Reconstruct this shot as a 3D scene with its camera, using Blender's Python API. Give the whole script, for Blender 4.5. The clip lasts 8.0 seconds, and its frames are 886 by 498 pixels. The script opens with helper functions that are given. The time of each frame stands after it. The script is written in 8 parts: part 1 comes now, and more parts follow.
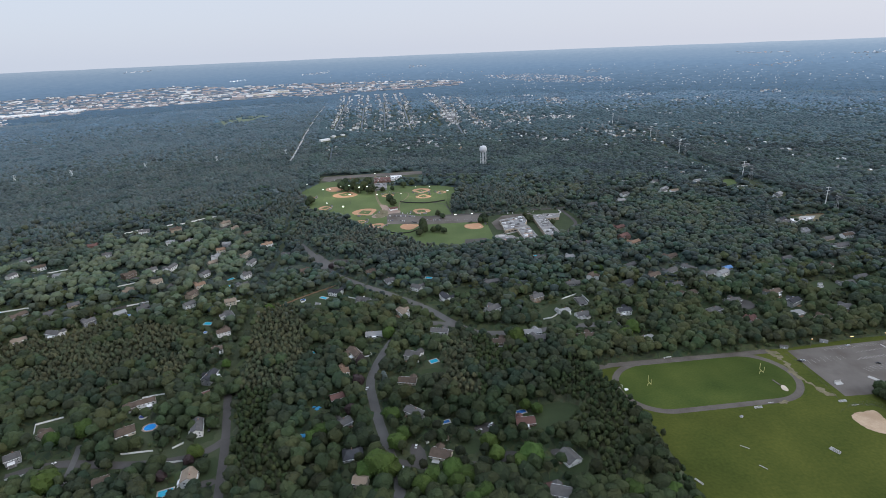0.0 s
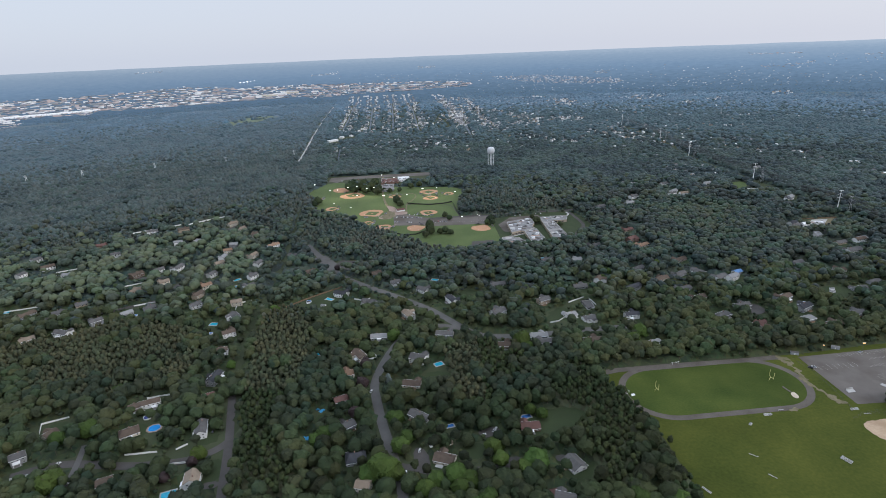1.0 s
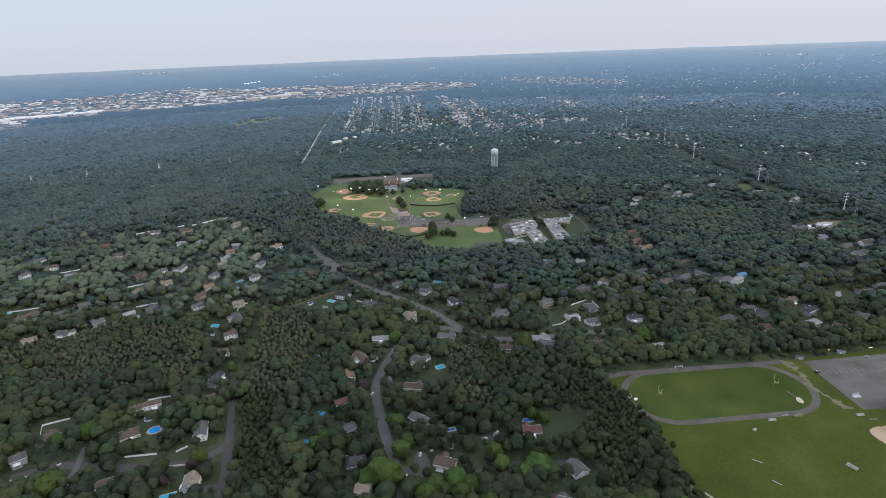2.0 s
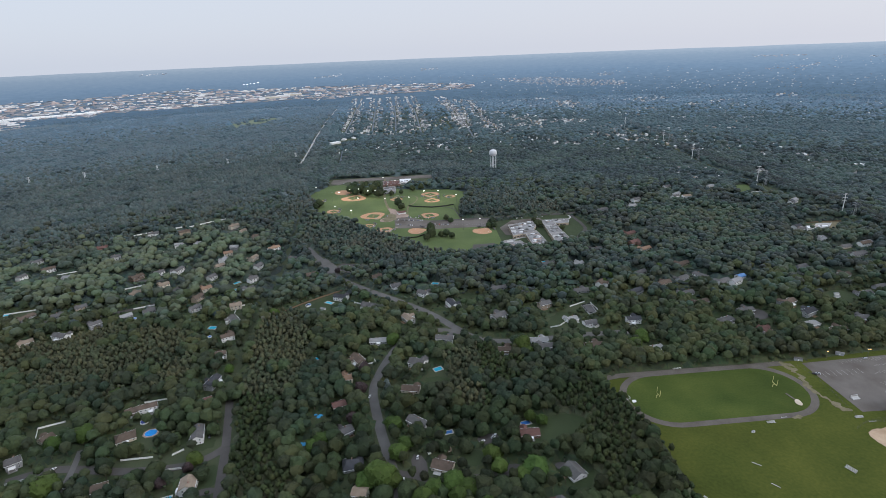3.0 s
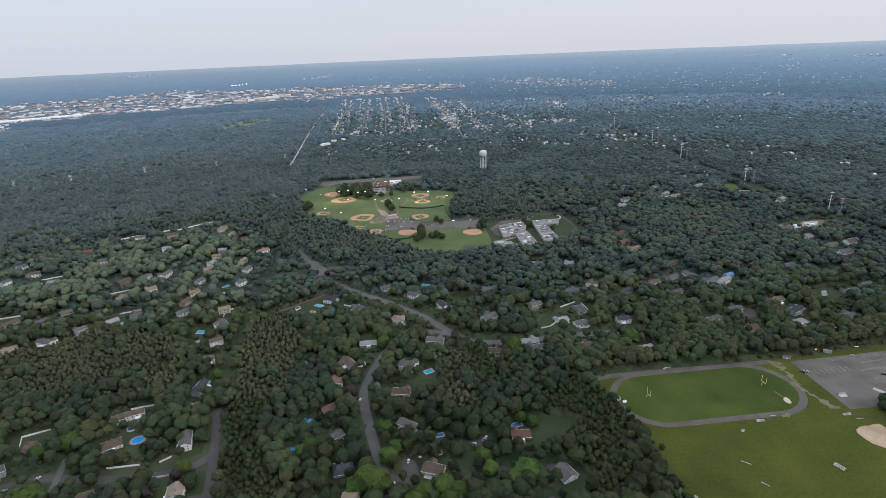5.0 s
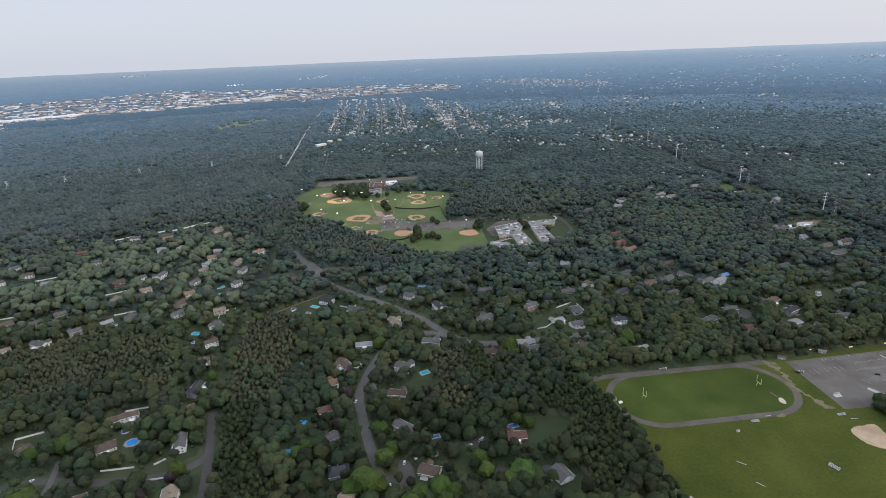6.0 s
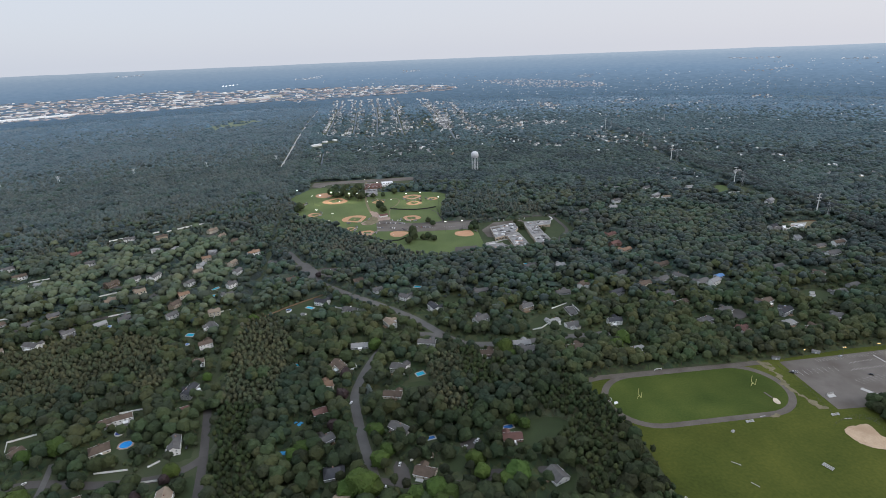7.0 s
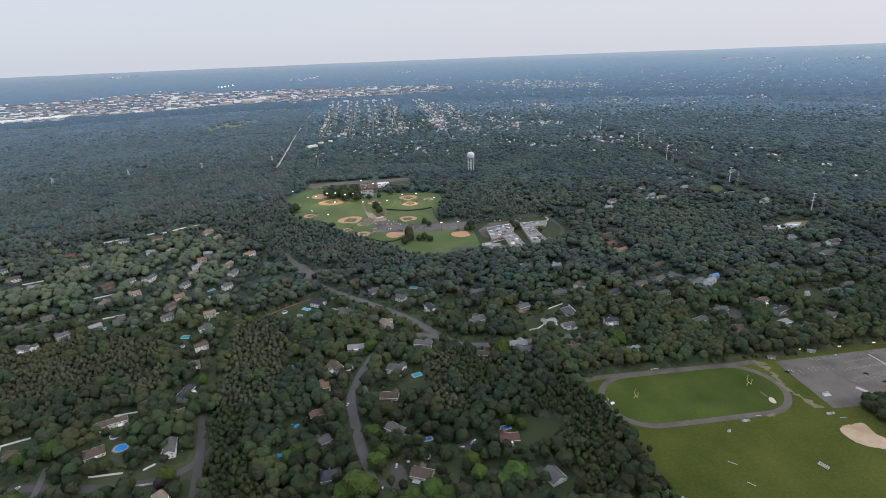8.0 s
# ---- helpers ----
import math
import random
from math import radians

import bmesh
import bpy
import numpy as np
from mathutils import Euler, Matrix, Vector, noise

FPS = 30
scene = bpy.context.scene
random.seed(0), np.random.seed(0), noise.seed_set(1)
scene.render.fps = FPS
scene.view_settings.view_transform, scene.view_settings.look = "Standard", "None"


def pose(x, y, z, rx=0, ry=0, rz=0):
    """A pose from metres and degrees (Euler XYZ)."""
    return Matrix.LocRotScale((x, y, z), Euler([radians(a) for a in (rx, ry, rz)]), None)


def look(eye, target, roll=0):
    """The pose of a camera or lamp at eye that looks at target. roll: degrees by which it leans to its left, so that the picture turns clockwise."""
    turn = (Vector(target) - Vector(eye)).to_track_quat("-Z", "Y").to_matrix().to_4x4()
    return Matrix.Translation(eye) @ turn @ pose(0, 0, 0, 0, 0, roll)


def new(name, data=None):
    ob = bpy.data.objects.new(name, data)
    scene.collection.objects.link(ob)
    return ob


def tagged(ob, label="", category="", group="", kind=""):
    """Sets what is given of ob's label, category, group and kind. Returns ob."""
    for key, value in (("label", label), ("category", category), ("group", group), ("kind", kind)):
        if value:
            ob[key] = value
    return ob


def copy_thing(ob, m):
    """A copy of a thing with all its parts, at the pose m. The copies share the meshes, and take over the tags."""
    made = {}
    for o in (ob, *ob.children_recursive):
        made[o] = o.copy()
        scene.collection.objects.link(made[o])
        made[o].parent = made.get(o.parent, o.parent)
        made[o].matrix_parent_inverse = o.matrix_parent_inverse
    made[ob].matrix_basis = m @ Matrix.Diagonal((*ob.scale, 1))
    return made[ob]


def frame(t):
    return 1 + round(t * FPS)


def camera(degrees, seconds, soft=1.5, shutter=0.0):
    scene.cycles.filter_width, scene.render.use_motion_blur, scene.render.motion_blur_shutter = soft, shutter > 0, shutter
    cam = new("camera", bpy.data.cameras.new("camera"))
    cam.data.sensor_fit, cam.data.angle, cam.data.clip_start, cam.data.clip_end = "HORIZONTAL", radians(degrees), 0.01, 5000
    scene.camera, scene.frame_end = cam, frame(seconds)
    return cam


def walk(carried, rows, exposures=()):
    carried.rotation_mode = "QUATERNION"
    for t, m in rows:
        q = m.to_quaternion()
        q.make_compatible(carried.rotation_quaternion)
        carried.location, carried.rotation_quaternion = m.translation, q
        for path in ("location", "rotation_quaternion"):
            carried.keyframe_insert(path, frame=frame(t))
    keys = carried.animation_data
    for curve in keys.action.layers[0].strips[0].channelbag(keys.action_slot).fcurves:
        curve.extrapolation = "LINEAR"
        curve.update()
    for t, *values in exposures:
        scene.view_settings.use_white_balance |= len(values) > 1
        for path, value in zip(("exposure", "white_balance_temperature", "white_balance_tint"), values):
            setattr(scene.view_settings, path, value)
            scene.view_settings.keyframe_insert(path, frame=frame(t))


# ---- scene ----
PATH = [
    (0, -6.878, -8.696, 297.401, -1.028, -20.648, -2.337),
    (0.5, -5.503, -6.824, 297.491, -0.584, -20.582, -2.357),
    (1, -4.276, -5.183, 297.59, -0.105, -20.517, -2.322),
    (1.5, -3.189, -3.756, 297.695, 0.339, -20.446, -2.292),
    (3, -0.68, -0.576, 298.035, 0.245, -20.309, -2.32),
    (3.5, -0.068, 0.178, 298.152, -0.007, -20.294, -2.387),
    (4, 0.447, 0.808, 298.268, -0.264, -20.287, -2.403),
    (4.5, 0.873, 1.334, 298.382, -0.511, -20.306, -2.437),
    (6, 1.699, 2.462, 298.699, -1.148, -20.262, -2.366),
    (6.5, 1.852, 2.75, 298.791, -1.396, -20.256, -2.257),
    (7, 1.957, 3.022, 298.874, -1.637, -20.22, -2.222),
    (7.5, 2.024, 3.299, 298.947, -1.884, -20.196, -2.225),
    (8, 2.06, 3.597, 299.007, -2.062, -20.178, -2.264),
]
cam = camera(79.6, 8.0, soft=0.65)
walk(cam, [(t, pose(x, y, z, 90 + pitch, 0, yaw) @ pose(0, 0, 0, 0, 0, roll)) for t, x, y, z, yaw, pitch, roll in PATH],
     exposures=[(0.0, 0.0, 6150, 10), (4.0, 0.0, 6280, 10), (8.0, 0.0, 6400, 10)])

# ---- sky and sun: a hazy overcast summer evening ----
SUN_ELEVATION, SUN_AZIMUTH = 27.0, 116.0      # degrees; azimuth from +y towards +x
world = bpy.data.worlds.new("evening_sky")
scene.world = world
world.use_nodes = True
wn, wl = world.node_tree.nodes, world.node_tree.links
sky = wn.new("ShaderNodeTexSky")
sky.sky_type = "NISHITA"
sky.sun_disc = False
sky.sun_elevation, sky.sun_rotation = radians(SUN_ELEVATION), radians(SUN_AZIMUTH)
sky.altitude, sky.air_density, sky.dust_density, sky.ozone_density = 60, 1.0, 2.0, 2.0
veil = wn.new("ShaderNodeValToRGB")          # an even overcast, three times as bright overhead as at the skyline
veil.color_ramp.elements[0].color, veil.color_ramp.elements[1].color = (0.617, 0.638, 0.698, 1), (0.96, 1.08, 1.26, 1)
veil.color_ramp.elements[1].position = 0.9
low_sky = veil.color_ramp.elements.new(0.2)
low_sky.color = (0.66, 0.676, 0.72, 1)
where, split = wn.new("ShaderNodeTexCoord"), wn.new("ShaderNodeSeparateXYZ")
wl.new(where.outputs["Generated"], split.inputs[0])
wl.new(split.outputs["Z"], veil.inputs["Fac"])
lift = wn.new("ShaderNodeVectorMath")
lift.operation = "SCALE"
lift.inputs["Scale"].default_value = 12.0
wl.new(veil.outputs["Color"], lift.inputs[0])
cloud = wn.new("ShaderNodeMix")
cloud.data_type = "RGBA"
cloud.inputs["Factor"].default_value = 0.84
wl.new(sky.outputs["Color"], cloud.inputs["A"])
# the veil is brighter and warmer towards the low sun
side = wn.new("ShaderNodeVectorMath")
side.operation = "DOT_PRODUCT"
side.inputs[1].default_value = (math.sin(radians(SUN_AZIMUTH)), math.cos(radians(SUN_AZIMUTH)), 0)
wl.new(where.outputs["Generated"], side.inputs[0])
towards = wn.new("ShaderNodeMapRange")
towards.inputs["From Min"].default_value, towards.inputs["From Max"].default_value = -1, 1
wl.new(side.outputs["Value"], towards.inputs["Value"])
warmth = wn.new("ShaderNodeMix")
warmth.data_type = "RGBA"
wl.new(towards.outputs["Result"], warmth.inputs["Factor"])
warmth.inputs["A"].default_value, warmth.inputs["B"].default_value = (0.95, 0.97, 0.995, 1), (1.14, 1.08, 1.05, 1)
glow = wn.new("ShaderNodeMix")
glow.data_type, glow.blend_type = "RGBA", "MULTIPLY"
glow.inputs["Factor"].default_value = 1
wl.new(lift.outputs[0], glow.inputs["A"])
wl.new(warmth.outputs["Result"], glow.inputs["B"])
wl.new(glow.outputs["Result"], cloud.inputs["B"])
wl.new(cloud.outputs["Result"], wn["Background"].inputs["Color"])
wn["Background"].inputs["Strength"].default_value = 0.1
sun = new("sun", bpy.data.lights.new("sun", "SUN"))
sun.data.energy, sun.data.angle, sun.data.color = 0.85, radians(20), (1.0, 0.92, 0.84)
_e, _a = radians(SUN_ELEVATION), radians(SUN_AZIMUTH)
sun.matrix_basis = look((math.sin(_a) * math.cos(_e) * 900, math.cos(_a) * math.cos(_e) * 900, math.sin(_e) * 900), (0, 0, 0))


# ---- materials ----
def material(name, dark, light, scale=0.3, rough=0.8, fine=6.0, bump=0.25, metal=0.0, island=0.0, tone=False, objects=0.0, spec=0.3, stain=0.0, emit=None, sheen=0.0, hue=0.0):
    """A surface between two colours: broad patches, fine grain and relief; island, tone and objects vary it piece by piece."""
    m = bpy.data.materials.new(name)
    m.use_nodes = True
    n, l = m.node_tree.nodes, m.node_tree.links
    b = n["Principled BSDF"]
    b.inputs["Roughness"].default_value, b.inputs["Metallic"].default_value = rough, metal
    b.inputs["Specular IOR Level"].default_value = spec
    geo = n.new("ShaderNodeNewGeometry")
    broad, grain = n.new("ShaderNodeTexNoise"), n.new("ShaderNodeTexNoise")
    for tex, s, d in ((broad, scale, 4), (grain, fine, 3)):
        tex.inputs["Scale"].default_value, tex.inputs["Detail"].default_value = s, d
        l.new(geo.outputs["Position"], tex.inputs["Vector"])

    def maths(op, a, c):
        x = n.new("ShaderNodeMath")
        x.operation = op
        for k, v in enumerate((a, c)):
            if isinstance(v, (int, float)):
                x.inputs[k].default_value = v
            else:
                l.new(v, x.inputs[k])
        return x.outputs[0]
    fac = maths("ADD", maths("MULTIPLY", broad.outputs["Fac"], 0.75), maths("MULTIPLY", grain.outputs["Fac"], 0.5))
    fac = maths("SUBTRACT", maths("MULTIPLY", fac, 1.7), 0.56)
    if island:
        fac = maths("ADD", fac, maths("MULTIPLY", maths("SUBTRACT", geo.outputs["Random Per Island"], 0.5), island))
    if tone:
        at = n.new("ShaderNodeAttribute")
        at.attribute_name = "tone"
        fac = maths("ADD", fac, maths("MULTIPLY", maths("SUBTRACT", at.outputs["Fac"], 0.5), 1.8))
    if objects:
        info = n.new("ShaderNodeObjectInfo")
        fac = maths("ADD", fac, maths("MULTIPLY", maths("SUBTRACT", info.outputs["Random"], 0.5), objects))
    mix = n.new("ShaderNodeMix")
    mix.data_type, mix.clamp_factor = "RGBA", True
    l.new(fac, mix.inputs["Factor"])
    mix.inputs["A"].default_value, mix.inputs["B"].default_value = (*dark, 1), (*light, 1)
    colour = mix.outputs["Result"]
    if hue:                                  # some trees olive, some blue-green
        src = at.outputs["Fac"] if tone else n.new("ShaderNodeObjectInfo").outputs["Random"]
        own = maths("FRACT", maths("MULTIPLY", src, 13.7), 0)
        drift = n.new("ShaderNodeTexNoise")
        drift.inputs["Scale"].default_value = 0.012
        l.new(geo.outputs["Position"], drift.inputs["Vector"])
        tint = n.new("ShaderNodeMix")
        tint.data_type = "RGBA"
        l.new(maths("ADD", maths("MULTIPLY", own, 0.7), maths("SUBTRACT", maths("MULTIPLY", drift.outputs["Fac"], 1.2), 0.45)), tint.inputs["Factor"])
        tint.inputs["A"].default_value, tint.inputs["B"].default_value = (1 - hue, 1, 1 + hue * 0.2, 1), (1 + hue * 1.1, 1, 1 - hue * 0.2, 1)
        times = n.new("ShaderNodeMix")
        times.data_type, times.blend_type = "RGBA", "MULTIPLY"
        times.inputs["Factor"].default_value = 1
        l.new(colour, times.inputs["A"])
        l.new(tint.outputs["Result"], times.inputs["B"])
        colour = times.outputs["Result"]
    if stain:
        spots = n.new("ShaderNodeTexNoise")
        spots.inputs["Scale"].default_value, spots.inputs["Detail"].default_value = scale * 0.37, 6
        l.new(geo.outputs["Position"], spots.inputs["Vector"])
        ramp = n.new("ShaderNodeValToRGB")
        ramp.color_ramp.elements[0].position, ramp.color_ramp.elements[1].position = 0.48, 0.66
        l.new(spots.outputs["Fac"], ramp.inputs["Fac"])
        over = n.new("ShaderNodeMix")
        over.data_type = "RGBA"
        l.new(maths("MULTIPLY", ramp.outputs["Color"], stain), over.inputs["Factor"])
        l.new(colour, over.inputs["A"])
        over.inputs["B"].default_value = (dark[0] * 0.7, dark[1] * 0.66, dark[2] * 0.6, 1)
        colour = over.outputs["Result"]
    l.new(colour, b.inputs["Base Color"])
    if bump:
        bp = n.new("ShaderNodeBump")
        bp.inputs["Strength"].default_value, bp.inputs["Distance"].default_value = bump, 0.6 / max(fine, 0.5)
        l.new(grain.outputs["Fac"], bp.inputs["Height"])
        l.new(bp.outputs["Normal"], b.inputs["Normal"])
    if emit:
        b.inputs["Emission Color"].default_value, b.inputs["Emission Strength"].default_value = (*emit[0], 1), emit[1]
    # bluish grazing sheen, a stand-in for haze over the farther foliage
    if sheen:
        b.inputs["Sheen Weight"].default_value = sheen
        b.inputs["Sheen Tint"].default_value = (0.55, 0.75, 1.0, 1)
    return m


M = {}
M["ground"] = material("woodland_floor", (0.036, 0.046, 0.023), (0.07, 0.083, 0.04), 0.05, 0.95, 0.9, 0.4)
M["lawn"] = material("lawn_grass", (0.027, 0.040, 0.016), (0.048, 0.067, 0.026), 0.06, 0.9, 1.8, 0.3, stain=0.3)
M["turf"] = material("sports_turf", (0.036, 0.054, 0.01), (0.102, 0.11, 0.022), 0.022, 0.95, 0.4, 0.35, stain=0.45, spec=0.1)
M["infield"] = material("football_turf", (0.034, 0.06, 0.013), (0.094, 0.114, 0.026), 0.03, 0.95, 0.6, 0.35, stain=0.4, spec=0.1)
M["park_turf"] = material("ball_park_turf", (0.056, 0.088, 0.026), (0.122, 0.158, 0.054), 0.02, 0.9, 0.7, 0.3, stain=0.2)
# foliage: each stand has its own greens; from mid to edge, haze is painted in as blue
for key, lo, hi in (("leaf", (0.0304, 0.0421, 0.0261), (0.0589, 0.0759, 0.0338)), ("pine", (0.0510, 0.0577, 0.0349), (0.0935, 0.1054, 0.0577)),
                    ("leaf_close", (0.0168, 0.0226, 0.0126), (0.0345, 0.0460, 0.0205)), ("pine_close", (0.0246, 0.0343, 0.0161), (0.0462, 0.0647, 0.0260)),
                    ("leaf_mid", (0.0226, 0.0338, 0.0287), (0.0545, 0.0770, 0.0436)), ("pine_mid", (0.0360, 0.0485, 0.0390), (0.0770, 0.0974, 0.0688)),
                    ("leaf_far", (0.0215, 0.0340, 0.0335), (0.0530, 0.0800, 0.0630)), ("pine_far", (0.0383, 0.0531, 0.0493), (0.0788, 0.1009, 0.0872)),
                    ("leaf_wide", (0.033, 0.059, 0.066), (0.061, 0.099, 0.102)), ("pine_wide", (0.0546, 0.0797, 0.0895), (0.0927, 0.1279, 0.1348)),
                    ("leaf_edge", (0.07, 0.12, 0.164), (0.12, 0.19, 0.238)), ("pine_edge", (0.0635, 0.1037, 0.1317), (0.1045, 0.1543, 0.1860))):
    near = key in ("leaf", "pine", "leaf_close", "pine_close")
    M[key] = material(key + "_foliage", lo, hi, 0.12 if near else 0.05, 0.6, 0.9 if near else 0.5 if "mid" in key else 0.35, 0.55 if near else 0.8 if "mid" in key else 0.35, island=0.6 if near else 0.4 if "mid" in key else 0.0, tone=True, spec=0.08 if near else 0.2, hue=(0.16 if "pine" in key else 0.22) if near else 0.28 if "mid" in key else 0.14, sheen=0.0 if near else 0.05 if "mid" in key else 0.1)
M["leaf_garden"] = material("garden_tree_foliage", (0.050, 0.067, 0.047), (0.104, 0.134, 0.076), 0.05, 0.6, 0.5, 0.9, island=0.45, tone=True, spec=0.2, hue=0.15)
M["plum_leaf"] = material("purple_foliage", (0.022, 0.016, 0.016), (0.05, 0.03, 0.03), 0.12, 0.65, 1.6, 0.4, island=0.4)
M["lime_leaf"] = material("bright_green_foliage", (0.033, 0.054, 0.014), (0.068, 0.106, 0.026), 0.12, 0.6, 0.9, 0.7, island=0.5, objects=0.8, hue=0.15, spec=0.08)
M["dark_leaf"] = material("deep_green_foliage", (0.026, 0.0345, 0.0195), (0.051, 0.068, 0.030), 0.12, 0.6, 0.9, 0.7, island=0.45, objects=0.9, hue=0.16, spec=0.08)
M["spruce_leaf"] = material("blue_spruce_needles", (0.06, 0.08, 0.075), (0.12, 0.15, 0.14), 0.12, 0.65, 1.6, 0.4, island=0.5)
M["meadow"] = material("pale_meadow_grass", (0.12, 0.155, 0.1), (0.2, 0.235, 0.15), 0.02, 0.95, 0.5, 0.3, stain=0.4)
M["bark"] = material("bark", (0.05, 0.04, 0.03), (0.12, 0.1, 0.08), 1.5, 0.9, 9, 0.5)
M["asphalt"] = material("worn_asphalt", (0.068, 0.062, 0.058), (0.114, 0.106, 0.099), 0.08, 0.9, 2.2, 0.15, stain=0.3, spec=0.12)
M["road_grey"] = material("grey_road_asphalt", (0.1, 0.095, 0.09), (0.152, 0.146, 0.139), 0.08, 0.9, 2.2, 0.15, stain=0.3, spec=0.12)
M["lot"] = material("parking_asphalt", (0.122, 0.108, 0.096), (0.178, 0.16, 0.143), 0.06, 0.9, 1.5, 0.1, stain=0.8, spec=0.12)
M["track"] = material("cinder_track", (0.09, 0.079, 0.067), (0.165, 0.147, 0.126), 0.09, 0.95, 1.2, 0.2, stain=0.3, spec=0.1)
M["paint"] = material("road_paint", (0.36, 0.35, 0.33), (0.55, 0.54, 0.51), 0.8, 0.7, 6, 0.05)
M["clay"] = material("infield_clay", (0.4, 0.21, 0.115), (0.52, 0.31, 0.185), 0.1, 0.95, 1.0, 0.2, stain=0.2)
M["sandy_clay"] = material("pale_sandy_clay", (0.36, 0.25, 0.16), (0.56, 0.43, 0.3), 0.12, 0.95, 0.8, 0.25, stain=0.45)
M["plaza"] = material("pink_trodden_earth", (0.25, 0.18, 0.145), (0.37, 0.285, 0.24), 0.08, 0.95, 1.0, 0.2, stain=0.3)
M["goal_yellow"] = material("yellow_enamel", (0.6, 0.55, 0.22), (0.74, 0.68, 0.3), 0.8, 0.5, 5, 0.02)
# the far paving's blue-grey has haze mixed into the colour
M["far_paving"] = material("haze_tinted_grey_paving", (0.1, 0.125, 0.15), (0.19, 0.21, 0.235), 0.03, 0.9, 0.4, 0.1)
M["rose"] = material("pinkish_paving", (0.44, 0.36, 0.34), (0.64, 0.54, 0.51), 0.02, 0.9, 0.3, 0.1)
M["dirt"] = material("bare_dirt", (0.1, 0.092, 0.045), (0.235, 0.2, 0.13), 0.2, 0.95, 1.2, 0.25, stain=0.3)
M["deck"] = material("gravel_roof_deck", (0.175, 0.168, 0.165), (0.29, 0.28, 0.275), 0.12, 0.9, 1.5, 0.2, stain=0.5)
M["sand"] = material("pale_sand", (0.42, 0.35, 0.26), (0.6, 0.52, 0.42), 0.2, 0.95, 2.0, 0.2)
M["concrete"] = material("pale_concrete", (0.36, 0.35, 0.33), (0.52, 0.51, 0.49), 0.3, 0.85, 3, 0.1, stain=0.3)
M["white"] = material("white_paint", (0.68, 0.68, 0.68), (0.82, 0.82, 0.81), 0.7, 0.6, 5, 0.05)
M["vinyl"] = material("white_vinyl", (0.76, 0.76, 0.75), (0.88, 0.88, 0.87), 0.5, 0.5, 4, 0.03)
M["steel"] = material("galvanised_steel", (0.35, 0.36, 0.37), (0.5, 0.51, 0.52), 1.0, 0.5, 6, 0.05, metal=0.4)
M["tank"] = material("tank_paint", (0.55, 0.56, 0.58), (0.7, 0.71, 0.73), 0.2, 0.5, 2, 0.05, stain=0.15)
M["glass"] = material("window_glass", (0.02, 0.023, 0.028), (0.05, 0.055, 0.065), 0.4, 0.08, 2, 0.0, spec=0.6)
M["water"] = material("pool_water", (0.02, 0.32, 0.5), (0.06, 0.5, 0.66), 0.4, 0.08, 1.2, 0.1)
M["pool_blue"] = material("deep_blue_pool_water", (0.02, 0.19, 0.55), (0.05, 0.33, 0.75), 0.4, 0.08, 1.2, 0.1)
M["navy"] = material("dark_blue_pool_cover", (0.018, 0.03, 0.13), (0.03, 0.05, 0.2), 0.5, 0.5, 2, 0.1)
M["red_leaf"] = material("red_foliage", (0.07, 0.016, 0.014), (0.15, 0.035, 0.028), 0.12, 0.65, 1.6, 0.4, island=0.4)
M["tarp"] = material("bright_blue_plastic_sheet", (0.03, 0.2, 0.42), (0.06, 0.34, 0.58), 0.8, 0.4, 2, 0.3)
M["blue"] = material("blue_cover", (0.02, 0.1, 0.36), (0.05, 0.2, 0.5), 0.5, 0.5, 2, 0.1)
M["metal_dark"] = material("dark_metal", (0.03, 0.03, 0.032), (0.06, 0.06, 0.06), 1, 0.5, 6, 0.05, metal=0.5)
M["rubber"] = material("tyre_rubber", (0.015, 0.015, 0.015), (0.03, 0.03, 0.03), 3, 0.8, 12, 0.05)
M["fence_wood"] = material("fence_wood", (0.16, 0.1, 0.06), (0.26, 0.18, 0.12), 0.6, 0.85, 5, 0.2)
M["lamp_white"] = material("floodlight_glow", (0.8, 0.8, 0.8), (0.9, 0.9, 0.9), 1, 0.5, 2, 0, emit=((1.0, 0.98, 0.92), 6.0))
M["lamp_warm"] = material("sodium_glow", (0.8, 0.6, 0.3), (0.9, 0.7, 0.4), 1, 0.5, 2, 0, emit=((1.0, 0.5, 0.1), 3.2))
for key, a, c in (("grey", (0.09, 0.087, 0.085), (0.145, 0.14, 0.136)), ("dark", (0.04, 0.041, 0.046), (0.075, 0.077, 0.084)), ("brown", (0.085, 0.064, 0.05), (0.15, 0.115, 0.09)),
                  ("tan", (0.2, 0.155, 0.115), (0.29, 0.235, 0.18)), ("red", (0.115, 0.066, 0.057), (0.175, 0.1, 0.086)), ("pale", (0.22, 0.22, 0.22), (0.32, 0.32, 0.315)), ("blue", (0.1, 0.2, 0.42), (0.2, 0.36, 0.62)), ("orange", (0.22, 0.14, 0.095), (0.31, 0.21, 0.145))):
    M["roof_" + key] = material(key + "_roof_shingles", a, c, 0.35, 0.9, 5, 0.3, objects=0.5, stain=0.3, spec=0.12)
for key, a, c in (("white", (0.72, 0.72, 0.71), (0.86, 0.86, 0.85)), ("cream", (0.56, 0.5, 0.41), (0.68, 0.63, 0.53)), ("grey", (0.26, 0.27, 0.28), (0.36, 0.37, 0.38)), ("brown", (0.13, 0.09, 0.065), (0.2, 0.15, 0.11)), ("brick", (0.19, 0.12, 0.095), (0.28, 0.18, 0.145)), ("tan", (0.34, 0.28, 0.21), (0.44, 0.37, 0.29))):
    M["wall_" + key] = material(key + "_siding", a, c, 0.5, 0.75, 4, 0.15, objects=0.3)
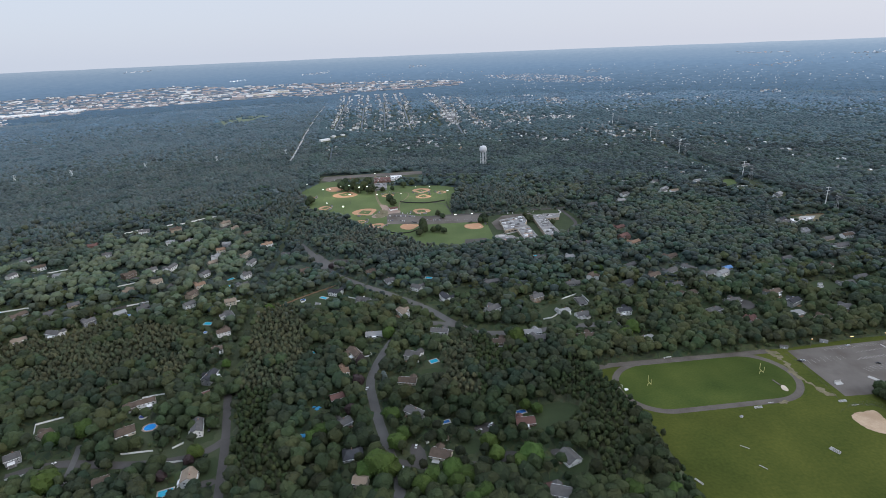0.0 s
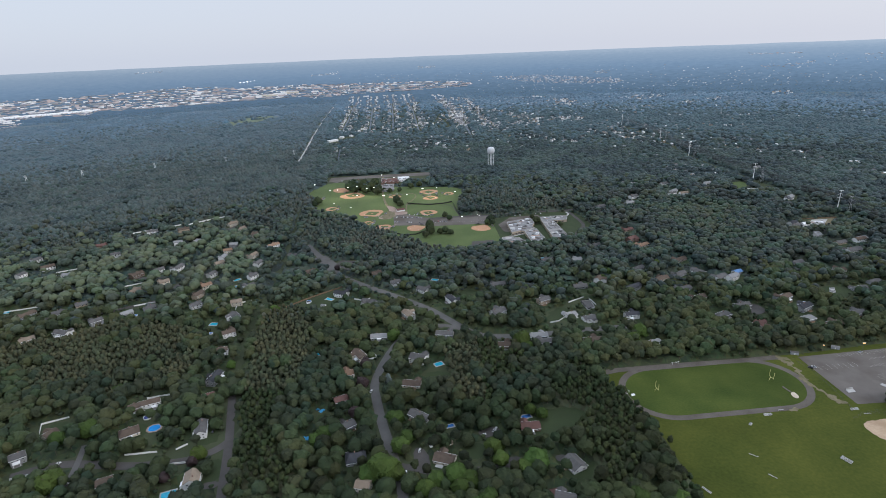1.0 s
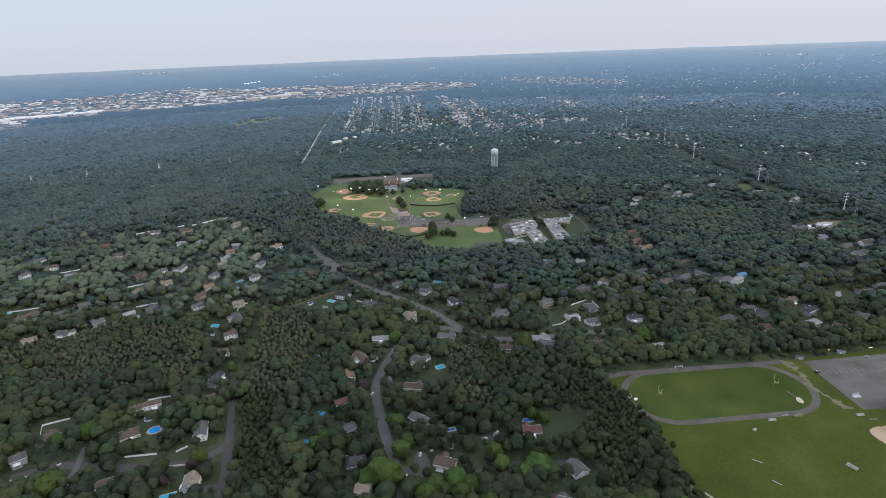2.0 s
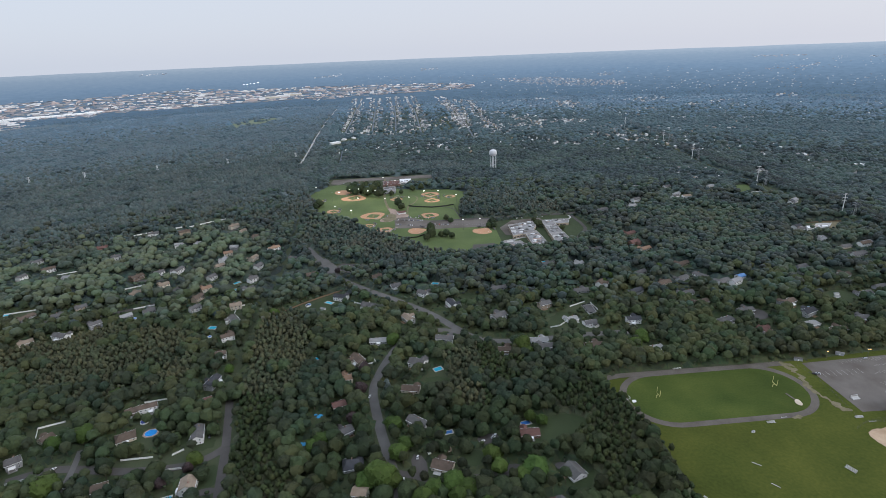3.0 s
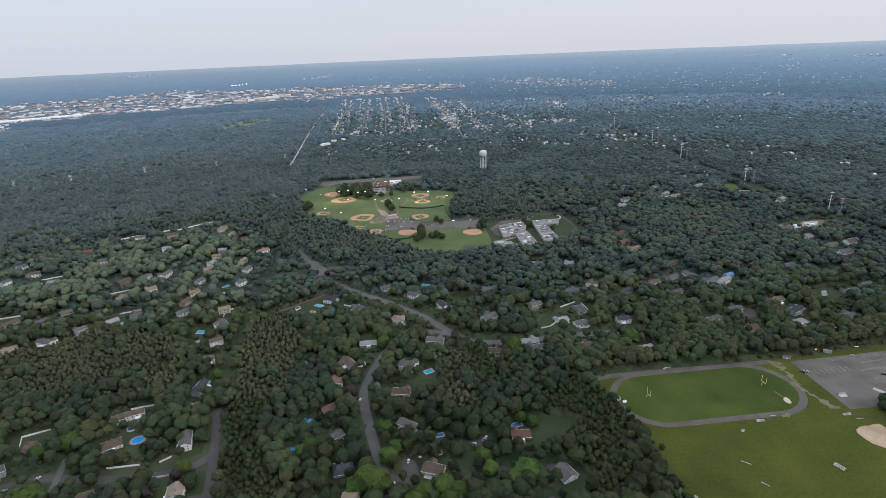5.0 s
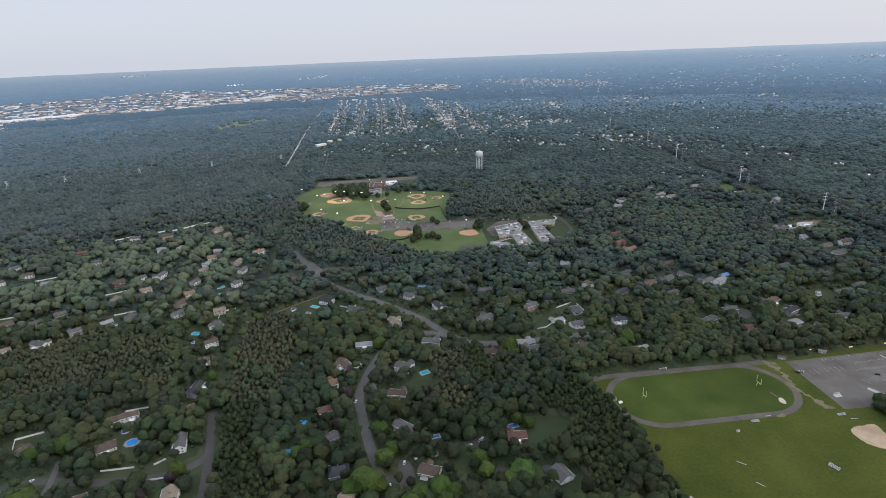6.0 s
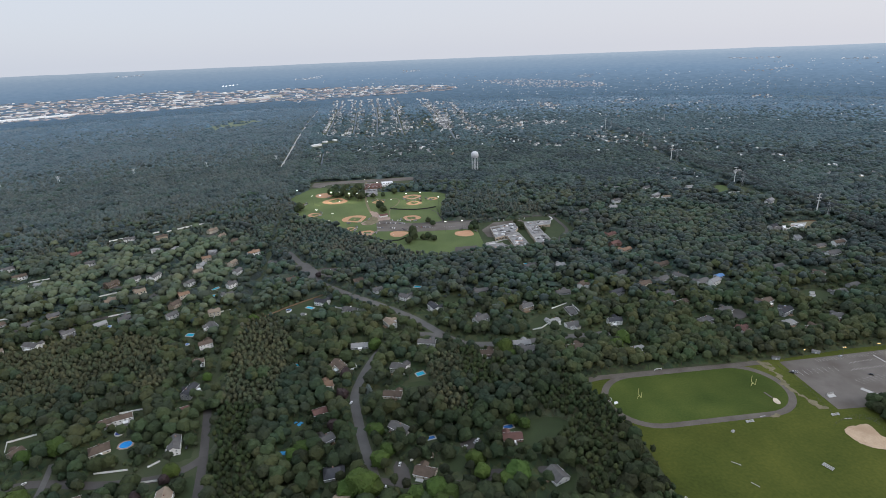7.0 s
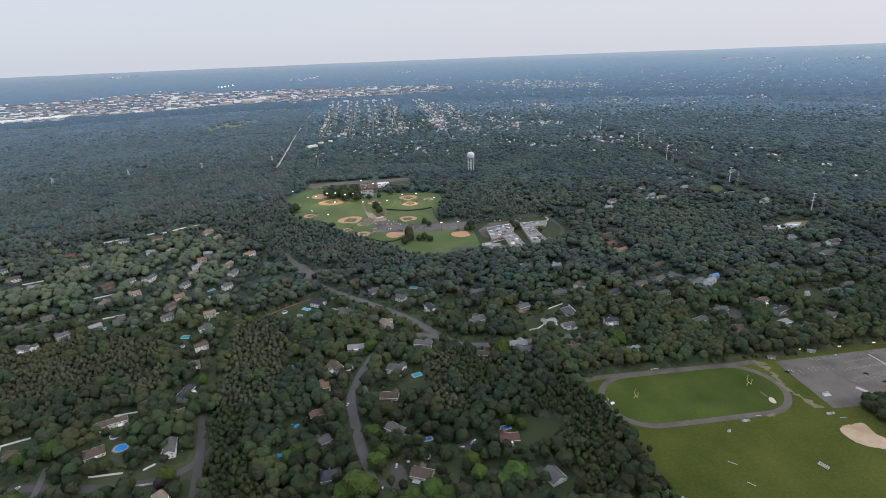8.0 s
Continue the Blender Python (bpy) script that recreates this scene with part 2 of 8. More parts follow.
for key, a in (("white", (0.7, 0.7, 0.7)), ("black", (0.02, 0.02, 0.022)), ("silver", (0.4, 0.41, 0.42)), ("red", (0.3, 0.03, 0.03)), ("navy", (0.03, 0.05, 0.13))):
    M["car_" + key] = material(key + "_car_paint", a, tuple(v * 1.1 for v in a), 0.8, 0.3, 2, 0.0, spec=0.5)
# land at the edge of sight; its haze is a painted blue glow
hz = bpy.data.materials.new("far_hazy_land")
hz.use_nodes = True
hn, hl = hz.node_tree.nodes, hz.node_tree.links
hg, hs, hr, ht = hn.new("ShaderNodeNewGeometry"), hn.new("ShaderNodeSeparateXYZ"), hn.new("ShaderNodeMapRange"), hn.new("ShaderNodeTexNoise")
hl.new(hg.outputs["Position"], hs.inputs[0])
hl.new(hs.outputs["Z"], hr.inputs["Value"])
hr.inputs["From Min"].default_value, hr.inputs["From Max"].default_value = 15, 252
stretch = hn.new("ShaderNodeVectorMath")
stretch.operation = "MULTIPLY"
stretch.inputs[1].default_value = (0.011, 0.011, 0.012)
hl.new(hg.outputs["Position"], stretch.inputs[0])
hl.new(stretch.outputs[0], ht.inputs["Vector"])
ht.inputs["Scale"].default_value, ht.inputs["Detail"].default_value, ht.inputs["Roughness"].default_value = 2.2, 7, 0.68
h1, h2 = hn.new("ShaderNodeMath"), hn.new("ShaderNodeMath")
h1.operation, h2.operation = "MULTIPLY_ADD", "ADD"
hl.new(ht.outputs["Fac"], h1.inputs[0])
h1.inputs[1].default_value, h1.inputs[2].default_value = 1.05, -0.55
fade, faded = hn.new("ShaderNodeMapRange"), hn.new("ShaderNodeMath")     # contrast fades with height, as haze would veil farther woods
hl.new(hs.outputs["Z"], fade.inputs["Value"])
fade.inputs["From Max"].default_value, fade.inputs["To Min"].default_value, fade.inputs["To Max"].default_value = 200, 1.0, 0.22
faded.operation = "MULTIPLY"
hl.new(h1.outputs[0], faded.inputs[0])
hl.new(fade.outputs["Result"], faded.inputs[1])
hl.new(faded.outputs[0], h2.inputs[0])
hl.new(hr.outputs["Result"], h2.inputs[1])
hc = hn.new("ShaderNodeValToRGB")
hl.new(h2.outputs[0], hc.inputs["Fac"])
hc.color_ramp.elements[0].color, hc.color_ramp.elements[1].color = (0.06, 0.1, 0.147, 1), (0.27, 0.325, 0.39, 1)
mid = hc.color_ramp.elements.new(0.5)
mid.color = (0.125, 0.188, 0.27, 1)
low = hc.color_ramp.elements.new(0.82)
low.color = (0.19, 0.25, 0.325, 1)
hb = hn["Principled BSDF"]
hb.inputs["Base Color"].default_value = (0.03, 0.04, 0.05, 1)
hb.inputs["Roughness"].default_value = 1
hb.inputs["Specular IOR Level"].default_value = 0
hx = hn.new("ShaderNodeMapRange")              # the painted haze glow is stronger towards +x, the sun's side
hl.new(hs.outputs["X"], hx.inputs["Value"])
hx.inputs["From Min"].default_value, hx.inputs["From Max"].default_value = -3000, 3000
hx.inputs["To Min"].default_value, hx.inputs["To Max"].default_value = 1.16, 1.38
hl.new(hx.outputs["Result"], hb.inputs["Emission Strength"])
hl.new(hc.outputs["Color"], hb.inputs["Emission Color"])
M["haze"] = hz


# ---- mesh helpers ----
def link(name, verts, faces, mats, parent=None, label="", index=None, smooth=False):
    me = bpy.data.meshes.new(name)
    me.from_pydata([tuple(v) for v in verts], [], faces)
    for k in (mats if isinstance(mats, (list, tuple)) else [mats]):
        me.materials.append(M[k] if isinstance(k, str) else k)
    if index is not None:
        me.polygons.foreach_set("material_index", index)
    if smooth:
        me.polygons.foreach_set("use_smooth", [True] * len(me.polygons))
    me.update()
    ob = new(name, me)
    ob.parent = parent
    if label:
        tagged(ob, label)
    return ob


def shared(name, me, parent, m=None, label=""):
    ob = new(name, me)
    ob.parent = parent
    if m is not None:
        ob.matrix_basis = m
    if label:
        tagged(ob, label)
    return ob


def box(x0, y0, z0, x1, y1, z1):
    v = [(x, y, z) for z in (z0, z1) for x, y in ((x0, y0), (x1, y0), (x1, y1), (x0, y1))]
    return v, [(0, 3, 2, 1), (4, 5, 6, 7), (0, 1, 5, 4), (1, 2, 6, 5), (2, 3, 7, 6), (3, 0, 4, 7)]


def joined(*pieces):
    v, f = [], []
    for pv, pf in pieces:
        f += [tuple(i + len(v) for i in face) for face in pf]
        v += list(pv)
    return v, f


def tube(points, radii, sides=8, caps=True):
    v, f = [], []
    for (p, r) in zip(points, radii):
        v += [(p[0] + r * math.cos(2 * math.pi * k / sides), p[1] + r * math.sin(2 * math.pi * k / sides), p[2]) for k in range(sides)]
    for a in range(len(points) - 1):
        f += [(a * sides + k, a * sides + (k + 1) % sides, (a + 1) * sides + (k + 1) % sides, (a + 1) * sides + k) for k in range(sides)]
    if caps:
        f += [tuple(range(sides))[::-1], tuple(range((len(points) - 1) * sides, len(points) * sides))]
    return v, f


def rod(a, b, r, sides=6):
    """A round bar from a to b."""
    a, b = Vector(a), Vector(b)
    q = (b - a).to_track_quat("Z", "Y")
    ring = [Vector((r * math.cos(2 * math.pi * k / sides), r * math.sin(2 * math.pi * k / sides), 0)) for k in range(sides)]
    v = [tuple(a + q @ p) for p in ring] + [tuple(b + q @ p) for p in ring]
    f = [(k, (k + 1) % sides, sides + (k + 1) % sides, sides + k) for k in range(sides)]
    return v, f + [tuple(range(sides))[::-1], tuple(range(sides, 2 * sides))]


def slab(outline, z0, z1):
    """A flat piece with an outline and a thickness."""
    if sum(a[0] * b[1] - b[0] * a[1] for a, b in zip(outline, outline[1:] + outline[:1])) < 0:
        outline = outline[::-1]
    n = len(outline)
    v = [(x, y, z0) for x, y in outline] + [(x, y, z1) for x, y in outline]
    return v, [tuple(range(n, 2 * n))] + [(k, (k + 1) % n, n + (k + 1) % n, n + k) for k in range(n)]


def smoothed(pts, rounds=2, closed=False):
    for _ in range(rounds):
        out = [] if closed else [pts[0]]
        for a, b in zip(pts, pts[1:] + (pts[:1] if closed else [])):
            out += [(a[0] * 0.75 + b[0] * 0.25, a[1] * 0.75 + b[1] * 0.25), (a[0] * 0.25 + b[0] * 0.75, a[1] * 0.25 + b[1] * 0.75)]
        pts = out if closed else out + [pts[-1]]
    return pts


def ribbon(pts, width, z0, z1, rounds=2):
    """A strip of ground along a line: road, path."""
    pts = smoothed(pts, rounds) if rounds else pts
    left, right = [], []
    for k, p in enumerate(pts):
        a, b = pts[max(k - 1, 0)], pts[min(k + 1, len(pts) - 1)]
        d = math.hypot(b[0] - a[0], b[1] - a[1]) or 1
        nx, ny = -(b[1] - a[1]) / d * width / 2, (b[0] - a[0]) / d * width / 2
        left.append((p[0] + nx, p[1] + ny))
        right.append((p[0] - nx, p[1] - ny))
    n = len(pts)
    v = [(x, y, z1) for x, y in left] + [(x, y, z1) for x, y in right] + [(x, y, z0) for x, y in left] + [(x, y, z0) for x, y in right]
    f = []
    for k in range(n - 1):
        f += [(k, n + k, n + k + 1, k + 1), (2 * n + k, k, k + 1, 2 * n + k + 1), (n + k, 3 * n + k, 3 * n + k + 1, n + k + 1)]
    return v, f


# what keeps trees away: outlines, lines with a half width, and round spots
CLEAR, LINES, SPOTS, PINES = [], [], [], []


# ---- ground and horizon ----
EDGE, RISE_FROM, RISE_TO = 4930.0, 3400.0, 252.5


def height(x, y):
    """The land is flat, and is raised far off to fit the camera's skyline, a little under eye height; the slope stands
    for land beyond.
    """
    r = np.hypot(x, y)
    return RISE_TO * (np.clip(r - RISE_FROM, 0, EDGE - RISE_FROM) / (EDGE - RISE_FROM)) ** 1.5


def land(name, radii, mat, label, category, sides, rough=0.0, closed=False):
    v, f = [], []
    for r in radii:
        for k in range(sides):
            a = 2 * math.pi * k / sides
            x, y = r * math.cos(a), r * math.sin(a)
            v.append((x, y, float(height(x, y)) + (rough * noise.noise((x / 160, y / 160, 0.5)) if r > 4200 else 0)))
    for j in range(len(radii) - 1):
        f += [(j * sides + k, (j + 1) * sides + k, (j + 1) * sides + (k + 1) % sides, j * sides + (k + 1) % sides) for k in range(sides)]
    if closed:
        f.append(tuple(range(sides)))
    tagged(link(name, v, f, mat, smooth=True), label, category, kind="structure")


land("ground", (150, 400, 800, 1400, 2200, 3000, 3400), "ground", "dark woodland floor and rough grass", "ground", 120, closed=True)
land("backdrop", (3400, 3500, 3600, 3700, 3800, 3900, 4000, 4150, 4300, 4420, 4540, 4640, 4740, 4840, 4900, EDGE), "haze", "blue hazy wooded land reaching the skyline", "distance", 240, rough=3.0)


# ---- fields, roads and paved ground ----
LAYER = [0]
SIGHT_GAPS = []            # low growth kept in the camera's sight line: x, y, half width, how far trees are lower


def plot(name, pts, mat, z, label, category, rounds=2, clear=True, kind="structure", flat=False):
    if not flat:
        LAYER[0] += 1                        # each layer lies a few millimetres over the last
        z += LAYER[0] * 0.004
    pts = smoothed(pts, rounds, True) if rounds else pts
    if clear:
        CLEAR.append(pts)
    return tagged(link(name, *slab(pts, -0.2, z), mat), label, category, kind=kind)


def ragged(pts, by, seed):
    """The outline with an uneven edge."""
    return [(x + by * noise.noise((x / 3, y / 3, seed)), y + by * noise.noise((x / 3, y / 3, seed + 9))) for x, y in smoothed(pts, 3, True)]


def road(name, pts, width, mat="asphalt", label="worn grey asphalt road between trees", z=0.06, verge=2.0, rounds=2):
    LAYER[0] += 1
    z += LAYER[0] * 0.004
    LINES.append((smoothed(pts, 1), width / 2 + verge))
    return tagged(link(name, *ribbon(pts, width, -0.2, z, rounds), mat), label, "road", kind="structure")


plot("field_school", [(143.3, 426.5), (156.4, 386.4), (167.2, 343.8), (168.0, 307.3), (169.0, 285.0), (165.2, 233.7), (360.2, 221.1), (641.5, 470.4), (444.1, 464.0), (368.2, 451.8), (326.5, 447.8), (246.7, 443.8), (167.4, 437.9)], "turf", 0.05, "wide mown school playing field", "grass", 1)
plot("field_ball_park", [(-306.6, 1171.4), (-295.9, 1242.9), (-272.6, 1284.5), (-232.1, 1283.2), (-207.7, 1211.6), (-138.1, 1173.9), (-121.6, 1224.0), (-65.2, 1208.8), (42.2, 1195.8), (46.1, 1114.4), (29.7, 1067.0), (27.4, 1005.3), (35.0, 951.9), (93.8, 936.7), (103.4, 901.7), (95.9, 797.5), (53.2, 772.1), (-12.8, 774.9), (-43.5, 825.1), (-80.3, 857.9), (-146.6, 922.0), (-159.7, 957.7), (-228.6, 1000.0), (-271.2, 1057.3), (-265.4, 1108.2)], "park_turf", 0.05, "bright mown grass of a ball park", "grass", 1)
plot("field_school_yard", [(89.0, 930.4), (125.3, 953.5), (244.9, 965.8), (259.4, 900.2), (250.2, 845.0), (210.3, 821.3), (158.6, 784.8), (95.3, 792.4)], "lawn", 0.05, "grass and yards round a school", "grass", 1)
plot("meadow", ragged([(-1015, 2572), (-946, 2492), (-866, 2607), (-795, 2855), (-869, 2960), (-994, 2876), (-1052, 2710)], 26, 7.5), "meadow", 0.05, "pale open meadow inside the woods", "grass", 0, False)
plot("clearing_far_side", [(616.3, 1106.9), (641.6, 1138.8), (670.3, 1139.0), (651.2, 1090.8), (618.4, 1072.1)], "park_turf", 0.05, "small open sports lawn among trees", "grass", 1)
plot("lot_north", [(-280.1, 1301.7), (-280.7, 1343.2), (-216.5, 1351.7), (-29.6, 1365.8), (-24.4, 1329.9), (-207.9, 1321.5), (-240.6, 1315.1), (-256.1, 1285.5)], "lot", 0.09, "grey parking strip beside the ball park", "parking", 0)
plot("lot_ball_park", [(-96.8, 990.0), (-71.1, 990.9), (-36.9, 966.2), (-30.0, 962.7), (91.1, 957.2), (91.4, 913.2), (-16.0, 910.1), (-36.0, 917.3), (-90.1, 922.4)], "lot", 0.1, "grey parking lot of the ball park", "parking", 0)
plot("lot_school_yard", [(98.4, 902.4), (123.9, 943.0), (178.3, 953.2), (180.2, 935.1), (133.8, 924.2), (120.2, 899.4), (120.2, 855.9), (103.9, 864.0)], "lot", 0.1, "paved yard of the school", "parking", 0)
plot("court", [(45.7, 819.7), (82.2, 823.4), (72.5, 790.0), (40.9, 786.1)], "asphalt", 0.09, "dark paved ball court", "court", 0)
plot("lot_school", [(342.8, 444.2), (345.9, 369.2), (370.0, 370.0), (446.9, 377.6), (569.6, 467.6), (467.0, 456.2)], "lot", 0.1, "large empty grey parking lot with painted bays", "parking", 0)
plot("lot_cars", [(-165.6, 740.7), (-160.1, 758.3), (-117.4, 748.9), (-120.8, 722.8), (-143.1, 716.7)], "asphalt", 0.09, "paved yard with parked cars", "parking", 0)

road("road_main", [(-230.0, 836.8), (-199.6, 781.7), (-179.5, 755.8), (-160.1, 710.1), (-138.0, 683.8), (-112.8, 660.4), (-71.7, 626.5), (-44.9, 602.7), (-18.4, 577.3), (3.5, 547.1), (24.7, 519.3), (47.4, 507.6), (85.7, 508.1), (120.3, 511.3), (168.6, 517.3), (218.9, 518.1)], 9.5, "road_grey", "wide worn grey asphalt road between trees")
SIGHT_GAPS += [(x, y, 7, 6.0) for x, y in [(-157.7, 705.7), (-144.6, 690.3), (-132.3, 677.4), (-119.5, 664.8), (-107.4, 654.5), (-95.7, 644.4), (-84.2, 634.5), (-71.5, 624.8), (-59.1, 613.7), (-47.0, 602.9), (-35.3, 592.5), (-23.9, 580.8), (-12.9, 568.1), (-2.3, 554.4), (6.6, 541.4), (48.7, 507.5), (95.0, 508.5), (168.6, 517.3), (184.2, 517.2)]]
SIGHT_GAPS += [(x, y, 4, 6.0) for x, y in [(-55.1, 511.1), (-61.3, 495.2), (-65.8, 477.8), (-69.5, 462.4), (-72.2, 449.7), (-74.1, 436.5), (-74.4, 424.7), (-71.1, 409.8), (-68.1, 396.5), (-64.7, 383.0), (-61.9, 370.3), (-57.8, 357.5), (-53.8, 344.0), (-185.7, 345.4), (-187.8, 354.6), (-191.0, 365.6), (-195.4, 380.2)]]
road("road_main_junction", [(-198.6, 776.8), (-183.9, 756.3), (-164.1, 723.1)], 22, "road_grey", "wide asphalt junction between trees", z=0.07)
road("road_lane", [(13.9, 530.3), (-12.9, 540.4), (-41.9, 535.0), (-55.1, 511.1), (-65.8, 477.8), (-72.2, 449.7), (-74.9, 424.7), (-68.9, 398.9), (-61.9, 370.3), (-53.8, 344.0), (-47.6, 322.2), (-39.8, 302.3), (-39.8, 272.8)], 8.5, "road_grey", verge=1.5)
road("road_lane_end", [(-46.6, 320.4), (-30.1, 315.5), (-17.3, 310.3), (12.2, 311.5), (44.2, 315.3), (48.9, 318.5)], 6, verge=1.0)
road("road_corner", [(-346.9, 324.5), (-327.5, 333.9), (-307.8, 337.5), (-263.8, 330.9), (-229.1, 331.9), (-206.9, 336.7), (-194.1, 345.9), (-188.3, 354.6)], 8, verge=2.5)
road("road_edge", [(-167.6, 279.2), (-173.9, 303.2), (-180.7, 329.8), (-187.1, 353.9), (-200.2, 395.6), (-211.2, 429.7)], 7, verge=1.5)
road("road_cut", [(-211.2, 429.7), (-222.4, 489.8), (-230.5, 550.9), (-236.4, 617.3), (-242.7, 698.4), (-253.4, 800.3), (-272.6, 932.2), (-297.0, 1078.0)], 3, "ground", "grassy cut between woods", 0.03, 2.5)
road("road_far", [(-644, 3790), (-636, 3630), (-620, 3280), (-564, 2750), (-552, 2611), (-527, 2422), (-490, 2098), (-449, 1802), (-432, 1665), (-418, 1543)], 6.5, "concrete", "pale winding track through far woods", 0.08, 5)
road("road_far_branch", [(-712, 2731), (-639, 2684), (-570, 2740)], 12, "meadow", "pale grassy track in far woods", 0.08, 8)
road("road_drive", [(-304.0, 300.7), (-295.7, 309.7), (-299.6, 330.5), (-309.0, 357.8)], 4.6, "road_grey", "pale straight driveway", 0.05, 2.0)
SIGHT_GAPS += [(x, y, 3, 8.0) for x, y in [(-296.1, 313.4), (-296.6, 316.7), (-297.5, 320.7), (-298.4, 324.7), (-299.4, 328.8), (-300.7, 333.5), (-302.9, 339.7), (-304.7, 345.4), (-306.6, 351.2)]]
SIGHT_GAPS += [(x, y, 5, 6.0) for x, y in [(-340.5, 327.6), (-334.0, 330.7), (-327.5, 333.9), (-317.7, 335.7), (-307.8, 337.5), (-295.4, 335.6), (-283.1, 333.7), (-273.2, 332.0), (-263.8, 330.9), (-255.0, 331.0), (-246.6, 331.7), (-237.9, 331.8), (-229.1, 331.9), (-220.9, 333.2), (-213.6, 334.6), (-206.9, 336.7)]]
road("road_street", [(-380.5, 674.1), (-377.9, 712.4), (-389.8, 779.2), (-396.7, 857.0), (-397.4, 932.2), (-394.2, 982.8)], 8, verge=1.0)
road("road_street_west", [(-634.2, 698.9), (-599.9, 718.9), (-544.9, 723.4), (-493.8, 728.4), (-442.9, 719.0), (-399.5, 714.6), (-383.1, 733.6)], 8, verge=1.0)
road("road_street_south", [(-552.3, 592.2), (-493.7, 598.8), (-436.0, 608.7), (-403.0, 627.8), (-367.4, 646.2)], 8, verge=1.0)
road("road_school", [(-27.6, 957.1), (35.5, 962.6), (94.2, 961.6), (149.8, 975.8), (235.4, 970.9), (262.9, 986.1), (304.9, 987.6)], 8, verge=2)
road("road_school_loop", [(238.7, 966.7), (248.0, 895.2), (243.5, 870.2), (229.6, 853.7), (214.3, 815.3)], 6, verge=1)
road("path_park", [(-148.0, 1335.8), (-132.3, 1153.0), (-119.2, 1076.8), (-102.5, 1016.4), (-92.9, 977.1)], 5, "dirt", "pale path through the ball park", 0.1, 2)
road("path_park_loop", [(-123.3, 1151.5), (-94.1, 1146.7), (-65.6, 1156.9), (-54.7, 1130.6), (-62.9, 1090.2), (-76.2, 1070.2), (-69.3, 981.1)], 2.6, "dirt", "pale path between ball fields", 0.1, 1)
road("path_park_edge", [(-75.7, 1061.6), (-24.3, 1062.3), (18.6, 1047.2), (27.1, 997.5), (32.1, 959.5)], 2, "asphalt", "pale path along a fence", 0.1, 1)
plot("worn_patch", ragged([(324.0, 440.9), (328.5, 437.6), (332.0, 435.4), (331.2, 430.6), (325.3, 428.2), (326.1, 432.9), (322.7, 436.1)], 3.0, 4.5), "dirt", 0.06, "bare worn dirt on the grass", "dirt", 0, False)
plot("worn_patch_long", ragged([(330.3, 432.6), (328.9, 420.5), (326.0, 406.3), (328.2, 395.9), (330.5, 387.4), (333.2, 385.6), (328.3, 384.4), (325.1, 392.7), (321.8, 403.1), (323.5, 415.4)], 3.0, 4.5), "dirt", 0.06, "bare worn dirt track on the grass", "dirt", 0, False)
plot("worn_patch_end", ragged([(329.4, 385.9), (334.8, 382.3), (336.9, 374.3), (337.9, 370.5), (333.7, 370.0), (329.5, 374.8), (328.0, 379.6)], 3.0, 4.5), "dirt", 0.06, "bare worn dirt on the grass", "dirt", 0, False)
plot("worn_patch_lane", ragged([(284.1, 366.5), (290.5, 366.8), (294.6, 364.3), (286.9, 362.6)], 3.0, 4.5), "dirt", 0.14, "bare worn dirt beside the running track", "dirt", 0, False)
plot("worn_patch_corner", ragged([(311.0, 448.0), (323.9, 448.0), (334.1, 442.2), (330.7, 438.5), (316.6, 440.5)], 3.0, 4.5), "dirt", 0.06, "bare worn dirt by the parking lot", "dirt", 0, False)
road("path_curved", [(387.0, 395.6), (392.7, 386.4), (401.8, 378.8), (422.6, 373.5)], 4, "concrete", "pale curved walk beside the parking lot", 0.14, 1)
road("track_chute", [(131.8, 427.3), (160.9, 434.6), (222.4, 438.7), (284.4, 441.9), (322.1, 445.1)], 7, "track", "grey straight sprint lane beside the oval", 0.075, 1, 0)


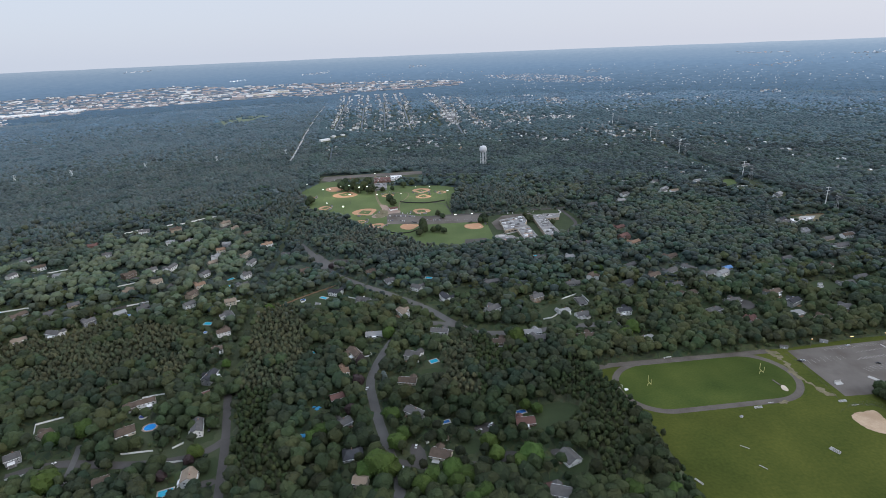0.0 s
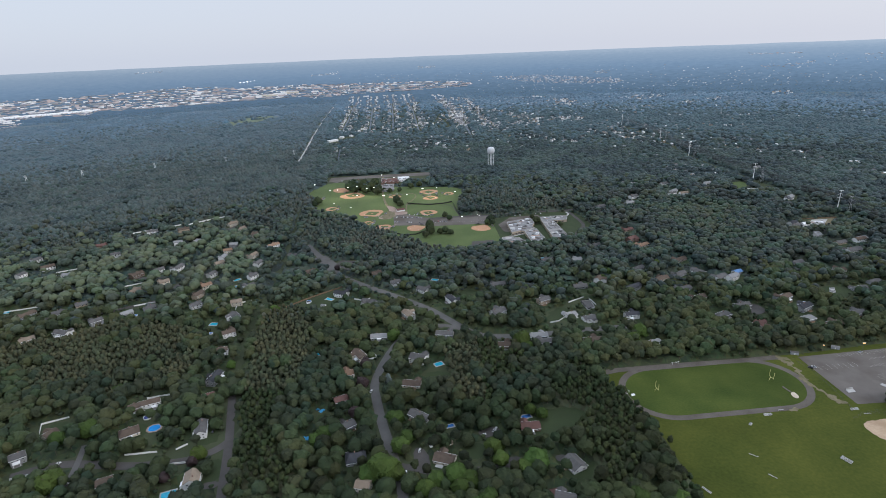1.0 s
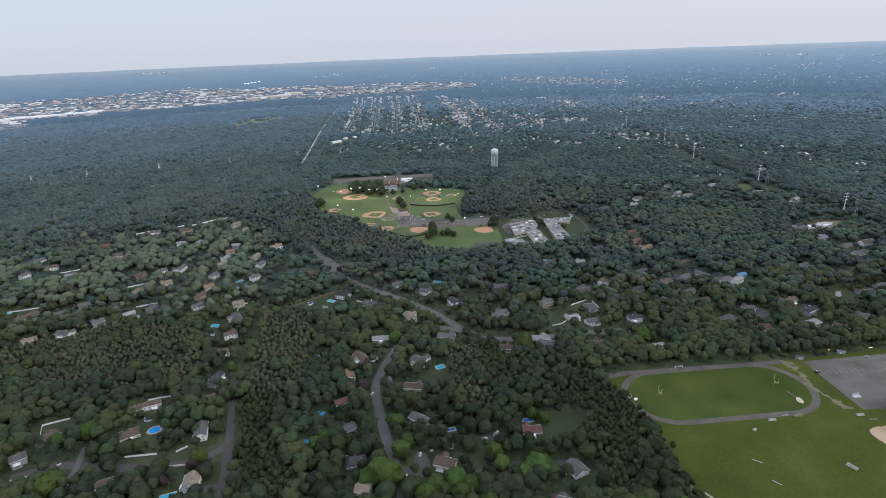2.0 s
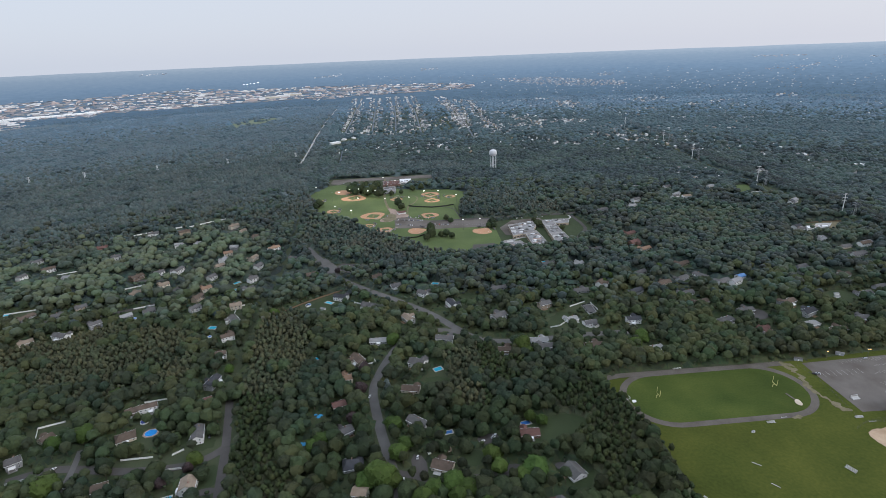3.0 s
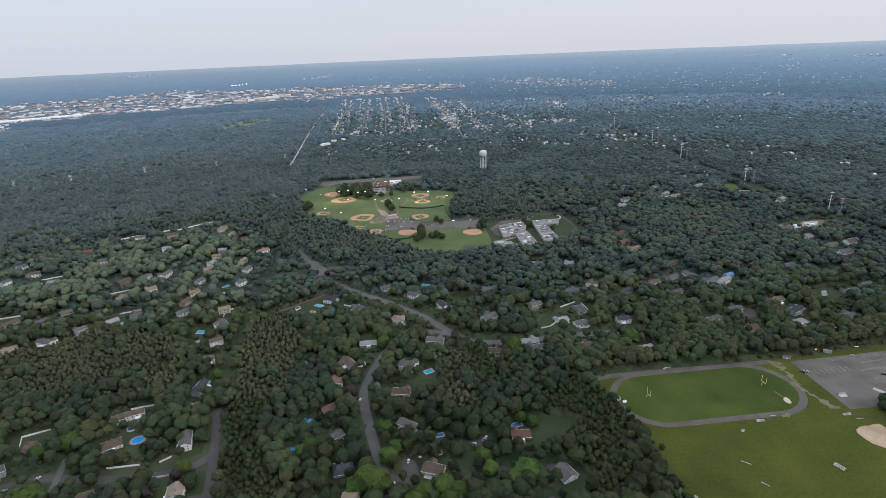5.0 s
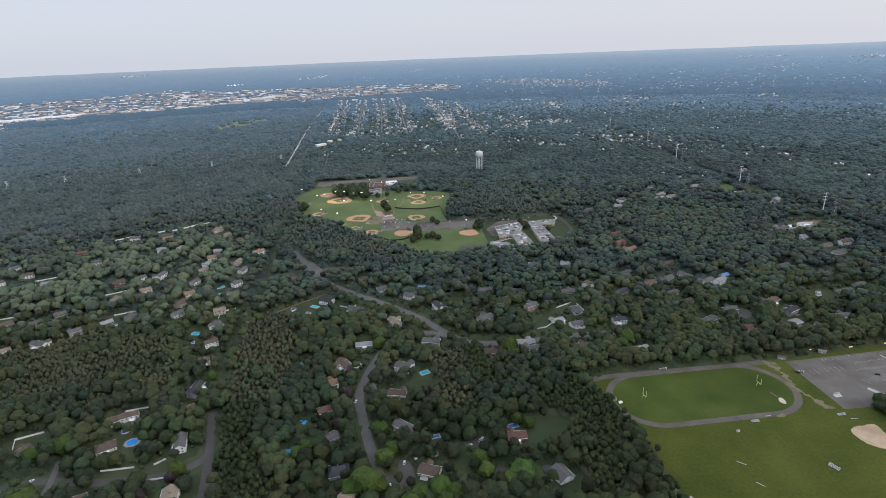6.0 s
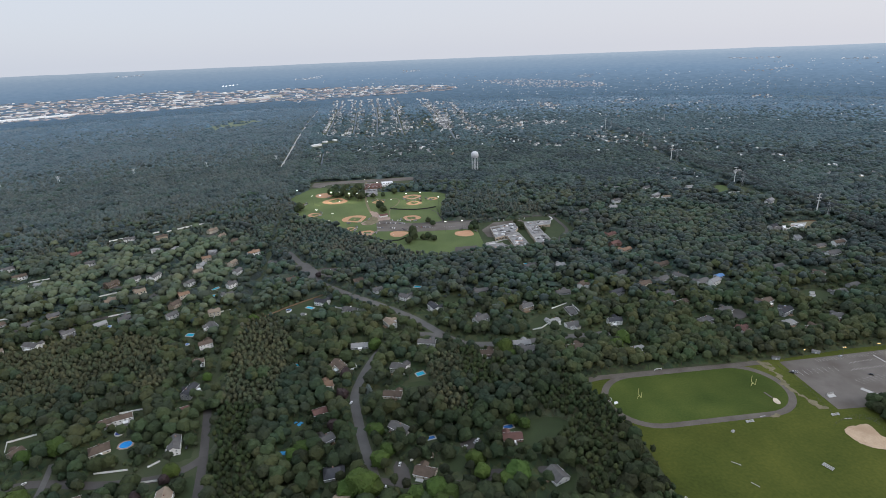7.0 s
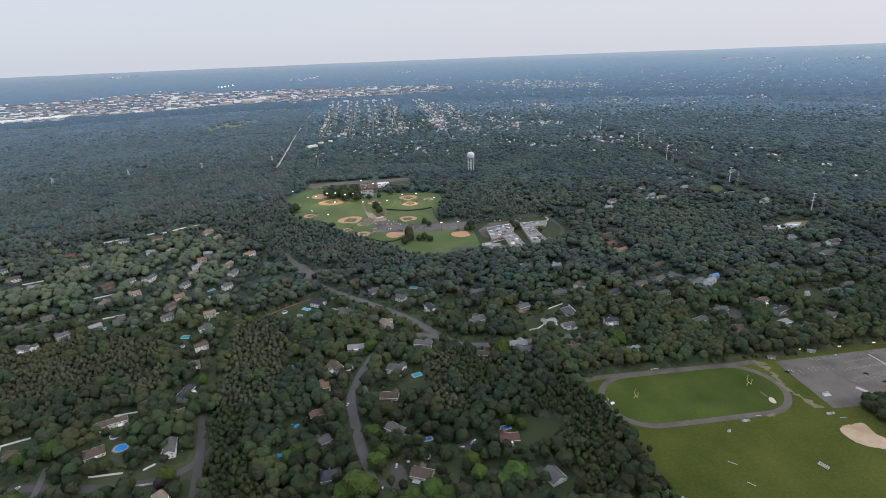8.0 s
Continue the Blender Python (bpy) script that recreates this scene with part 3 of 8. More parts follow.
def clay(x, y, radius, turn, ring=True):
    """The bare earth of a ball diamond, with its grass square and bases."""
    field = tagged(new("ball_diamond"), "orange clay ball diamond cut into grass", "ball field", "ball fields")
    field.matrix_basis = pose(x, y, 0.05, 0, 0, turn)
    rnd = random.Random(int(x * 7 + y))
    pts = [(-0.42, -0.82), (-0.16, -1.12), (0.16, -1.12), (0.42, -0.82)]
    pts += [(math.cos(a) * (1 + rnd.uniform(-0.03, 0.03)), 0.0 + math.sin(a) * 0.85) for a in (radians(d) for d in range(-15, 196, 15))]
    link("clay", *slab([(px * radius, py * radius) for px, py in smoothed(pts, 1, True)], 0, 0.06), "clay", field)
    if ring:
        s = radius * 0.62
        link("grass_square", *slab([(0, -s * 1.25), (s, -s * 0.2), (0, s * 0.75), (-s, -s * 0.2)], 0.06, 0.1), "park_turf", field)
        link("mound", *tube([(0, -s * 0.25, 0.1), (0, -s * 0.25, 0.25)], [radius * 0.09, radius * 0.05], 10), "clay", field)
    base, f = box(-0.4, -0.4, 0, 0.4, 0.4, 0.12)
    me = None
    for px, py in ((0, -0.78), (0.62, -0.12), (0, 0.5), (-0.62, -0.12)):
        ob = link("base", base, f, "white", field) if me is None else shared("base", me, field)
        me = ob.data
        ob.matrix_basis = pose(px * radius, py * radius, 0.06)
    # the backstop behind home plate, and two players' shelters
    stop = tagged(new("backstop"), "wire backstop behind a home plate", "backstop", "ball park backstops")
    stop.matrix_basis = pose(x, y, 0.05, 0, 0, turn) @ pose(0, -radius * 1.25, 0)
    spots = [(-5.5, 3.2), (-3, 0.4), (0, -0.6), (3, 0.4), (5.5, 3.2)]
    for px, py in spots:
        link("post", *tube([(px, py, -0.2), (px, py, 4.2)], [0.09, 0.09], 6), "steel", stop)
    for (ax, ay), (bx, by) in zip(spots, spots[1:]):
        for z in (0.1, 1.4, 2.8, 4.15):
            link("rail", *rod((ax, ay, z), (bx, by, z), 0.05), "steel", stop)
    for s in (-1, 1):
        hut = tagged(new("dugout"), "low players' shelter with a pale flat roof", "dugout", "ball park dugouts")
        hut.matrix_basis = pose(x, y, 0.05, 0, 0, turn) @ pose(s * radius * 0.82, -radius * 0.95, 0, 0, 0, s * 45)
        link("back_wall", *box(-3.5, -1.2, -0.1, 3.5, -1.0, 2.2), "wall_grey", hut)
        link("roof", *box(-3.7, -1.4, 2.2, 3.7, 1.4, 2.35), "roof_grey", hut)
        for px in (-3.4, 3.4):
            link("post", *box(px - 0.08, 1.0, -0.1, px + 0.08, 1.16, 2.2), "steel", hut)
        link("bench", *joined(box(-3.2, -0.8, 0.4, 3.2, -0.4, 0.48), box(-3.0, -0.75, 0, -2.9, -0.45, 0.4), box(2.9, -0.75, 0, 3.0, -0.45, 0.4)), "fence_wood", hut)
    return field


clay(65.9, 887.5, 18, 150, False)
clay(-50.8, 902.9, 17.5, 110, False)
clay(-141.3, 1010.4, 25, 28)
clay(-199.1, 1150.8, 28, 172, True)
clay(-231.8, 1208.6, 24, 120, False)
clay(-29.4, 1162.5, 21, 0)
clay(-24.7, 1106.5, 17, 180)
clay(16.1, 1138.5, 12, -60)
clay(-27.4, 999.0, 18, -25)
clay(-228.1, 1051.0, 14, 95)
clay(-102.8, 1128.8, 14, 180)
clay(-267.4, 1136.1, 7, 90, False)
clay(-141.1, 944.8, 11, 90)
clay(-109.0, 917.1, 15, 35)
plot("sandlot", ragged([(333.5, 346.0), (339.5, 347.5), (346.2, 347.6), (352.2, 349.2), (355.5, 348.5), (355.6, 343.9), (354.7, 337.7), (357.5, 329.4), (364.0, 319.1), (364.0, 314.1), (353.7, 315.1), (343.9, 320.4), (336.2, 323.6), (331.6, 329.2), (330.4, 336.0), (330.9, 341.4)], 1.2, 3.3), "sandy_clay", 0.08, "pale sandy clay of a school ball diamond", "ball field", 0, False)
for name, line in (("backstop", [(343.5, 355.8), (353.5, 355.6), (361.1, 354.1), (363.3, 351.0), (363.6, 346.6)]), ("backstop", [(362.9, 342.5), (363.4, 339.6), (363.7, 336.2), (363.9, 331.5)])):
    stop = tagged(new(name), "low wire backstop fence beside the sandy diamond", "backstop", "school field fences")
    stop.matrix_basis = pose(*line[0], 0.05)
    at = [(px - line[0][0], py - line[0][1]) for px, py in line]
    for px, py in at:
        link("post", *tube([(px, py, -0.2), (px, py, 2.2)], [0.06, 0.06], 6), "roof_grey", stop)
    for (ax, ay), (bx, by) in zip(at, at[1:]):
        for z in (0.15, 1.1, 2.15):
            link("rail", *rod((ax, ay, z), (bx, by, z), 0.03), "roof_grey", stop)
plot("plaza", ragged([(-117.9, 1062.3), (-99.4, 1049.7), (-91.9, 1025.5), (-72.3, 1012.0), (-67.4, 990.3), (-96.6, 989.5), (-98.5, 963.2), (-123.9, 966.4), (-123.6, 983.9), (-108.7, 997.4), (-105.0, 1019.0)], 3, 6.1), "plaza", 0.085, "pinkish trodden earth between ball diamonds", "earth", 0, False)
road("path_garden", [(-117.3, 906.6), (-110.4, 918.2), (-99.3, 906.9), (-92.4, 921.8), (-86.7, 927.4)], 3.2, "plaza", "pale winding path in the park", 0.09, 1)
plot("infield_yard", ragged([(-123.0, 974.0), (-114.1, 995.0), (-109.7, 1021.4), (-99.1, 1015.9), (-91.8, 991.8), (-96.7, 970.4), (-108.9, 961.3)], 6, 2.2), "dirt", 0.085, "bare trodden earth beside the ball park lot", "earth", 0, False)
CLEAR.append([(-278.6, 1251.0), (-286.4, 1348.6), (-24.0, 1370.7), (-26.3, 1270.1), (-107.4, 1249.6), (-241.3, 1239.1)])

for n, outline in enumerate(([(-184.8, 607.8), (-167.0, 625.5), (-143.4, 650.8), (-129.3, 628.7), (-138.5, 597.3), (-154.1, 583.6), (-169.6, 587.9)], [(-119.9, 604.9), (-95.8, 612.3), (-85.3, 601.7), (-91.9, 578.0), (-110.1, 585.6)], [(108.6, 538.0), (125.6, 567.3), (143.8, 573.0), (142.8, 551.4), (125.8, 533.9)], [(12.9, 628.6), (33.3, 637.0), (45.9, 608.7), (22.3, 594.9)],
                             [(-28.5, 446.5), (1.4, 444.3), (-2.3, 424.1), (-24.6, 420.4)], [(3.1, 340.6), (23.1, 343.3), (24.2, 324.6), (6.7, 320.9)], [(-197.2, 324.2), (-188.8, 339.3), (-176.8, 315.2), (-189.2, 310.4)], [(-220.9, 359.2), (-207.3, 370.8), (-193.6, 358.9), (-209.2, 349.3)], [(-348.0, 365.5), (-359.9, 384.6), (-343.4, 393.2), (-328.8, 376.9), (-334.2, 360.6)], [(-123.4, 381.5), (-110.0, 388.3), (-102.7, 375.8), (-115.4, 369.4)], [(-55.9, 427.9), (-48.1, 440.3), (-44.1, 427.1), (-49.8, 416.9)])):
    plot("garden_lawn", ragged(outline, 3, n + 0.5), "lawn", 0.058 + 0.004 * n, "open mown garden lawn between trees", "grass", 0, flat=True)
plot("drive", [(-34.6, 339.1), (-22.8, 335.9), (-19.0, 314.3), (-30.8, 312.7)], "asphalt", 0.02, "dark asphalt forecourt of a house", "driveway", 1)
plot("drive_round", [(33.5, 321.7), (45.5, 324.6), (54.1, 321.7), (53.5, 312.5), (41.2, 308.8), (33.3, 312.5)], "asphalt", 0.02, "dark asphalt turning place behind a house", "driveway", 1)
plot("drive_back", [(18.5, 355.6), (32.0, 360.2), (38.2, 357.1), (35.5, 349.1), (22.4, 346.0)], "asphalt", 0.02, "dark asphalt forecourt with parked cars", "driveway", 1)
plot("drive_red", [(61.3, 288.7), (74.4, 292.1), (79.5, 287.4), (68.2, 283.0)], "roof_red", 0.03, "red paved forecourt behind a house", "driveway", 1)
plot("drive_side", [(75.5, 322.9), (84.5, 324.7), (85.3, 318.8), (78.3, 315.7)], "asphalt", 0.02, "dark asphalt driveway beside a house", "driveway", 1)
plot("drive_south", [(-192.2, 309.5), (-179.4, 312.0), (-177.2, 305.5), (-190.3, 303.0)], "asphalt", 0.02, "dark asphalt driveway off a road", "driveway", 1)
plot("court_garden", [(355.3, 561.0), (369.0, 556.8), (368.3, 539.7), (355.1, 532.6), (348.1, 537.4)], "asphalt", 0.06, "grey paved court between houses", "court", 1)
plot("garden_lawn", ragged([(462.3, 591.4), (482.6, 601.4), (498.3, 590.1), (483.6, 564.8), (459.5, 562.3), (452.0, 576.1)], 2, 14.5), "lawn", 0.11, "open mown garden lawn between trees", "grass", 0)
SIGHT_GAPS += [(615, 839, 30, 9.0), (358, 530, 10, 8.0), (474, 562, 18, 8.0), (-38, 423, 12, 14.0), (170, 575, 12, 12.0), (-260, 376, 8, 13.0), (-78, 328, 8, 13.0), (90, 308, 9, 13.0)]
SPOTS += [(-79, 317, 6), (-83, 308, 5), (92, 300, 8), (100, 309, 8), (-215, 356, 6), (-291, 396, 6)]
plot("yard_works", [(606.9, 833.9), (630.3, 862.1), (683.7, 867.6), (668.2, 837.9), (636.2, 830.0)], "dirt", 0.06, "trodden yard of a works building", "yard", 1)
plot("slab_works", [(615.0, 838.9), (632.8, 858.5), (659.5, 858.0), (642.0, 838.3)], "concrete", 0.07, "white concrete slab in a works yard", "yard", 0)
plot("garden_lawn", [(575.6, 829.0), (589.7, 842.4), (608.7, 833.7), (606.3, 816.1), (579.0, 813.9)], "lawn", 0.06, "mown lawn before a works house", "grass", 1)
plot("garden_lawn", [(77.3, 377.5), (101.7, 382.3), (116.3, 372.2), (108.4, 361.4), (91.6, 351.4), (75.7, 335.7), (70.3, 343.1), (72.2, 361.5)], "lawn", 0.06, "mown back lawn beside a red-roofed house", "grass", 1)
plot("patio", [(-89.5, 479.7), (-81.3, 485.6), (-76.2, 476.5), (-82.5, 470.6)], "concrete", 0.08, "pale round forecourt by a lane", "driveway", 1)

# the running track: an oval ring round the football field
TRACK = (239.0, 401.5)
TRACK_TURN = 4.4


def oval(half, radius, n=20):
    return [(half + radius * math.cos(a), radius * math.sin(a)) for a in np.linspace(-math.pi / 2, math.pi / 2, n)] + \
           [(-half + radius * math.cos(a), radius * math.sin(a)) for a in np.linspace(math.pi / 2, 1.5 * math.pi, n)]


def running_track():
    o, i = oval(47, 40.0), oval(47, 33.8)
    n = len(o)
    v = [(x, y, 0.09) for x, y in o] + [(x, y, 0.09) for x, y in i] + [(x, y, -0.1) for x, y in o] + [(x, y, -0.1) for x, y in i]
    f = [(k, (k + 1) % n, n + (k + 1) % n, n + k) for k in range(n)] + [(2 * n + k, 2 * n + (k + 1) % n, (k + 1) % n, k) for k in range(n)]
    t = tagged(link("running_track", v, f, "track"), "grey cinder running track round a football field", "running track", kind="structure")
    t.matrix_basis = pose(*TRACK, 0, 0, 0, TRACK_TURN)
    g = tagged(link("football_field", *slab(oval(47, 33.7), -0.1, 0.07), "infield"), "dark green football field inside the track", "grass", kind="structure")
    g.matrix_basis = pose(*TRACK, 0, 0, 0, TRACK_TURN)


running_track()


# ---- houses ----
ROOF_WORDS = {"grey": "grey shingle roof", "dark": "dark slate roof", "brown": "brown shingle roof", "tan": "tan shingle roof", "red": "dull red roof", "pale": "pale grey roof", "blue": "bright blue sheeted roof", "orange": "orange-tan roof"}
PANE = {}


def window_mesh(key, w, h):
    """A framed window that faces -y, its pane set back in the frame; two meshes shared by all of that size."""
    if key not in PANE:
        fr = joined(box(-w / 2, -0.08, 0, w / 2, 0.02, 0.12), box(-w / 2, -0.08, h - 0.12, w / 2, 0.02, h), box(-w / 2, -0.08, 0.12, -w / 2 + 0.12, 0.02, h - 0.12), box(w / 2 - 0.12, -0.08, 0.12, w / 2, 0.02, h - 0.12))
        pa = box(-w / 2 + 0.12, -0.04, 0.12, w / 2 - 0.12, 0.02, h - 0.12)
        PANE[key] = []
        for nm, (v, f), mt in (("window_frame", fr, "white"), ("pane", pa, "glass")):
            me = bpy.data.meshes.new(nm)
            me.from_pydata(v, [], f)
            me.materials.append(M[mt])
            PANE[key].append(me)
    return PANE[key]


def gable(length, width, eave, rise, hip=0.0, over=0.5, thick=0.25):
    """Walls with gable ends, and the roof slab that lies on them; the ridge runs along x."""
    L, W = length / 2, width / 2
    wv = [(-L, -W, -0.3), (L, -W, -0.3), (L, W, -0.3), (-L, W, -0.3), (-L, -W, eave), (L, -W, eave), (L, W, eave), (-L, W, eave)]
    wf = [(0, 1, 5, 4), (2, 3, 7, 6)]
    if hip:
        wf += [(1, 2, 6, 5), (3, 0, 4, 7), (4, 5, 6, 7)]
    else:
        wv += [(-L, 0, eave + rise), (L, 0, eave + rise)]
        wf += [(1, 2, 6, 9, 5), (3, 0, 4, 8, 7)]
    a, b, drop = L + over, W + over, rise * over / W
    r = L - hip if hip else a
    low, top = eave - drop, eave + rise
    rv = []
    for dz in (thick, 0.0):
        rv += [(-a, -b, low + dz), (a, -b, low + dz), (a, b, low + dz), (-a, b, low + dz), (-r, 0, top + dz), (r, 0, top + dz)]
    rf = [(0, 1, 5, 4), (2, 3, 4, 5), (6, 10, 11, 7), (8, 11, 10, 9), (0, 6, 7, 1), (2, 8, 9, 3)]
    rf += [(1, 2, 5), (3, 0, 4), (7, 11, 8), (9, 10, 6), (1, 7, 8, 2), (3, 9, 6, 0)] if hip else [(1, 7, 11, 5), (5, 11, 8, 2), (3, 9, 10, 4), (4, 10, 6, 0)]
    return (wv, wf), (rv, rf)


YARDS = [0]


def yard(x, y, rnd):
    """A patch of mown lawn round a house."""
    a0 = rnd.uniform(0, 6.28)
    pts = [(x + math.cos(a0 + k * 0.785) * rnd.uniform(11, 19), y + math.sin(a0 + k * 0.785) * rnd.uniform(11, 19)) for k in range(8)]
    YARDS[0] += 1
    plot("lawn", pts, "lawn", 0.004 + 0.004 * (YARDS[0] % 12), "mown lawn round a house", "grass", 2, False, flat=True)


def house(x, y, turn, length=13.0, width=9.0, storeys=2, roof="grey", wall="white", wing=0, hip=0, detail=1, chimney=True):
    """A detached house: walls, roof, a wing across the ridge, chimney, door, garage door, and its windows."""
    rnd = random.Random(int(x * 13 + y * 7))
    eave = 2.7 * storeys + 0.3
    rise = width * 0.26
    home = tagged(new("house"), "%s house with a %s%s among trees" % ("two-storey " + wall if storeys > 1 else "low " + wall, "hipped " if hip else "", ROOF_WORDS[roof]), "house", "houses among the trees")
    home.matrix_basis = pose(x, y, 0, 0, 0, turn)
    SPOTS.append((x, y, max(length, width) * 0.5 + 3.0))
    SPOTS.append((x, y - 9, 6.5 if y > 520 else 3.5))
    SIGHT_GAPS.append((x, y, length * 0.5 + (0.5 if y < 520 else 2), 8.5 if y < 520 else 13.0 if x > 250 and y > 690 else 9.0))   # trees stay low towards the camera, so the house shows
    if detail:
        yard(x, y, rnd)
    wl_, rf_ = gable(length, width, eave, rise, 3.2 if hip else 0)
    link("wall", *wl_, "wall_" + wall, home)
    link("roof", *rf_, "roof_" + roof, home)
    if wing:
        # a lower wing that sticks out on the camera side or the far side
        side = 1 if wing > 0 else -1
        wx = length * 0.24 * (1 if rnd.random() < 0.5 else -1)
        (wv, wf), (rv, rfc) = gable(width * 0.5 + 5.5, width * 0.62, eave * (0.96 if abs(wing) == 1 else 0.62), rise * 0.7, 0)
        turn_ = pose(wx, side * (width * 0.25 + 2.2), -0.02, 0, 0, 90)
        for nm, vv, ff, mt in (("wing_wall", wv, wf, "wall_" + wall), ("wing_roof", rv, rfc, "roof_" + roof)):
            ob = link(nm, vv, ff, mt, home)
            ob.matrix_basis = turn_
    if detail == 1:
        # gutters along the eaves, a patio or a lean-to porch on posts towards the garden
        drop = rise * 0.5 / (width / 2)
        for s in (-1, 1):
            link("gutter", *box(-length / 2 - 0.5, s * (width / 2 + 0.6) - 0.12, eave - drop - 0.06, length / 2 + 0.5, s * (width / 2 + 0.6) + 0.12, eave - drop + 0.2), "vinyl", home)
        south = -1 if math.cos(radians(turn)) > 0 else 1
        px, pw = rnd.uniform(-0.2, 0.2) * length, rnd.uniform(3.5, 5.5)
        y0, y1 = sorted((south * width / 2, south * (width / 2 + 3.4)))
        link("patio", *box(px - pw * 0.8, y0, -0.2, px + pw * 0.8, y1, 0.32), rnd.choice(("concrete", "deck", "fence_wood")), home)
        if rnd.random() < 0.6:
            hz_ = 2.75 if storeys > 1 else 2.45
            v = [(px + sx * pw * 0.62, south * (width / 2 - 0.1 + (3.1 if o else 0)), hz_ + (0.0 if o else 0.75 if storeys > 1 else 0.2) + t) for t in (0, 0.18) for o in (0, 1) for sx in (-1, 1)]
            link("porch_roof", v, [(0, 1, 3, 2), (4, 6, 7, 5), (0, 4, 5, 1), (1, 5, 7, 3), (3, 7, 6, 2), (2, 6, 4, 0)], rnd.choice(("roof_" + roof, "vinyl")), home)
            for sx in (-1, 1):
                link("porch_post", *box(px + sx * pw * 0.56 - 0.1, south * (width / 2 + 2.75) - 0.1, 0.3, px + sx * pw * 0.56 + 0.1, south * (width / 2 + 2.75) + 0.1, hz_ + 0.06), "vinyl", home)
    if chimney and rnd.random() < 0.5:
        cx = rnd.uniform(-0.3, 0.3) * length
        ch = link("chimney", *joined(box(-0.42, -0.36, eave, 0.42, 0.36, eave + rise + 0.8), box(-0.5, -0.44, eave + rise + 0.8, 0.5, 0.44, eave + rise + 0.95)), "wall_brick", home)
        ch.matrix_basis = pose(cx, width * 0.12, 0)
    if detail:
        dv, df = box(-0.5, -0.07, 0, 0.5, 0.03, 2.1)
        for s in (-1, 1) if detail == 1 else ():
            d = link("door", dv, df, rnd.choice(["wall_brown", "white", "roof_red"]), home)
            d.matrix_basis = pose(rnd.uniform(-0.1, 0.1) * length, s * width / 2, 0.1, 0, 0, 0 if s < 0 else 180)
        spots = []
        south = -1 if math.cos(radians(turn)) > 0 else 1
        for level in range(storeys):
            z = 0.9 + 2.7 * level
            k = max(2, int(length / 3.4))
            if detail == 2:                  # windows of the farther houses: only the side towards the camera
                spots += [((j + 0.5) / k * length - length / 2, south * width / 2, z, 0 if south < 0 else 180) for j in range(k)]
                continue
            for s in (-1, 1):
                spots += [((j + 0.5) / k * length - length / 2, s * width / 2, z, 0 if s < 0 else 180) for j in range(k) if level or abs((j + 0.5) / k - 0.5) > 0.14]
                spots += [(s * length / 2, q * width * 0.24, z, 90 if s > 0 else -90) for q in (-1, 1)]
        frame_me, pane_me = window_mesh("house", 1.3, 1.4) if detail == 1 else window_mesh("wide", 1.7, 1.5)
        for px, py, z, a in spots:
            w = shared("window", frame_me, home, pose(px, py, z, 0, 0, a))
            shared("pane", pane_me, w)
    return home


house(88.8, 311.9, -64, 14.0, 12.5, 1, "grey", "white")
house(62.9, 356.1, 2, 15.4, 9, 1, "red", "brick", wing=2)
house(-78.2, 327.8, 12, 15.5, 12.5, 1, "dark", "grey", hip=1)
house(-8.8, 322.6, -20, 16.0, 10, 1, "brown", "cream", wing=2)
house(-100.8, 441.7, 7, 10.5, 9, 2, "orange", "cream", wing=1)
house(-33.2, 464.7, -25, 16.0, 11, 2, "grey", "white", wing=1)
house(-38.0, 423.5, -10, 16.9, 9, 1, "brown", "cream", wing=2)
house(-94.3, 474.8, -55, 19.0, 9, 2, "brown", "cream", wing=-1)
house(-102.4, 403.4, 25, 11.9, 9, 1, "red", "brown")
house(-90.3, 367.1, 37, 11.1, 9, 1, "grey", "grey", wing=1)
house(-29.8, 375.2, -39, 19.0, 9, 1, "grey", "grey")
house(-5.0, 511.2, -12, 19.0, 9, 2, "grey", "white", wing=1)
house(100.7, 486.0, 11, 16.9, 9, 2, "grey", "grey", wing=1)
house(57.9, 487.1, -5, 13.0, 9, 1, "brown", "brown", wing=1)
house(-68.4, 296.7, -12, 10.5, 9, 2, "tan", "cream")
house(151.8, 489.2, 6, 19.0, 9, 1, "brown", "white", wing=1)
house(214.2, 478.5, 15, 16.9, 9, 1, "pale", "grey", hip=1)
house(-198.2, 310.5, -77, 12.5, 11, 2, "tan", "white")
house(-215.2, 368.1, -72, 18.2, 9, 2, "grey", "white")
house(-277.6, 369.5, 32, 15.0, 11.5, 1, "brown", "cream", hip=1)
house(-277.4, 407.6, 24, 15.0, 8, 2, "brown", "white")
house(-291.3, 404.8, 30, 10.5, 9, 1, "brown", "tan")
house(-346.3, 371.2, 66, 10.5, 9, 1, "brown", "cream", wing=2)
house(-265.8, 312.8, 23, 10.5, 9, 1, "brown", "tan")
house(-351.9, 341.8, 36, 10.5, 9, 2, "grey", "grey")
house(-233.2, 444.3, 81, 18.0, 9, 2, "dark", "grey", wing=2)
house(-228.5, 416.6, 28, 10.5, 9, 1, "red", "brick")
house(-244.6, 495.8, 20, 10.5, 9, 2, "brown", "white", wing=2)
house(-251.7, 534.4, 29, 14.0, 9, 2, "brown", "white", wing=1)
house(-452.6, 549.9, -18, 19.0, 9, 2, "grey", "white", wing=1)
house(-488.4, 541.5, 45, 14.8, 9, 1, "tan", "cream", wing=2)
house(-259.4, 576.0, -52, 15.9, 9, 2, "grey", "white", wing=-1)
house(-271.1, 615.4, 16, 13.5, 9, 2, "tan", "cream", wing=2, detail=2)
house(-270.5, 664.7, 46, 13.5, 9, 2, "grey", "white", wing=1, detail=2)
house(-277.9, 701.2, 53, 13.5, 9, 2, "grey", "white", wing=1, detail=2)
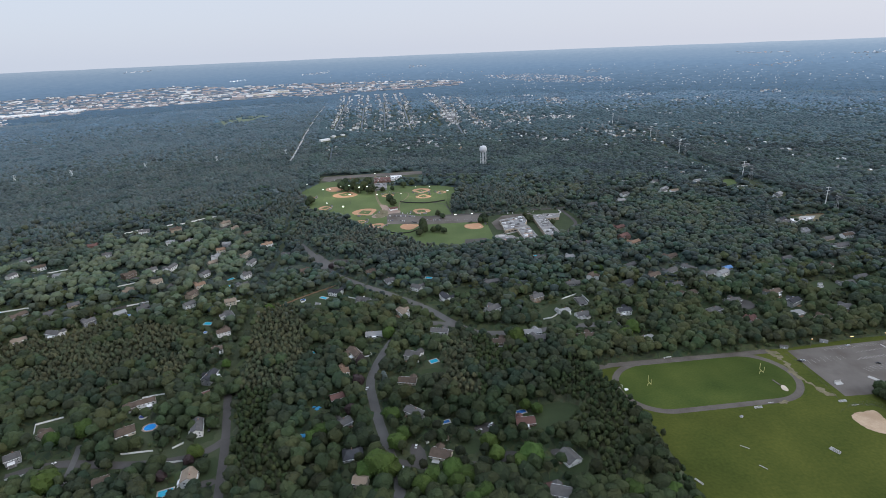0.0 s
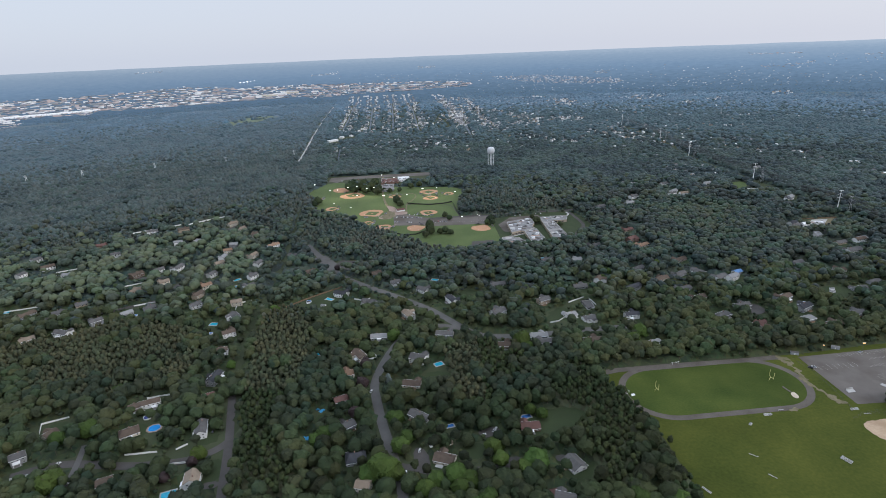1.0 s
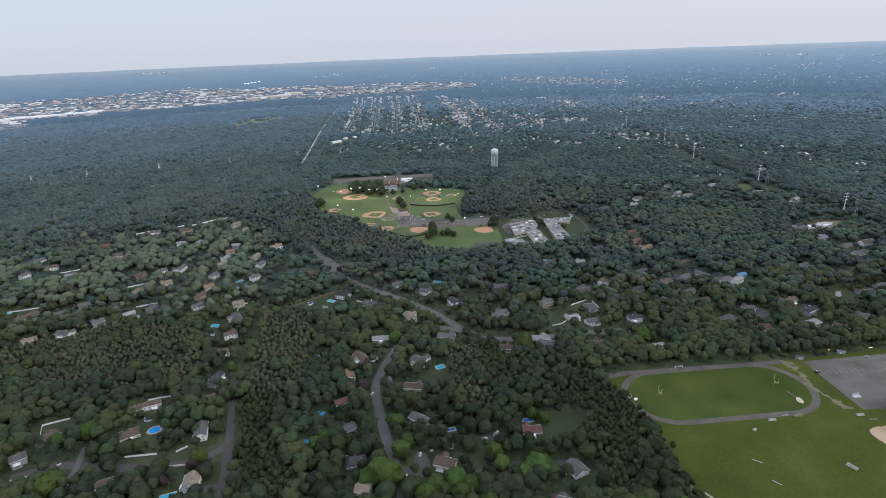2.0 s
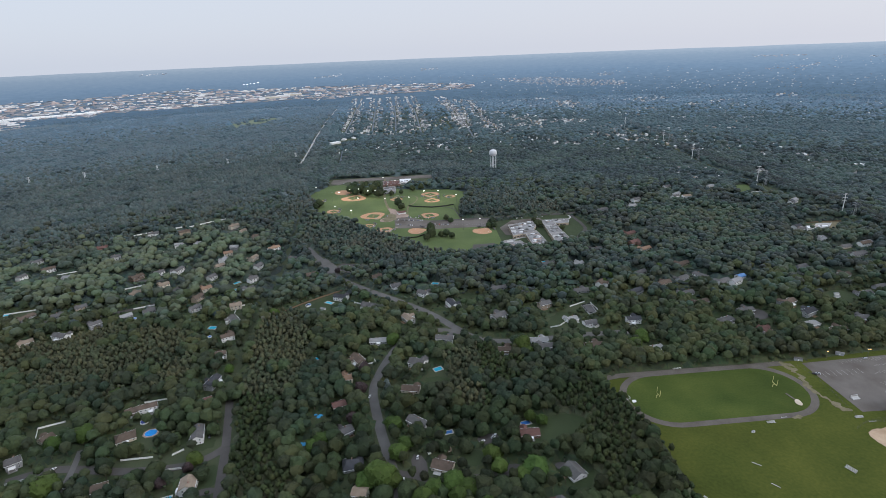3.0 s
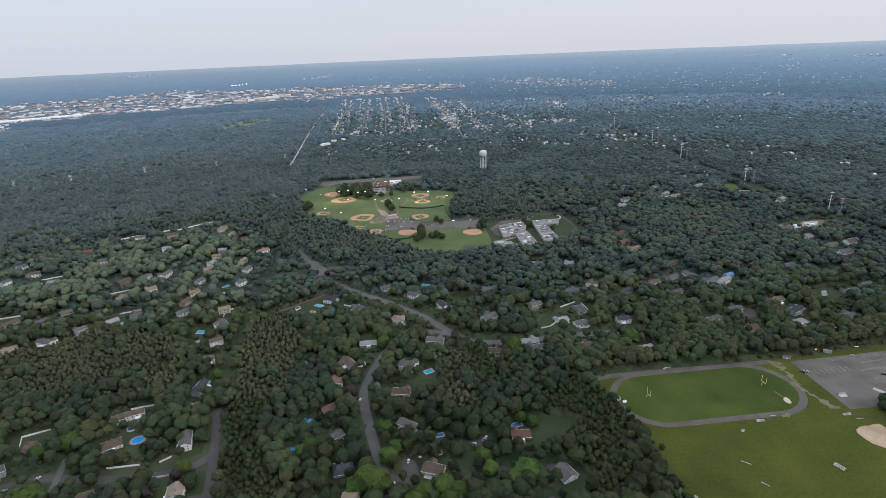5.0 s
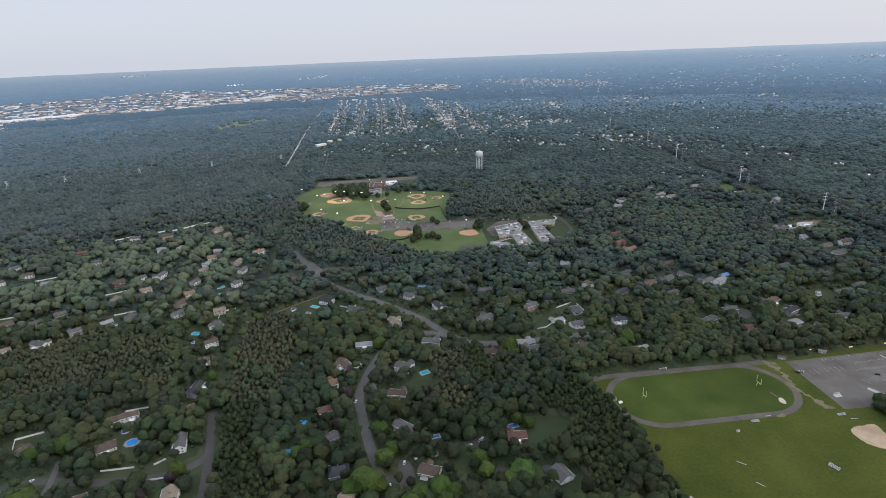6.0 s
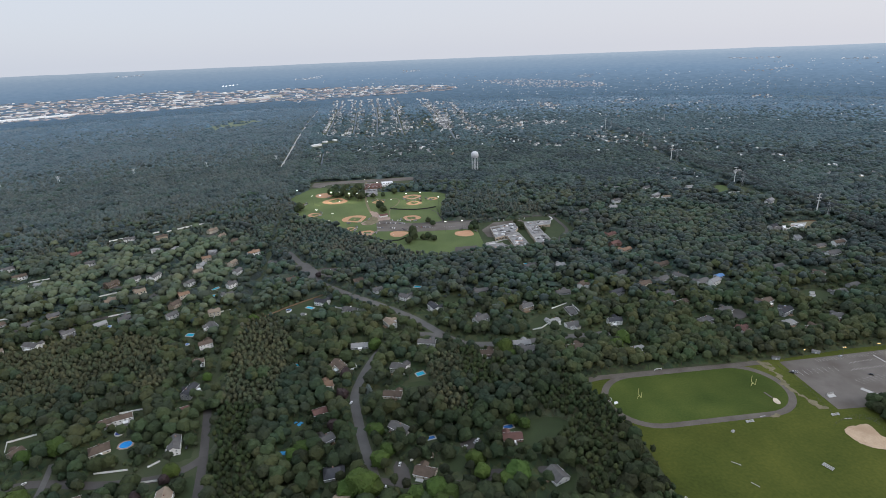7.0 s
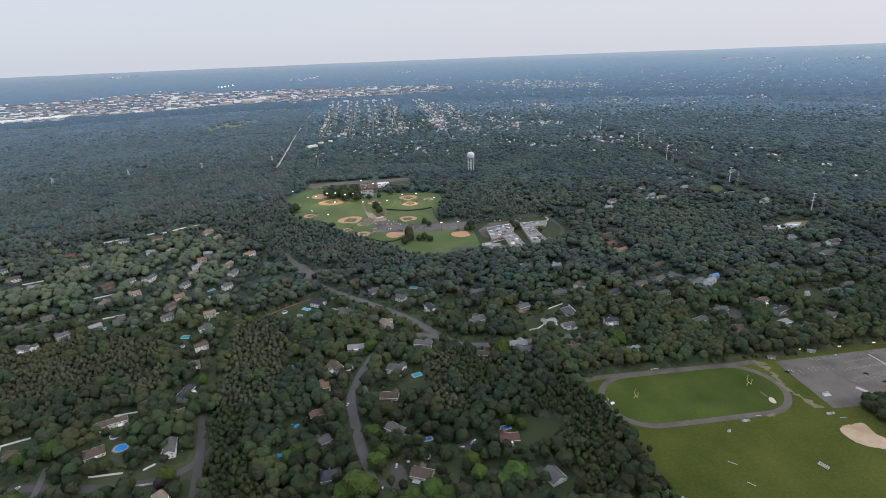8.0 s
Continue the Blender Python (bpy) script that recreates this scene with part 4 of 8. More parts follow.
house(-285.4, 750.5, 77, 15.9, 9, 2, "grey", "white", wing=2, detail=2)
house(-304.2, 787.1, 74, 15.0, 9, 2, "tan", "cream", wing=2, detail=2)
house(-346.6, 756.1, 49, 13.5, 9, 2, "tan", "cream", wing=0, detail=2)
house(-350.7, 782.6, 84, 14.5, 9, 2, "pale", "white", wing=2, detail=2)
house(-354.1, 813.2, 23, 13.5, 9, 2, "orange", "cream", wing=2, detail=2)
house(-341.9, 714.2, 67, 13.5, 9, 2, "grey", "white", wing=2, detail=2)
house(-333.1, 672.9, 44, 13.5, 9, 2, "orange", "cream", wing=1, detail=2)
house(-332.5, 644.0, 75, 15.8, 9, 2, "brown", "tan", wing=2, detail=2)
house(-322.6, 612.2, 50, 13.5, 9, 2, "grey", "white", wing=0, detail=2)
house(-400.4, 691.1, 46, 13.5, 9, 2, "tan", "cream", wing=1, detail=2)
house(-404.6, 745.8, 80, 19.0, 9, 2, "grey", "white", wing=1, detail=2)
house(-430.1, 738.5, 45, 13.5, 9, 2, "grey", "white", wing=2, detail=2)
house(-456.2, 724.2, 63, 17.8, 9, 2, "brown", "brown", wing=1, detail=2)
house(-566.1, 738.8, -1, 19.0, 9, 1, "pale", "white", wing=2, detail=2)
house(-618.5, 770.0, 43, 18.2, 9, 2, "brown", "white", wing=2, detail=2)
house(-639.8, 741.4, 78, 13.5, 9, 2, "grey", "white", wing=0, detail=2)
house(-660.8, 805.6, 66, 13.5, 9, 2, "grey", "white", wing=1, detail=2)
house(-589.8, 863.0, 15, 14.6, 9, 2, "red", "brick", wing=1, detail=0)
house(-457.5, 863.8, 18, 13.5, 9, 2, "pale", "white", wing=-1, detail=0)
house(-424.9, 865.6, 49, 13.8, 9, 2, "pale", "white", wing=1, detail=0)
house(-354.1, 841.3, 7, 13.5, 9, 2, "pale", "grey", wing=-1, detail=0)
house(-399.0, 962.2, 58, 19.0, 9, 2, "tan", "cream", wing=1, detail=0)
house(-370.6, 927.9, 73, 16.4, 9, 2, "tan", "cream", wing=-1, detail=0)
house(-335.7, 893.0, 53, 14.1, 9, 2, "brown", "cream", wing=1, detail=0)
house(-284.1, 828.8, 41, 19.0, 9, 2, "orange", "white", wing=1, detail=2)
house(-536.0, 608.1, 68, 19.0, 9, 1, "brown", "grey", wing=2, detail=2)
house(-429.1, 577.2, 49, 13.5, 9, 2, "grey", "grey", wing=1)
house(-404.9, 600.8, 46, 13.6, 9, 1, "pale", "grey", wing=0, detail=2)
house(-378.9, 607.9, 48, 13.5, 9, 2, "grey", "grey", wing=1, detail=2)
house(-481.8, 632.3, 45, 13.5, 9, 1, "grey", "tan", wing=2, detail=2)
house(-497.2, 609.9, 37, 13.7, 9, 1, "grey", "grey", wing=2, detail=2)
house(-430.2, 669.8, 53, 15.0, 9, 1, "tan", "cream", wing=1, detail=2)
house(-539.0, 815.5, 30, 13.5, 9, 2, "grey", "white", wing=2, detail=2)
house(-536.6, 933.4, 24, 18.6, 9, 2, "grey", "white", wing=-1, detail=0)
house(-481.4, 937.5, 35, 19.0, 9, 2, "brown", "tan", wing=1, detail=0)
house(-138.9, 628.5, -23, 17.3, 9, 2, "dark", "white", wing=1, detail=2)
house(-99.3, 606.3, -25, 19.0, 9, 1, "grey", "white", wing=-1, detail=2)
house(-47.6, 561.5, -58, 17.8, 9, 2, "tan", "white", wing=1)
house(-31.7, 631.0, -34, 14.5, 9, 2, "grey", "white", wing=1, detail=2)
house(5.0, 597.5, -65, 19.0, 9, 2, "dark", "white", wing=1)
house(59.2, 559.0, 35, 18.0, 11, 2, "grey", "white", wing=1)
house(68.3, 642.9, 16, 19.0, 9, 1, "grey", "grey", wing=2, detail=2)
house(118.2, 585.8, 26, 15.2, 9, 2, "grey", "tan", wing=1)
house(173.2, 625.2, 6, 18.1, 9, 1, "grey", "grey", wing=1, detail=2)
house(-241.2, 781.8, 15, 13.5, 9, 1, "grey", "white", wing=1, detail=2)
house(-197.3, 714.5, 27, 13.5, 9, 1, "brown", "tan", wing=-1, detail=2)
house(-99.8, 698.0, 27, 13.5, 9, 1, "brown", "tan", wing=-1, detail=2)
house(-70.4, 663.5, 24, 13.5, 9, 1, "grey", "white", wing=-1, detail=2)
house(-78.1, 515.8, 3, 18.6, 9, 1, "pale", "grey", wing=0)
house(97.2, 503.9, 3, 18.5, 9, 1, "pale", "grey", wing=2)
house(142.6, 548.1, 25, 13.5, 9, 1, "pale", "white", wing=2)
house(161.4, 538.2, 17, 14.7, 9, 1, "grey", "white", wing=-1)
house(210.6, 538.3, 5, 15.4, 9, 2, "dark", "white", wing=1)
house(343.8, 505.4, -60, 18.0, 9, 1, "red", "cream", wing=1)
house(398.4, 516.0, 18, 19.0, 9, 1, "pale", "grey", hip=1)
house(313.6, 532.9, 25, 19.0, 9, 1, "grey", "grey", hip=1)
house(300.8, 605.7, 21, 19.0, 9, 1, "grey", "white", wing=2, detail=2)
house(307.5, 578.8, 26, 17.8, 9, 1, "brown", "cream", wing=2)
house(343.4, 657.8, -58, 19.0, 9, 1, "grey", "white", wing=-1, detail=2)
house(392.5, 650.5, 24, 12.0, 8, 1, "blue", "white", detail=2)
house(359.4, 630.8, 33, 19.0, 9, 2, "grey", "white", wing=1, detail=2)
house(375.6, 630.9, 32, 18.0, 9, 2, "pale", "white", wing=0, detail=2)
house(315.4, 651.0, 34, 18.0, 9, 1, "grey", "grey", wing=2, detail=2)
house(285.6, 639.0, 26, 19.0, 9, 1, "brown", "cream", wing=2, detail=2)
house(239.6, 612.6, 29, 18.2, 9, 2, "dark", "grey", wing=0, detail=2)
house(267.5, 675.9, 33, 19.0, 9, 1, "grey", "grey", wing=-1, detail=2)
house(309.6, 841.2, 28, 19.0, 9, 1, "red", "tan", wing=1, detail=0)
house(298.9, 791.9, 33, 19.0, 9, 2, "red", "brick", wing=-1, detail=2)
house(307.9, 766.8, 32, 19.0, 9, 1, "orange", "cream", wing=1, detail=2)
house(337.5, 701.9, 30, 19.0, 9, 1, "brown", "tan", wing=1, detail=2)
house(585.6, 828.4, 20, 19.0, 9, 1, "grey", "white", wing=0, detail=2)
house(523.5, 642.2, 17, 19.0, 9, 1, "brown", "white", wing=1, detail=2)
house(509.6, 584.9, 20, 19.0, 9, 1, "grey", "grey", wing=2)
house(403.8, 565.6, 28, 19.0, 9, 2, "brown", "grey", wing=1)
house(411.4, 540.4, 28, 18.1, 9, 2, "dark", "grey", wing=1)
house(593.6, 710.6, 15, 19.0, 9, 1, "grey", "white", wing=2, detail=2)
house(630.6, 747.5, 15, 19.0, 9, 2, "brown", "white", wing=0, detail=2)
house(367.5, 1001.9, 28, 19.0, 9, 1, "pale", "grey", wing=1, detail=0)
house(476.8, 1058.8, 34, 19.0, 9, 1, "grey", "white", wing=0, detail=0)
house(233.7, 773.2, 22, 19.0, 9, 1, "grey", "grey", wing=1, detail=2)
house(190.6, 716.3, 23, 18.0, 9, 1, "pale", "white", wing=1, detail=2)
house(148.8, 721.0, 21, 19.0, 9, 1, "grey", "grey", wing=2, detail=2)
house(203.0, 641.5, 51, 13.5, 9, 2, "brown", "white", wing=-1, detail=2)
house(673.2, 986.8, 28, 19.0, 9, 1, "grey", "white", wing=1, detail=0)
house(488.9, 674.1, 22, 17.2, 9, 1, "grey", "grey", wing=0, detail=2)
house(346.8, 554.0, 15, 19.0, 9, 1, "grey", "grey", wing=1)
house(461.2, 525.1, 14, 16.2, 9, 1, "grey", "grey", wing=1)
house(419.9, 502.5, 14, 15.4, 9, 1, "brown", "tan", wing=1)
house(589.2, 842.4, 28, 16, 10, 1, "dark", "white", detail=0)
house(587.8, 778.7, 20, 13, 9, 1, "pale", "white", detail=2)
house(598.5, 714.5, 12, 20, 10, 1, "grey", "white", detail=2)
house(639.9, 756.2, 18, 18, 10, 1, "pale", "white", detail=2)
house(598.8, 743.5, 15, 17, 9, 1, "grey", "tan", detail=2)
house(676.2, 988.5, 40, 18, 10, 2, "pale", "grey", detail=0)
house(583.9, 1131.2, 20, 17, 9, 1, "pale", "white", detail=0)
house(493.0, 1142.1, 25, 17, 9, 1, "grey", "white", detail=0)
house(487.1, 1077.7, 35, 18, 10, 1, "pale", "white", detail=0)
house(499.3, 1056.9, 10, 17, 9, 1, "tan", "white", detail=0)
house(388.3, 1038.9, 30, 19, 10, 2, "grey", "white", detail=0)
house(306.1, 984.9, 25, 19, 10, 1, "grey", "grey", detail=0)
house(540.8, 602.3, 20, 17, 9, 1, "grey", "grey", detail=2)
house(767.4, 1262.1, 15, 17, 9, 1, "pale", "white", detail=0)
house(73.8, 276.6, -18, 14.0, 9.5, 2, "grey", "white", wing=2)


# ---- pools, fences, cars and poles ----
def pool(x, y, length, width, turn, colour="water", round_=False, eight=False):
    SPOTS.append((x, y, max(length, width) * 0.5 + 3.5))
    SPOTS.append((x, y - 9, 6.5))
    SIGHT_GAPS.append((x, y, length * 0.5, 10.0))
    if round_:
        p = tagged(new("swimming_pool"), "round above-ground pool with a pale rim", "pool", "garden pools")
        r = length / 2
        v, f = tube([(0, 0, 0), (0, 0, 1.25), (0, 0, 1.25), (0, 0, 1.0)], [r, r, r - 0.25, r - 0.25], 20, False)
        link("rim", v, f, "white", p)
        link("water", *tube([(0, 0, 0.2), (0, 0, 1.05)], [r - 0.25, r - 0.25], 20), colour, p)
    elif eight:
        p = tagged(new("swimming_pool"), "eight-sided bright blue pool with a brick terrace", "pool", "garden pools")
        a, b = length / 2, width / 2
        ring = [(a * sx * u, b * sy * w) for sx, sy, u, w in ((1, -1, 1, 0.45), (1, 1, 1, 0.45), (1, 1, 0.45, 1), (-1, 1, 0.45, 1), (-1, 1, 1, 0.45), (-1, -1, 1, 0.45), (-1, -1, 0.45, 1), (1, -1, 0.45, 1))]
        link("terrace", *slab([(x1 * 1.35, y1 * 1.35) for x1, y1 in ring], -0.2, 0.08), "plaza", p)
        link("water", *slab(ring, -0.1, 0.12), colour, p)
        for k in range(8):                   # the raised rim, piece by piece
            (x0, y0), (x1, y1) = ring[k], ring[(k + 1) % 8]
            link("rim_stone", *slab([(x0, y0), (x1, y1), (x1 * 1.07, y1 * 1.07), (x0 * 1.07, y0 * 1.07)], 0.08, 0.22), "concrete", p)
    else:
        p = tagged(new("swimming_pool"), "rectangular blue garden pool with a concrete edge", "pool", "garden pools")
        a, b, e = length / 2, width / 2, 1.0
        link("edge", *joined(box(-a - e, -b - e, -0.2, a + e, -b, 0.2), box(-a - e, b, -0.2, a + e, b + e, 0.2), box(-a - e, -b, -0.2, -a, b, 0.2), box(a, -b, -0.2, a + e, b, 0.2)), "concrete", p)
        link("water", *box(-a, -b, -0.2, a, b, 0.1), colour, p)
    p.matrix_basis = pose(x, y, 0.1, 0, 0, turn)
    return p


def tarp(x, y, size, seed):
    """A crumpled plastic sheet thrown over a heap: a ragged outline and folds."""
    rng = random.Random(seed)
    n = 9
    v, f = [], []
    for z0 in (0.0, 0.06):
        for j in range(n):
            for i in range(n):
                u, w = i / (n - 1) * 2 - 1, j / (n - 1) * 2 - 1
                edge = 1 + 0.3 * noise.noise((u * 1.6, w * 1.6, seed * 1.3))
                lift = 1.1 * max(0, 1 - u * u - w * w) + 0.45 * noise.noise((u * 2.6, w * 2.6, seed + 5.0))
                v.append((u * size * edge, w * size * edge * 0.7, 0.12 + z0 + max(0.0, lift)))
    gone = {(rng.randrange(n - 1), rng.choice((0, n - 2))) for _ in range(5)} | {(0, 0), (0, n - 2), (n - 2, 0), (n - 2, n - 2)}
    for j in range(n - 1):
        for i in range(n - 1):
            if (i, j) not in gone:
                a = j * n + i
                f += [(n * n + a, n * n + a + 1, n * n + a + n + 1, n * n + a + n), (a + n, a + n + 1, a + 1, a)]
    ob = tagged(link("tarpaulin", v, f, "tarp"), "crumpled bright blue tarpaulin over a garden heap", "tarpaulin", "garden tarpaulins")
    ob.matrix_basis = pose(x, y, 0, 0, 0, rng.uniform(0, 180))
    SPOTS.append((x, y, size + 3))
    SPOTS.append((x, y - 8, 4.5))
    SIGHT_GAPS.append((x, y, size, 9.0))


tarp(-123.4, 354.8, 3.4, 3)
tarp(-119.0, 352.0, 1.8, 4)
tarp(-117.5, 390.5, 2.8, 6)
tarp(-121.5, 392.5, 1.4, 7)

FENCE = {}


def fence(pts, mat="vinyl", tall=1.8, label="white vinyl garden fence"):
    """A fence of posts and panels along a line."""
    if mat not in FENCE:
        FENCE[mat] = []
        for nm, (v, f) in (("post", box(-0.09, -0.09, -0.3, 0.09, 0.09, 1.06)), ("panel", joined(box(0, -0.04, 0.03, 1, 0.04, 0.94), box(0, -0.07, 0.94, 1, 0.07, 1.0)))):
            me = bpy.data.meshes.new(nm)
            me.from_pydata(v, [], f)
            me.materials.append(M[mat])
            FENCE[mat].append(me)
    post, panel = FENCE[mat]
    line = tagged(new("fence"), label, "fence", "garden fences")
    x0, y0 = pts[0]
    line.matrix_basis = pose(x0, y0, 0)
    back = 4
    LINES.append(([(px, py - back) for px, py in pts], back + 1.5))
    for (ax, ay), (bx, by) in zip(pts, pts[1:]):
        SIGHT_GAPS.append(((ax + bx) / 2, (ay + by) / 2, abs(bx - ax) / 2, 9.0))
    for (ax, ay), (bx, by) in zip(pts, pts[1:]):
        d = math.hypot(bx - ax, by - ay)
        k = max(1, round(d / 3.0))
        turn = Matrix.Rotation(math.atan2(by - ay, bx - ax), 4, "Z")
        for j in range(k + 1):
            at = Matrix.Translation((ax - x0 + (bx - ax) * j / k, ay - y0 + (by - ay) * j / k, 0)) @ turn
            shared("post", post, line, at @ Matrix.Diagonal((1, 1, tall, 1)))
            if j < k:
                shared("panel", panel, line, at @ Matrix.Diagonal((d / k, 1, tall, 1)))
    return line


def car_model(colour):
    c = tagged(new("car"), "parked %s car on asphalt" % colour, "car", "parked cars")
    side = [(-2.2, 0.35), (2.2, 0.35), (2.25, 0.75), (1.2, 0.92), (-1.7, 0.98), (-2.25, 0.85)]
    v = [(x, s * 0.88, z) for s in (-1, 1) for x, z in side]
    f = [(0, 1, 2, 3, 4, 5), (11, 10, 9, 8, 7, 6)] + [(k, 6 + k, 6 + (k + 1) % 6, (k + 1) % 6) for k in range(6)]
    link("body", v, f, "car_" + colour, c)
    v = [(x, s * w, z) for s in (-1, 1) for x, w, z in ((-1.75, 0.8, 0.95), (1.05, 0.8, 0.92), (0.35, 0.66, 1.42), (-1.2, 0.66, 1.45))]
    link("cabin", v, [(0, 1, 2, 3), (7, 6, 5, 4), (1, 5, 6, 2), (0, 3, 7, 4), (3, 2, 6, 7)], "glass", c)
    link("cabin_roof", *box(-1.15, -0.66, 1.45, 0.3, 0.66, 1.49), "car_" + colour, c)
    wheel = None
    for x in (-1.35, 1.35):
        for y in (-0.82, 0.82):
            if wheel is None:
                wheel = link("wheel", *rod((0, -0.1, 0), (0, 0.1, 0), 0.33, 12), "rubber", c)
                w = wheel
            else:
                w = shared("wheel", wheel.data, c)
            w.matrix_basis = pose(x, y, 0.33)
    return c


CARS = {}


def car(x, y, turn, colour, z=0.16):
    m = pose(x, y, z, 0, 0, turn)
    if colour in CARS:
        return copy_thing(CARS[colour], m)
    CARS[colour] = car_model(colour)
    CARS[colour].matrix_basis = m


def lamp_post(x, y, tall, heads, glow, label, category="street lamp", group="lamp posts", r=0.16):
    """A pole with an arm and one or more lit heads."""
    p = tagged(new("lamp_post"), label, category, group)
    p.matrix_basis = pose(x, y, 0)
    link("pole", *tube([(0, 0, -0.2), (0, 0, tall)], [r, r * 0.6], 8), "roof_grey", p)
    link("arm", *box(-heads * 0.9, -0.08, tall - 0.15, heads * 0.9, 0.08, tall + 0.05), "steel", p)
    for k in range(heads):
        hx = (k - (heads - 1) / 2) * 1.9
        h = link("lamp_head", *joined(box(hx - 0.75, -0.4, tall - 0.1, hx + 0.75, 0.4, tall + 0.35)), "steel", p)
        link("lens", *box(hx - 0.7, -0.46, tall - 0.14, hx + 0.7, 0.3, tall + 0.3), glow, h, "lit lens")
    return p


pool(-260.0, 376.4, 9.5, 8.5, 10, "pool_blue", eight=True)
pool(-281.5, 564.7, 9, 6, -10)
pool(-152.9, 620.9, 10, 4.5, -30)
pool(-12.4, 458.2, 8, 5.5, 25)
pool(61.9, 371.2, 8, 4, 15, "blue")
pool(-3.6, 363.1, 6, 3.2, 15, "blue")
pool(-178.6, 615.2, 7, 7, 0, "blue", True)
pool(-299.9, 698.4, 9, 5, 40)
pool(-296.5, 673.2, 9, 5, 20)
pool(-391.7, 595.8, 5.5, 5.5, 0, "blue", True)
pool(-571.4, 620.8, 7, 5, 10)
pool(-16.0, 669.4, 9, 5, -15)
pool(147.0, 733.0, 8, 5, 10)
pool(391.1, 648.2, 8, 5, 20, "blue")
pool(-273.0, 391.0, 7, 7, 10, "navy", True)
pool(-212.2, 300.1, 10, 6, 20)
pool(-275.6, 541.6, 4.5, 4.5, 0, "blue", True)
pool(-138.0, 486.6, 9, 4, 5, "water")
pool(423.2, 556.2, 5, 5, 0, "blue", True)

fence([(-358.1, 374.4), (-365.1, 387.1), (-346.0, 395.7)])
fence([(-287.6, 419.3), (-268.7, 424.0)])
fence([(-267.6, 343.2), (-242.6, 345.5)])
fence([(-227.9, 347.2), (-221.0, 353.3)])
fence([(-229.1, 330.1), (-212.5, 332.1)])
fence([(-344.2, 321.0), (-331.9, 325.4)])
fence([(-574.5, 621.1), (-540.1, 632.3)])
fence([(-490.0, 978.0), (-460.5, 1005.9), (-436.7, 1022.4)], tall=2.6)
fence([(-575.0, 936.2), (-549.0, 954.3)], tall=2.4)
fence([(-527.0, 966.2), (-505.0, 979.3)], tall=2.4)
fence([(-485.4, 837.6), (-462.1, 848.3)])
fence([(-612.2, 730.3), (-585.2, 739.9)])
fence([(-595.4, 753.8), (-570.8, 766.7)])
fence([(-458.3, 687.3), (-432.5, 702.0)])
fence([(115.5, 533.4), (126.4, 536.5), (136.4, 546.4), (141.2, 547.4)])
fence([(-120.4, 617.8), (-104.8, 609.9), (-100.0, 617.6)])
fence([(148.9, 583.1), (170.1, 595.3)])
fence([(176.1, 591.5), (179.9, 572.7)])
fence([(-408.0, 623.5), (-384.8, 632.7)])
fence([(-267.8, 599.8), (-270.6, 615.7)])
fence([(-267.9, 620.2), (-255.0, 625.6)])
fence([(-204.6, 601.8), (-187.5, 619.2), (-169.1, 635.9), (-142.8, 656.1)], "fence_wood", 1.8, "brown wooden garden fence")

fence([(622.7, 1071.4), (671.8, 1072.7)])
fence([(619.6, 863.5), (679.8, 864.9)], "fence_wood", 1.8, "brown wooden yard fence")


def wire_fence(pts, tall, label, screen=False):
    """A wire fence: thin posts with three rails, and a dark windscreen where it has one."""
    w = tagged(new("wire_fence"), label, "fence", "wire fences")
    x0, y0 = pts[0]
    w.matrix_basis = pose(x0, y0, 0)
    for (ax, ay), (bx, by) in zip(pts, pts[1:]):
        k = max(1, round(math.hypot(bx - ax, by - ay) / 4))
        for j in range(k + 1):
            q = (ax - x0 + (bx - ax) * j / k, ay - y0 + (by - ay) * j / k)
            link("post", *tube([(*q, -0.2), (*q, tall)], [0.05, 0.05], 6), "roof_grey", w)
        for z in (0.1, tall * 0.5, tall - 0.05):
            link("rail", *rod((ax - x0, ay - y0, z), (bx - x0, by - y0, z), 0.025), "roof_grey", w)
        if screen:
            d, turn = math.hypot(bx - ax, by - ay), math.degrees(math.atan2(by - ay, bx - ax))
            link("windscreen", *box(0, -0.03, 0.15, d, 0.03, tall - 0.1), "metal_dark", w).matrix_basis = pose(ax - x0, ay - y0, 0, 0, 0, turn)


wire_fence([(326.6, 348.8), (340.6, 356.3), (356.0, 358.2), (368.2, 350.3)], 3.0, "wire fence behind a ball diamond")
wire_fence([(335.8, 443.1), (341.0, 419.6), (340.1, 388.4), (337.5, 371.2), (337.7, 363.7)], 1.4, "low wire fence along the parking lot")
wire_fence([(-73.4, 1069.8), (-55.4, 1060.5), (-24.2, 1051.5), (2.9, 1057.3), (20.7, 1066.9)], 2.4, "fence with a dark windscreen across the ball park", True)
wire_fence([(22.3, 1055.1), (27.1, 997.5), (32.9, 962.2)], 2.4, "fence with a dark windscreen beside the ball park woods", True)
wire_fence([(-91.1, 892.4), (-84.7, 876.2), (-67.7, 865.1), (-48.4, 866.6), (-35.8, 880.1)], 2.0, "dark curved outfield fence of a clay diamond", True)

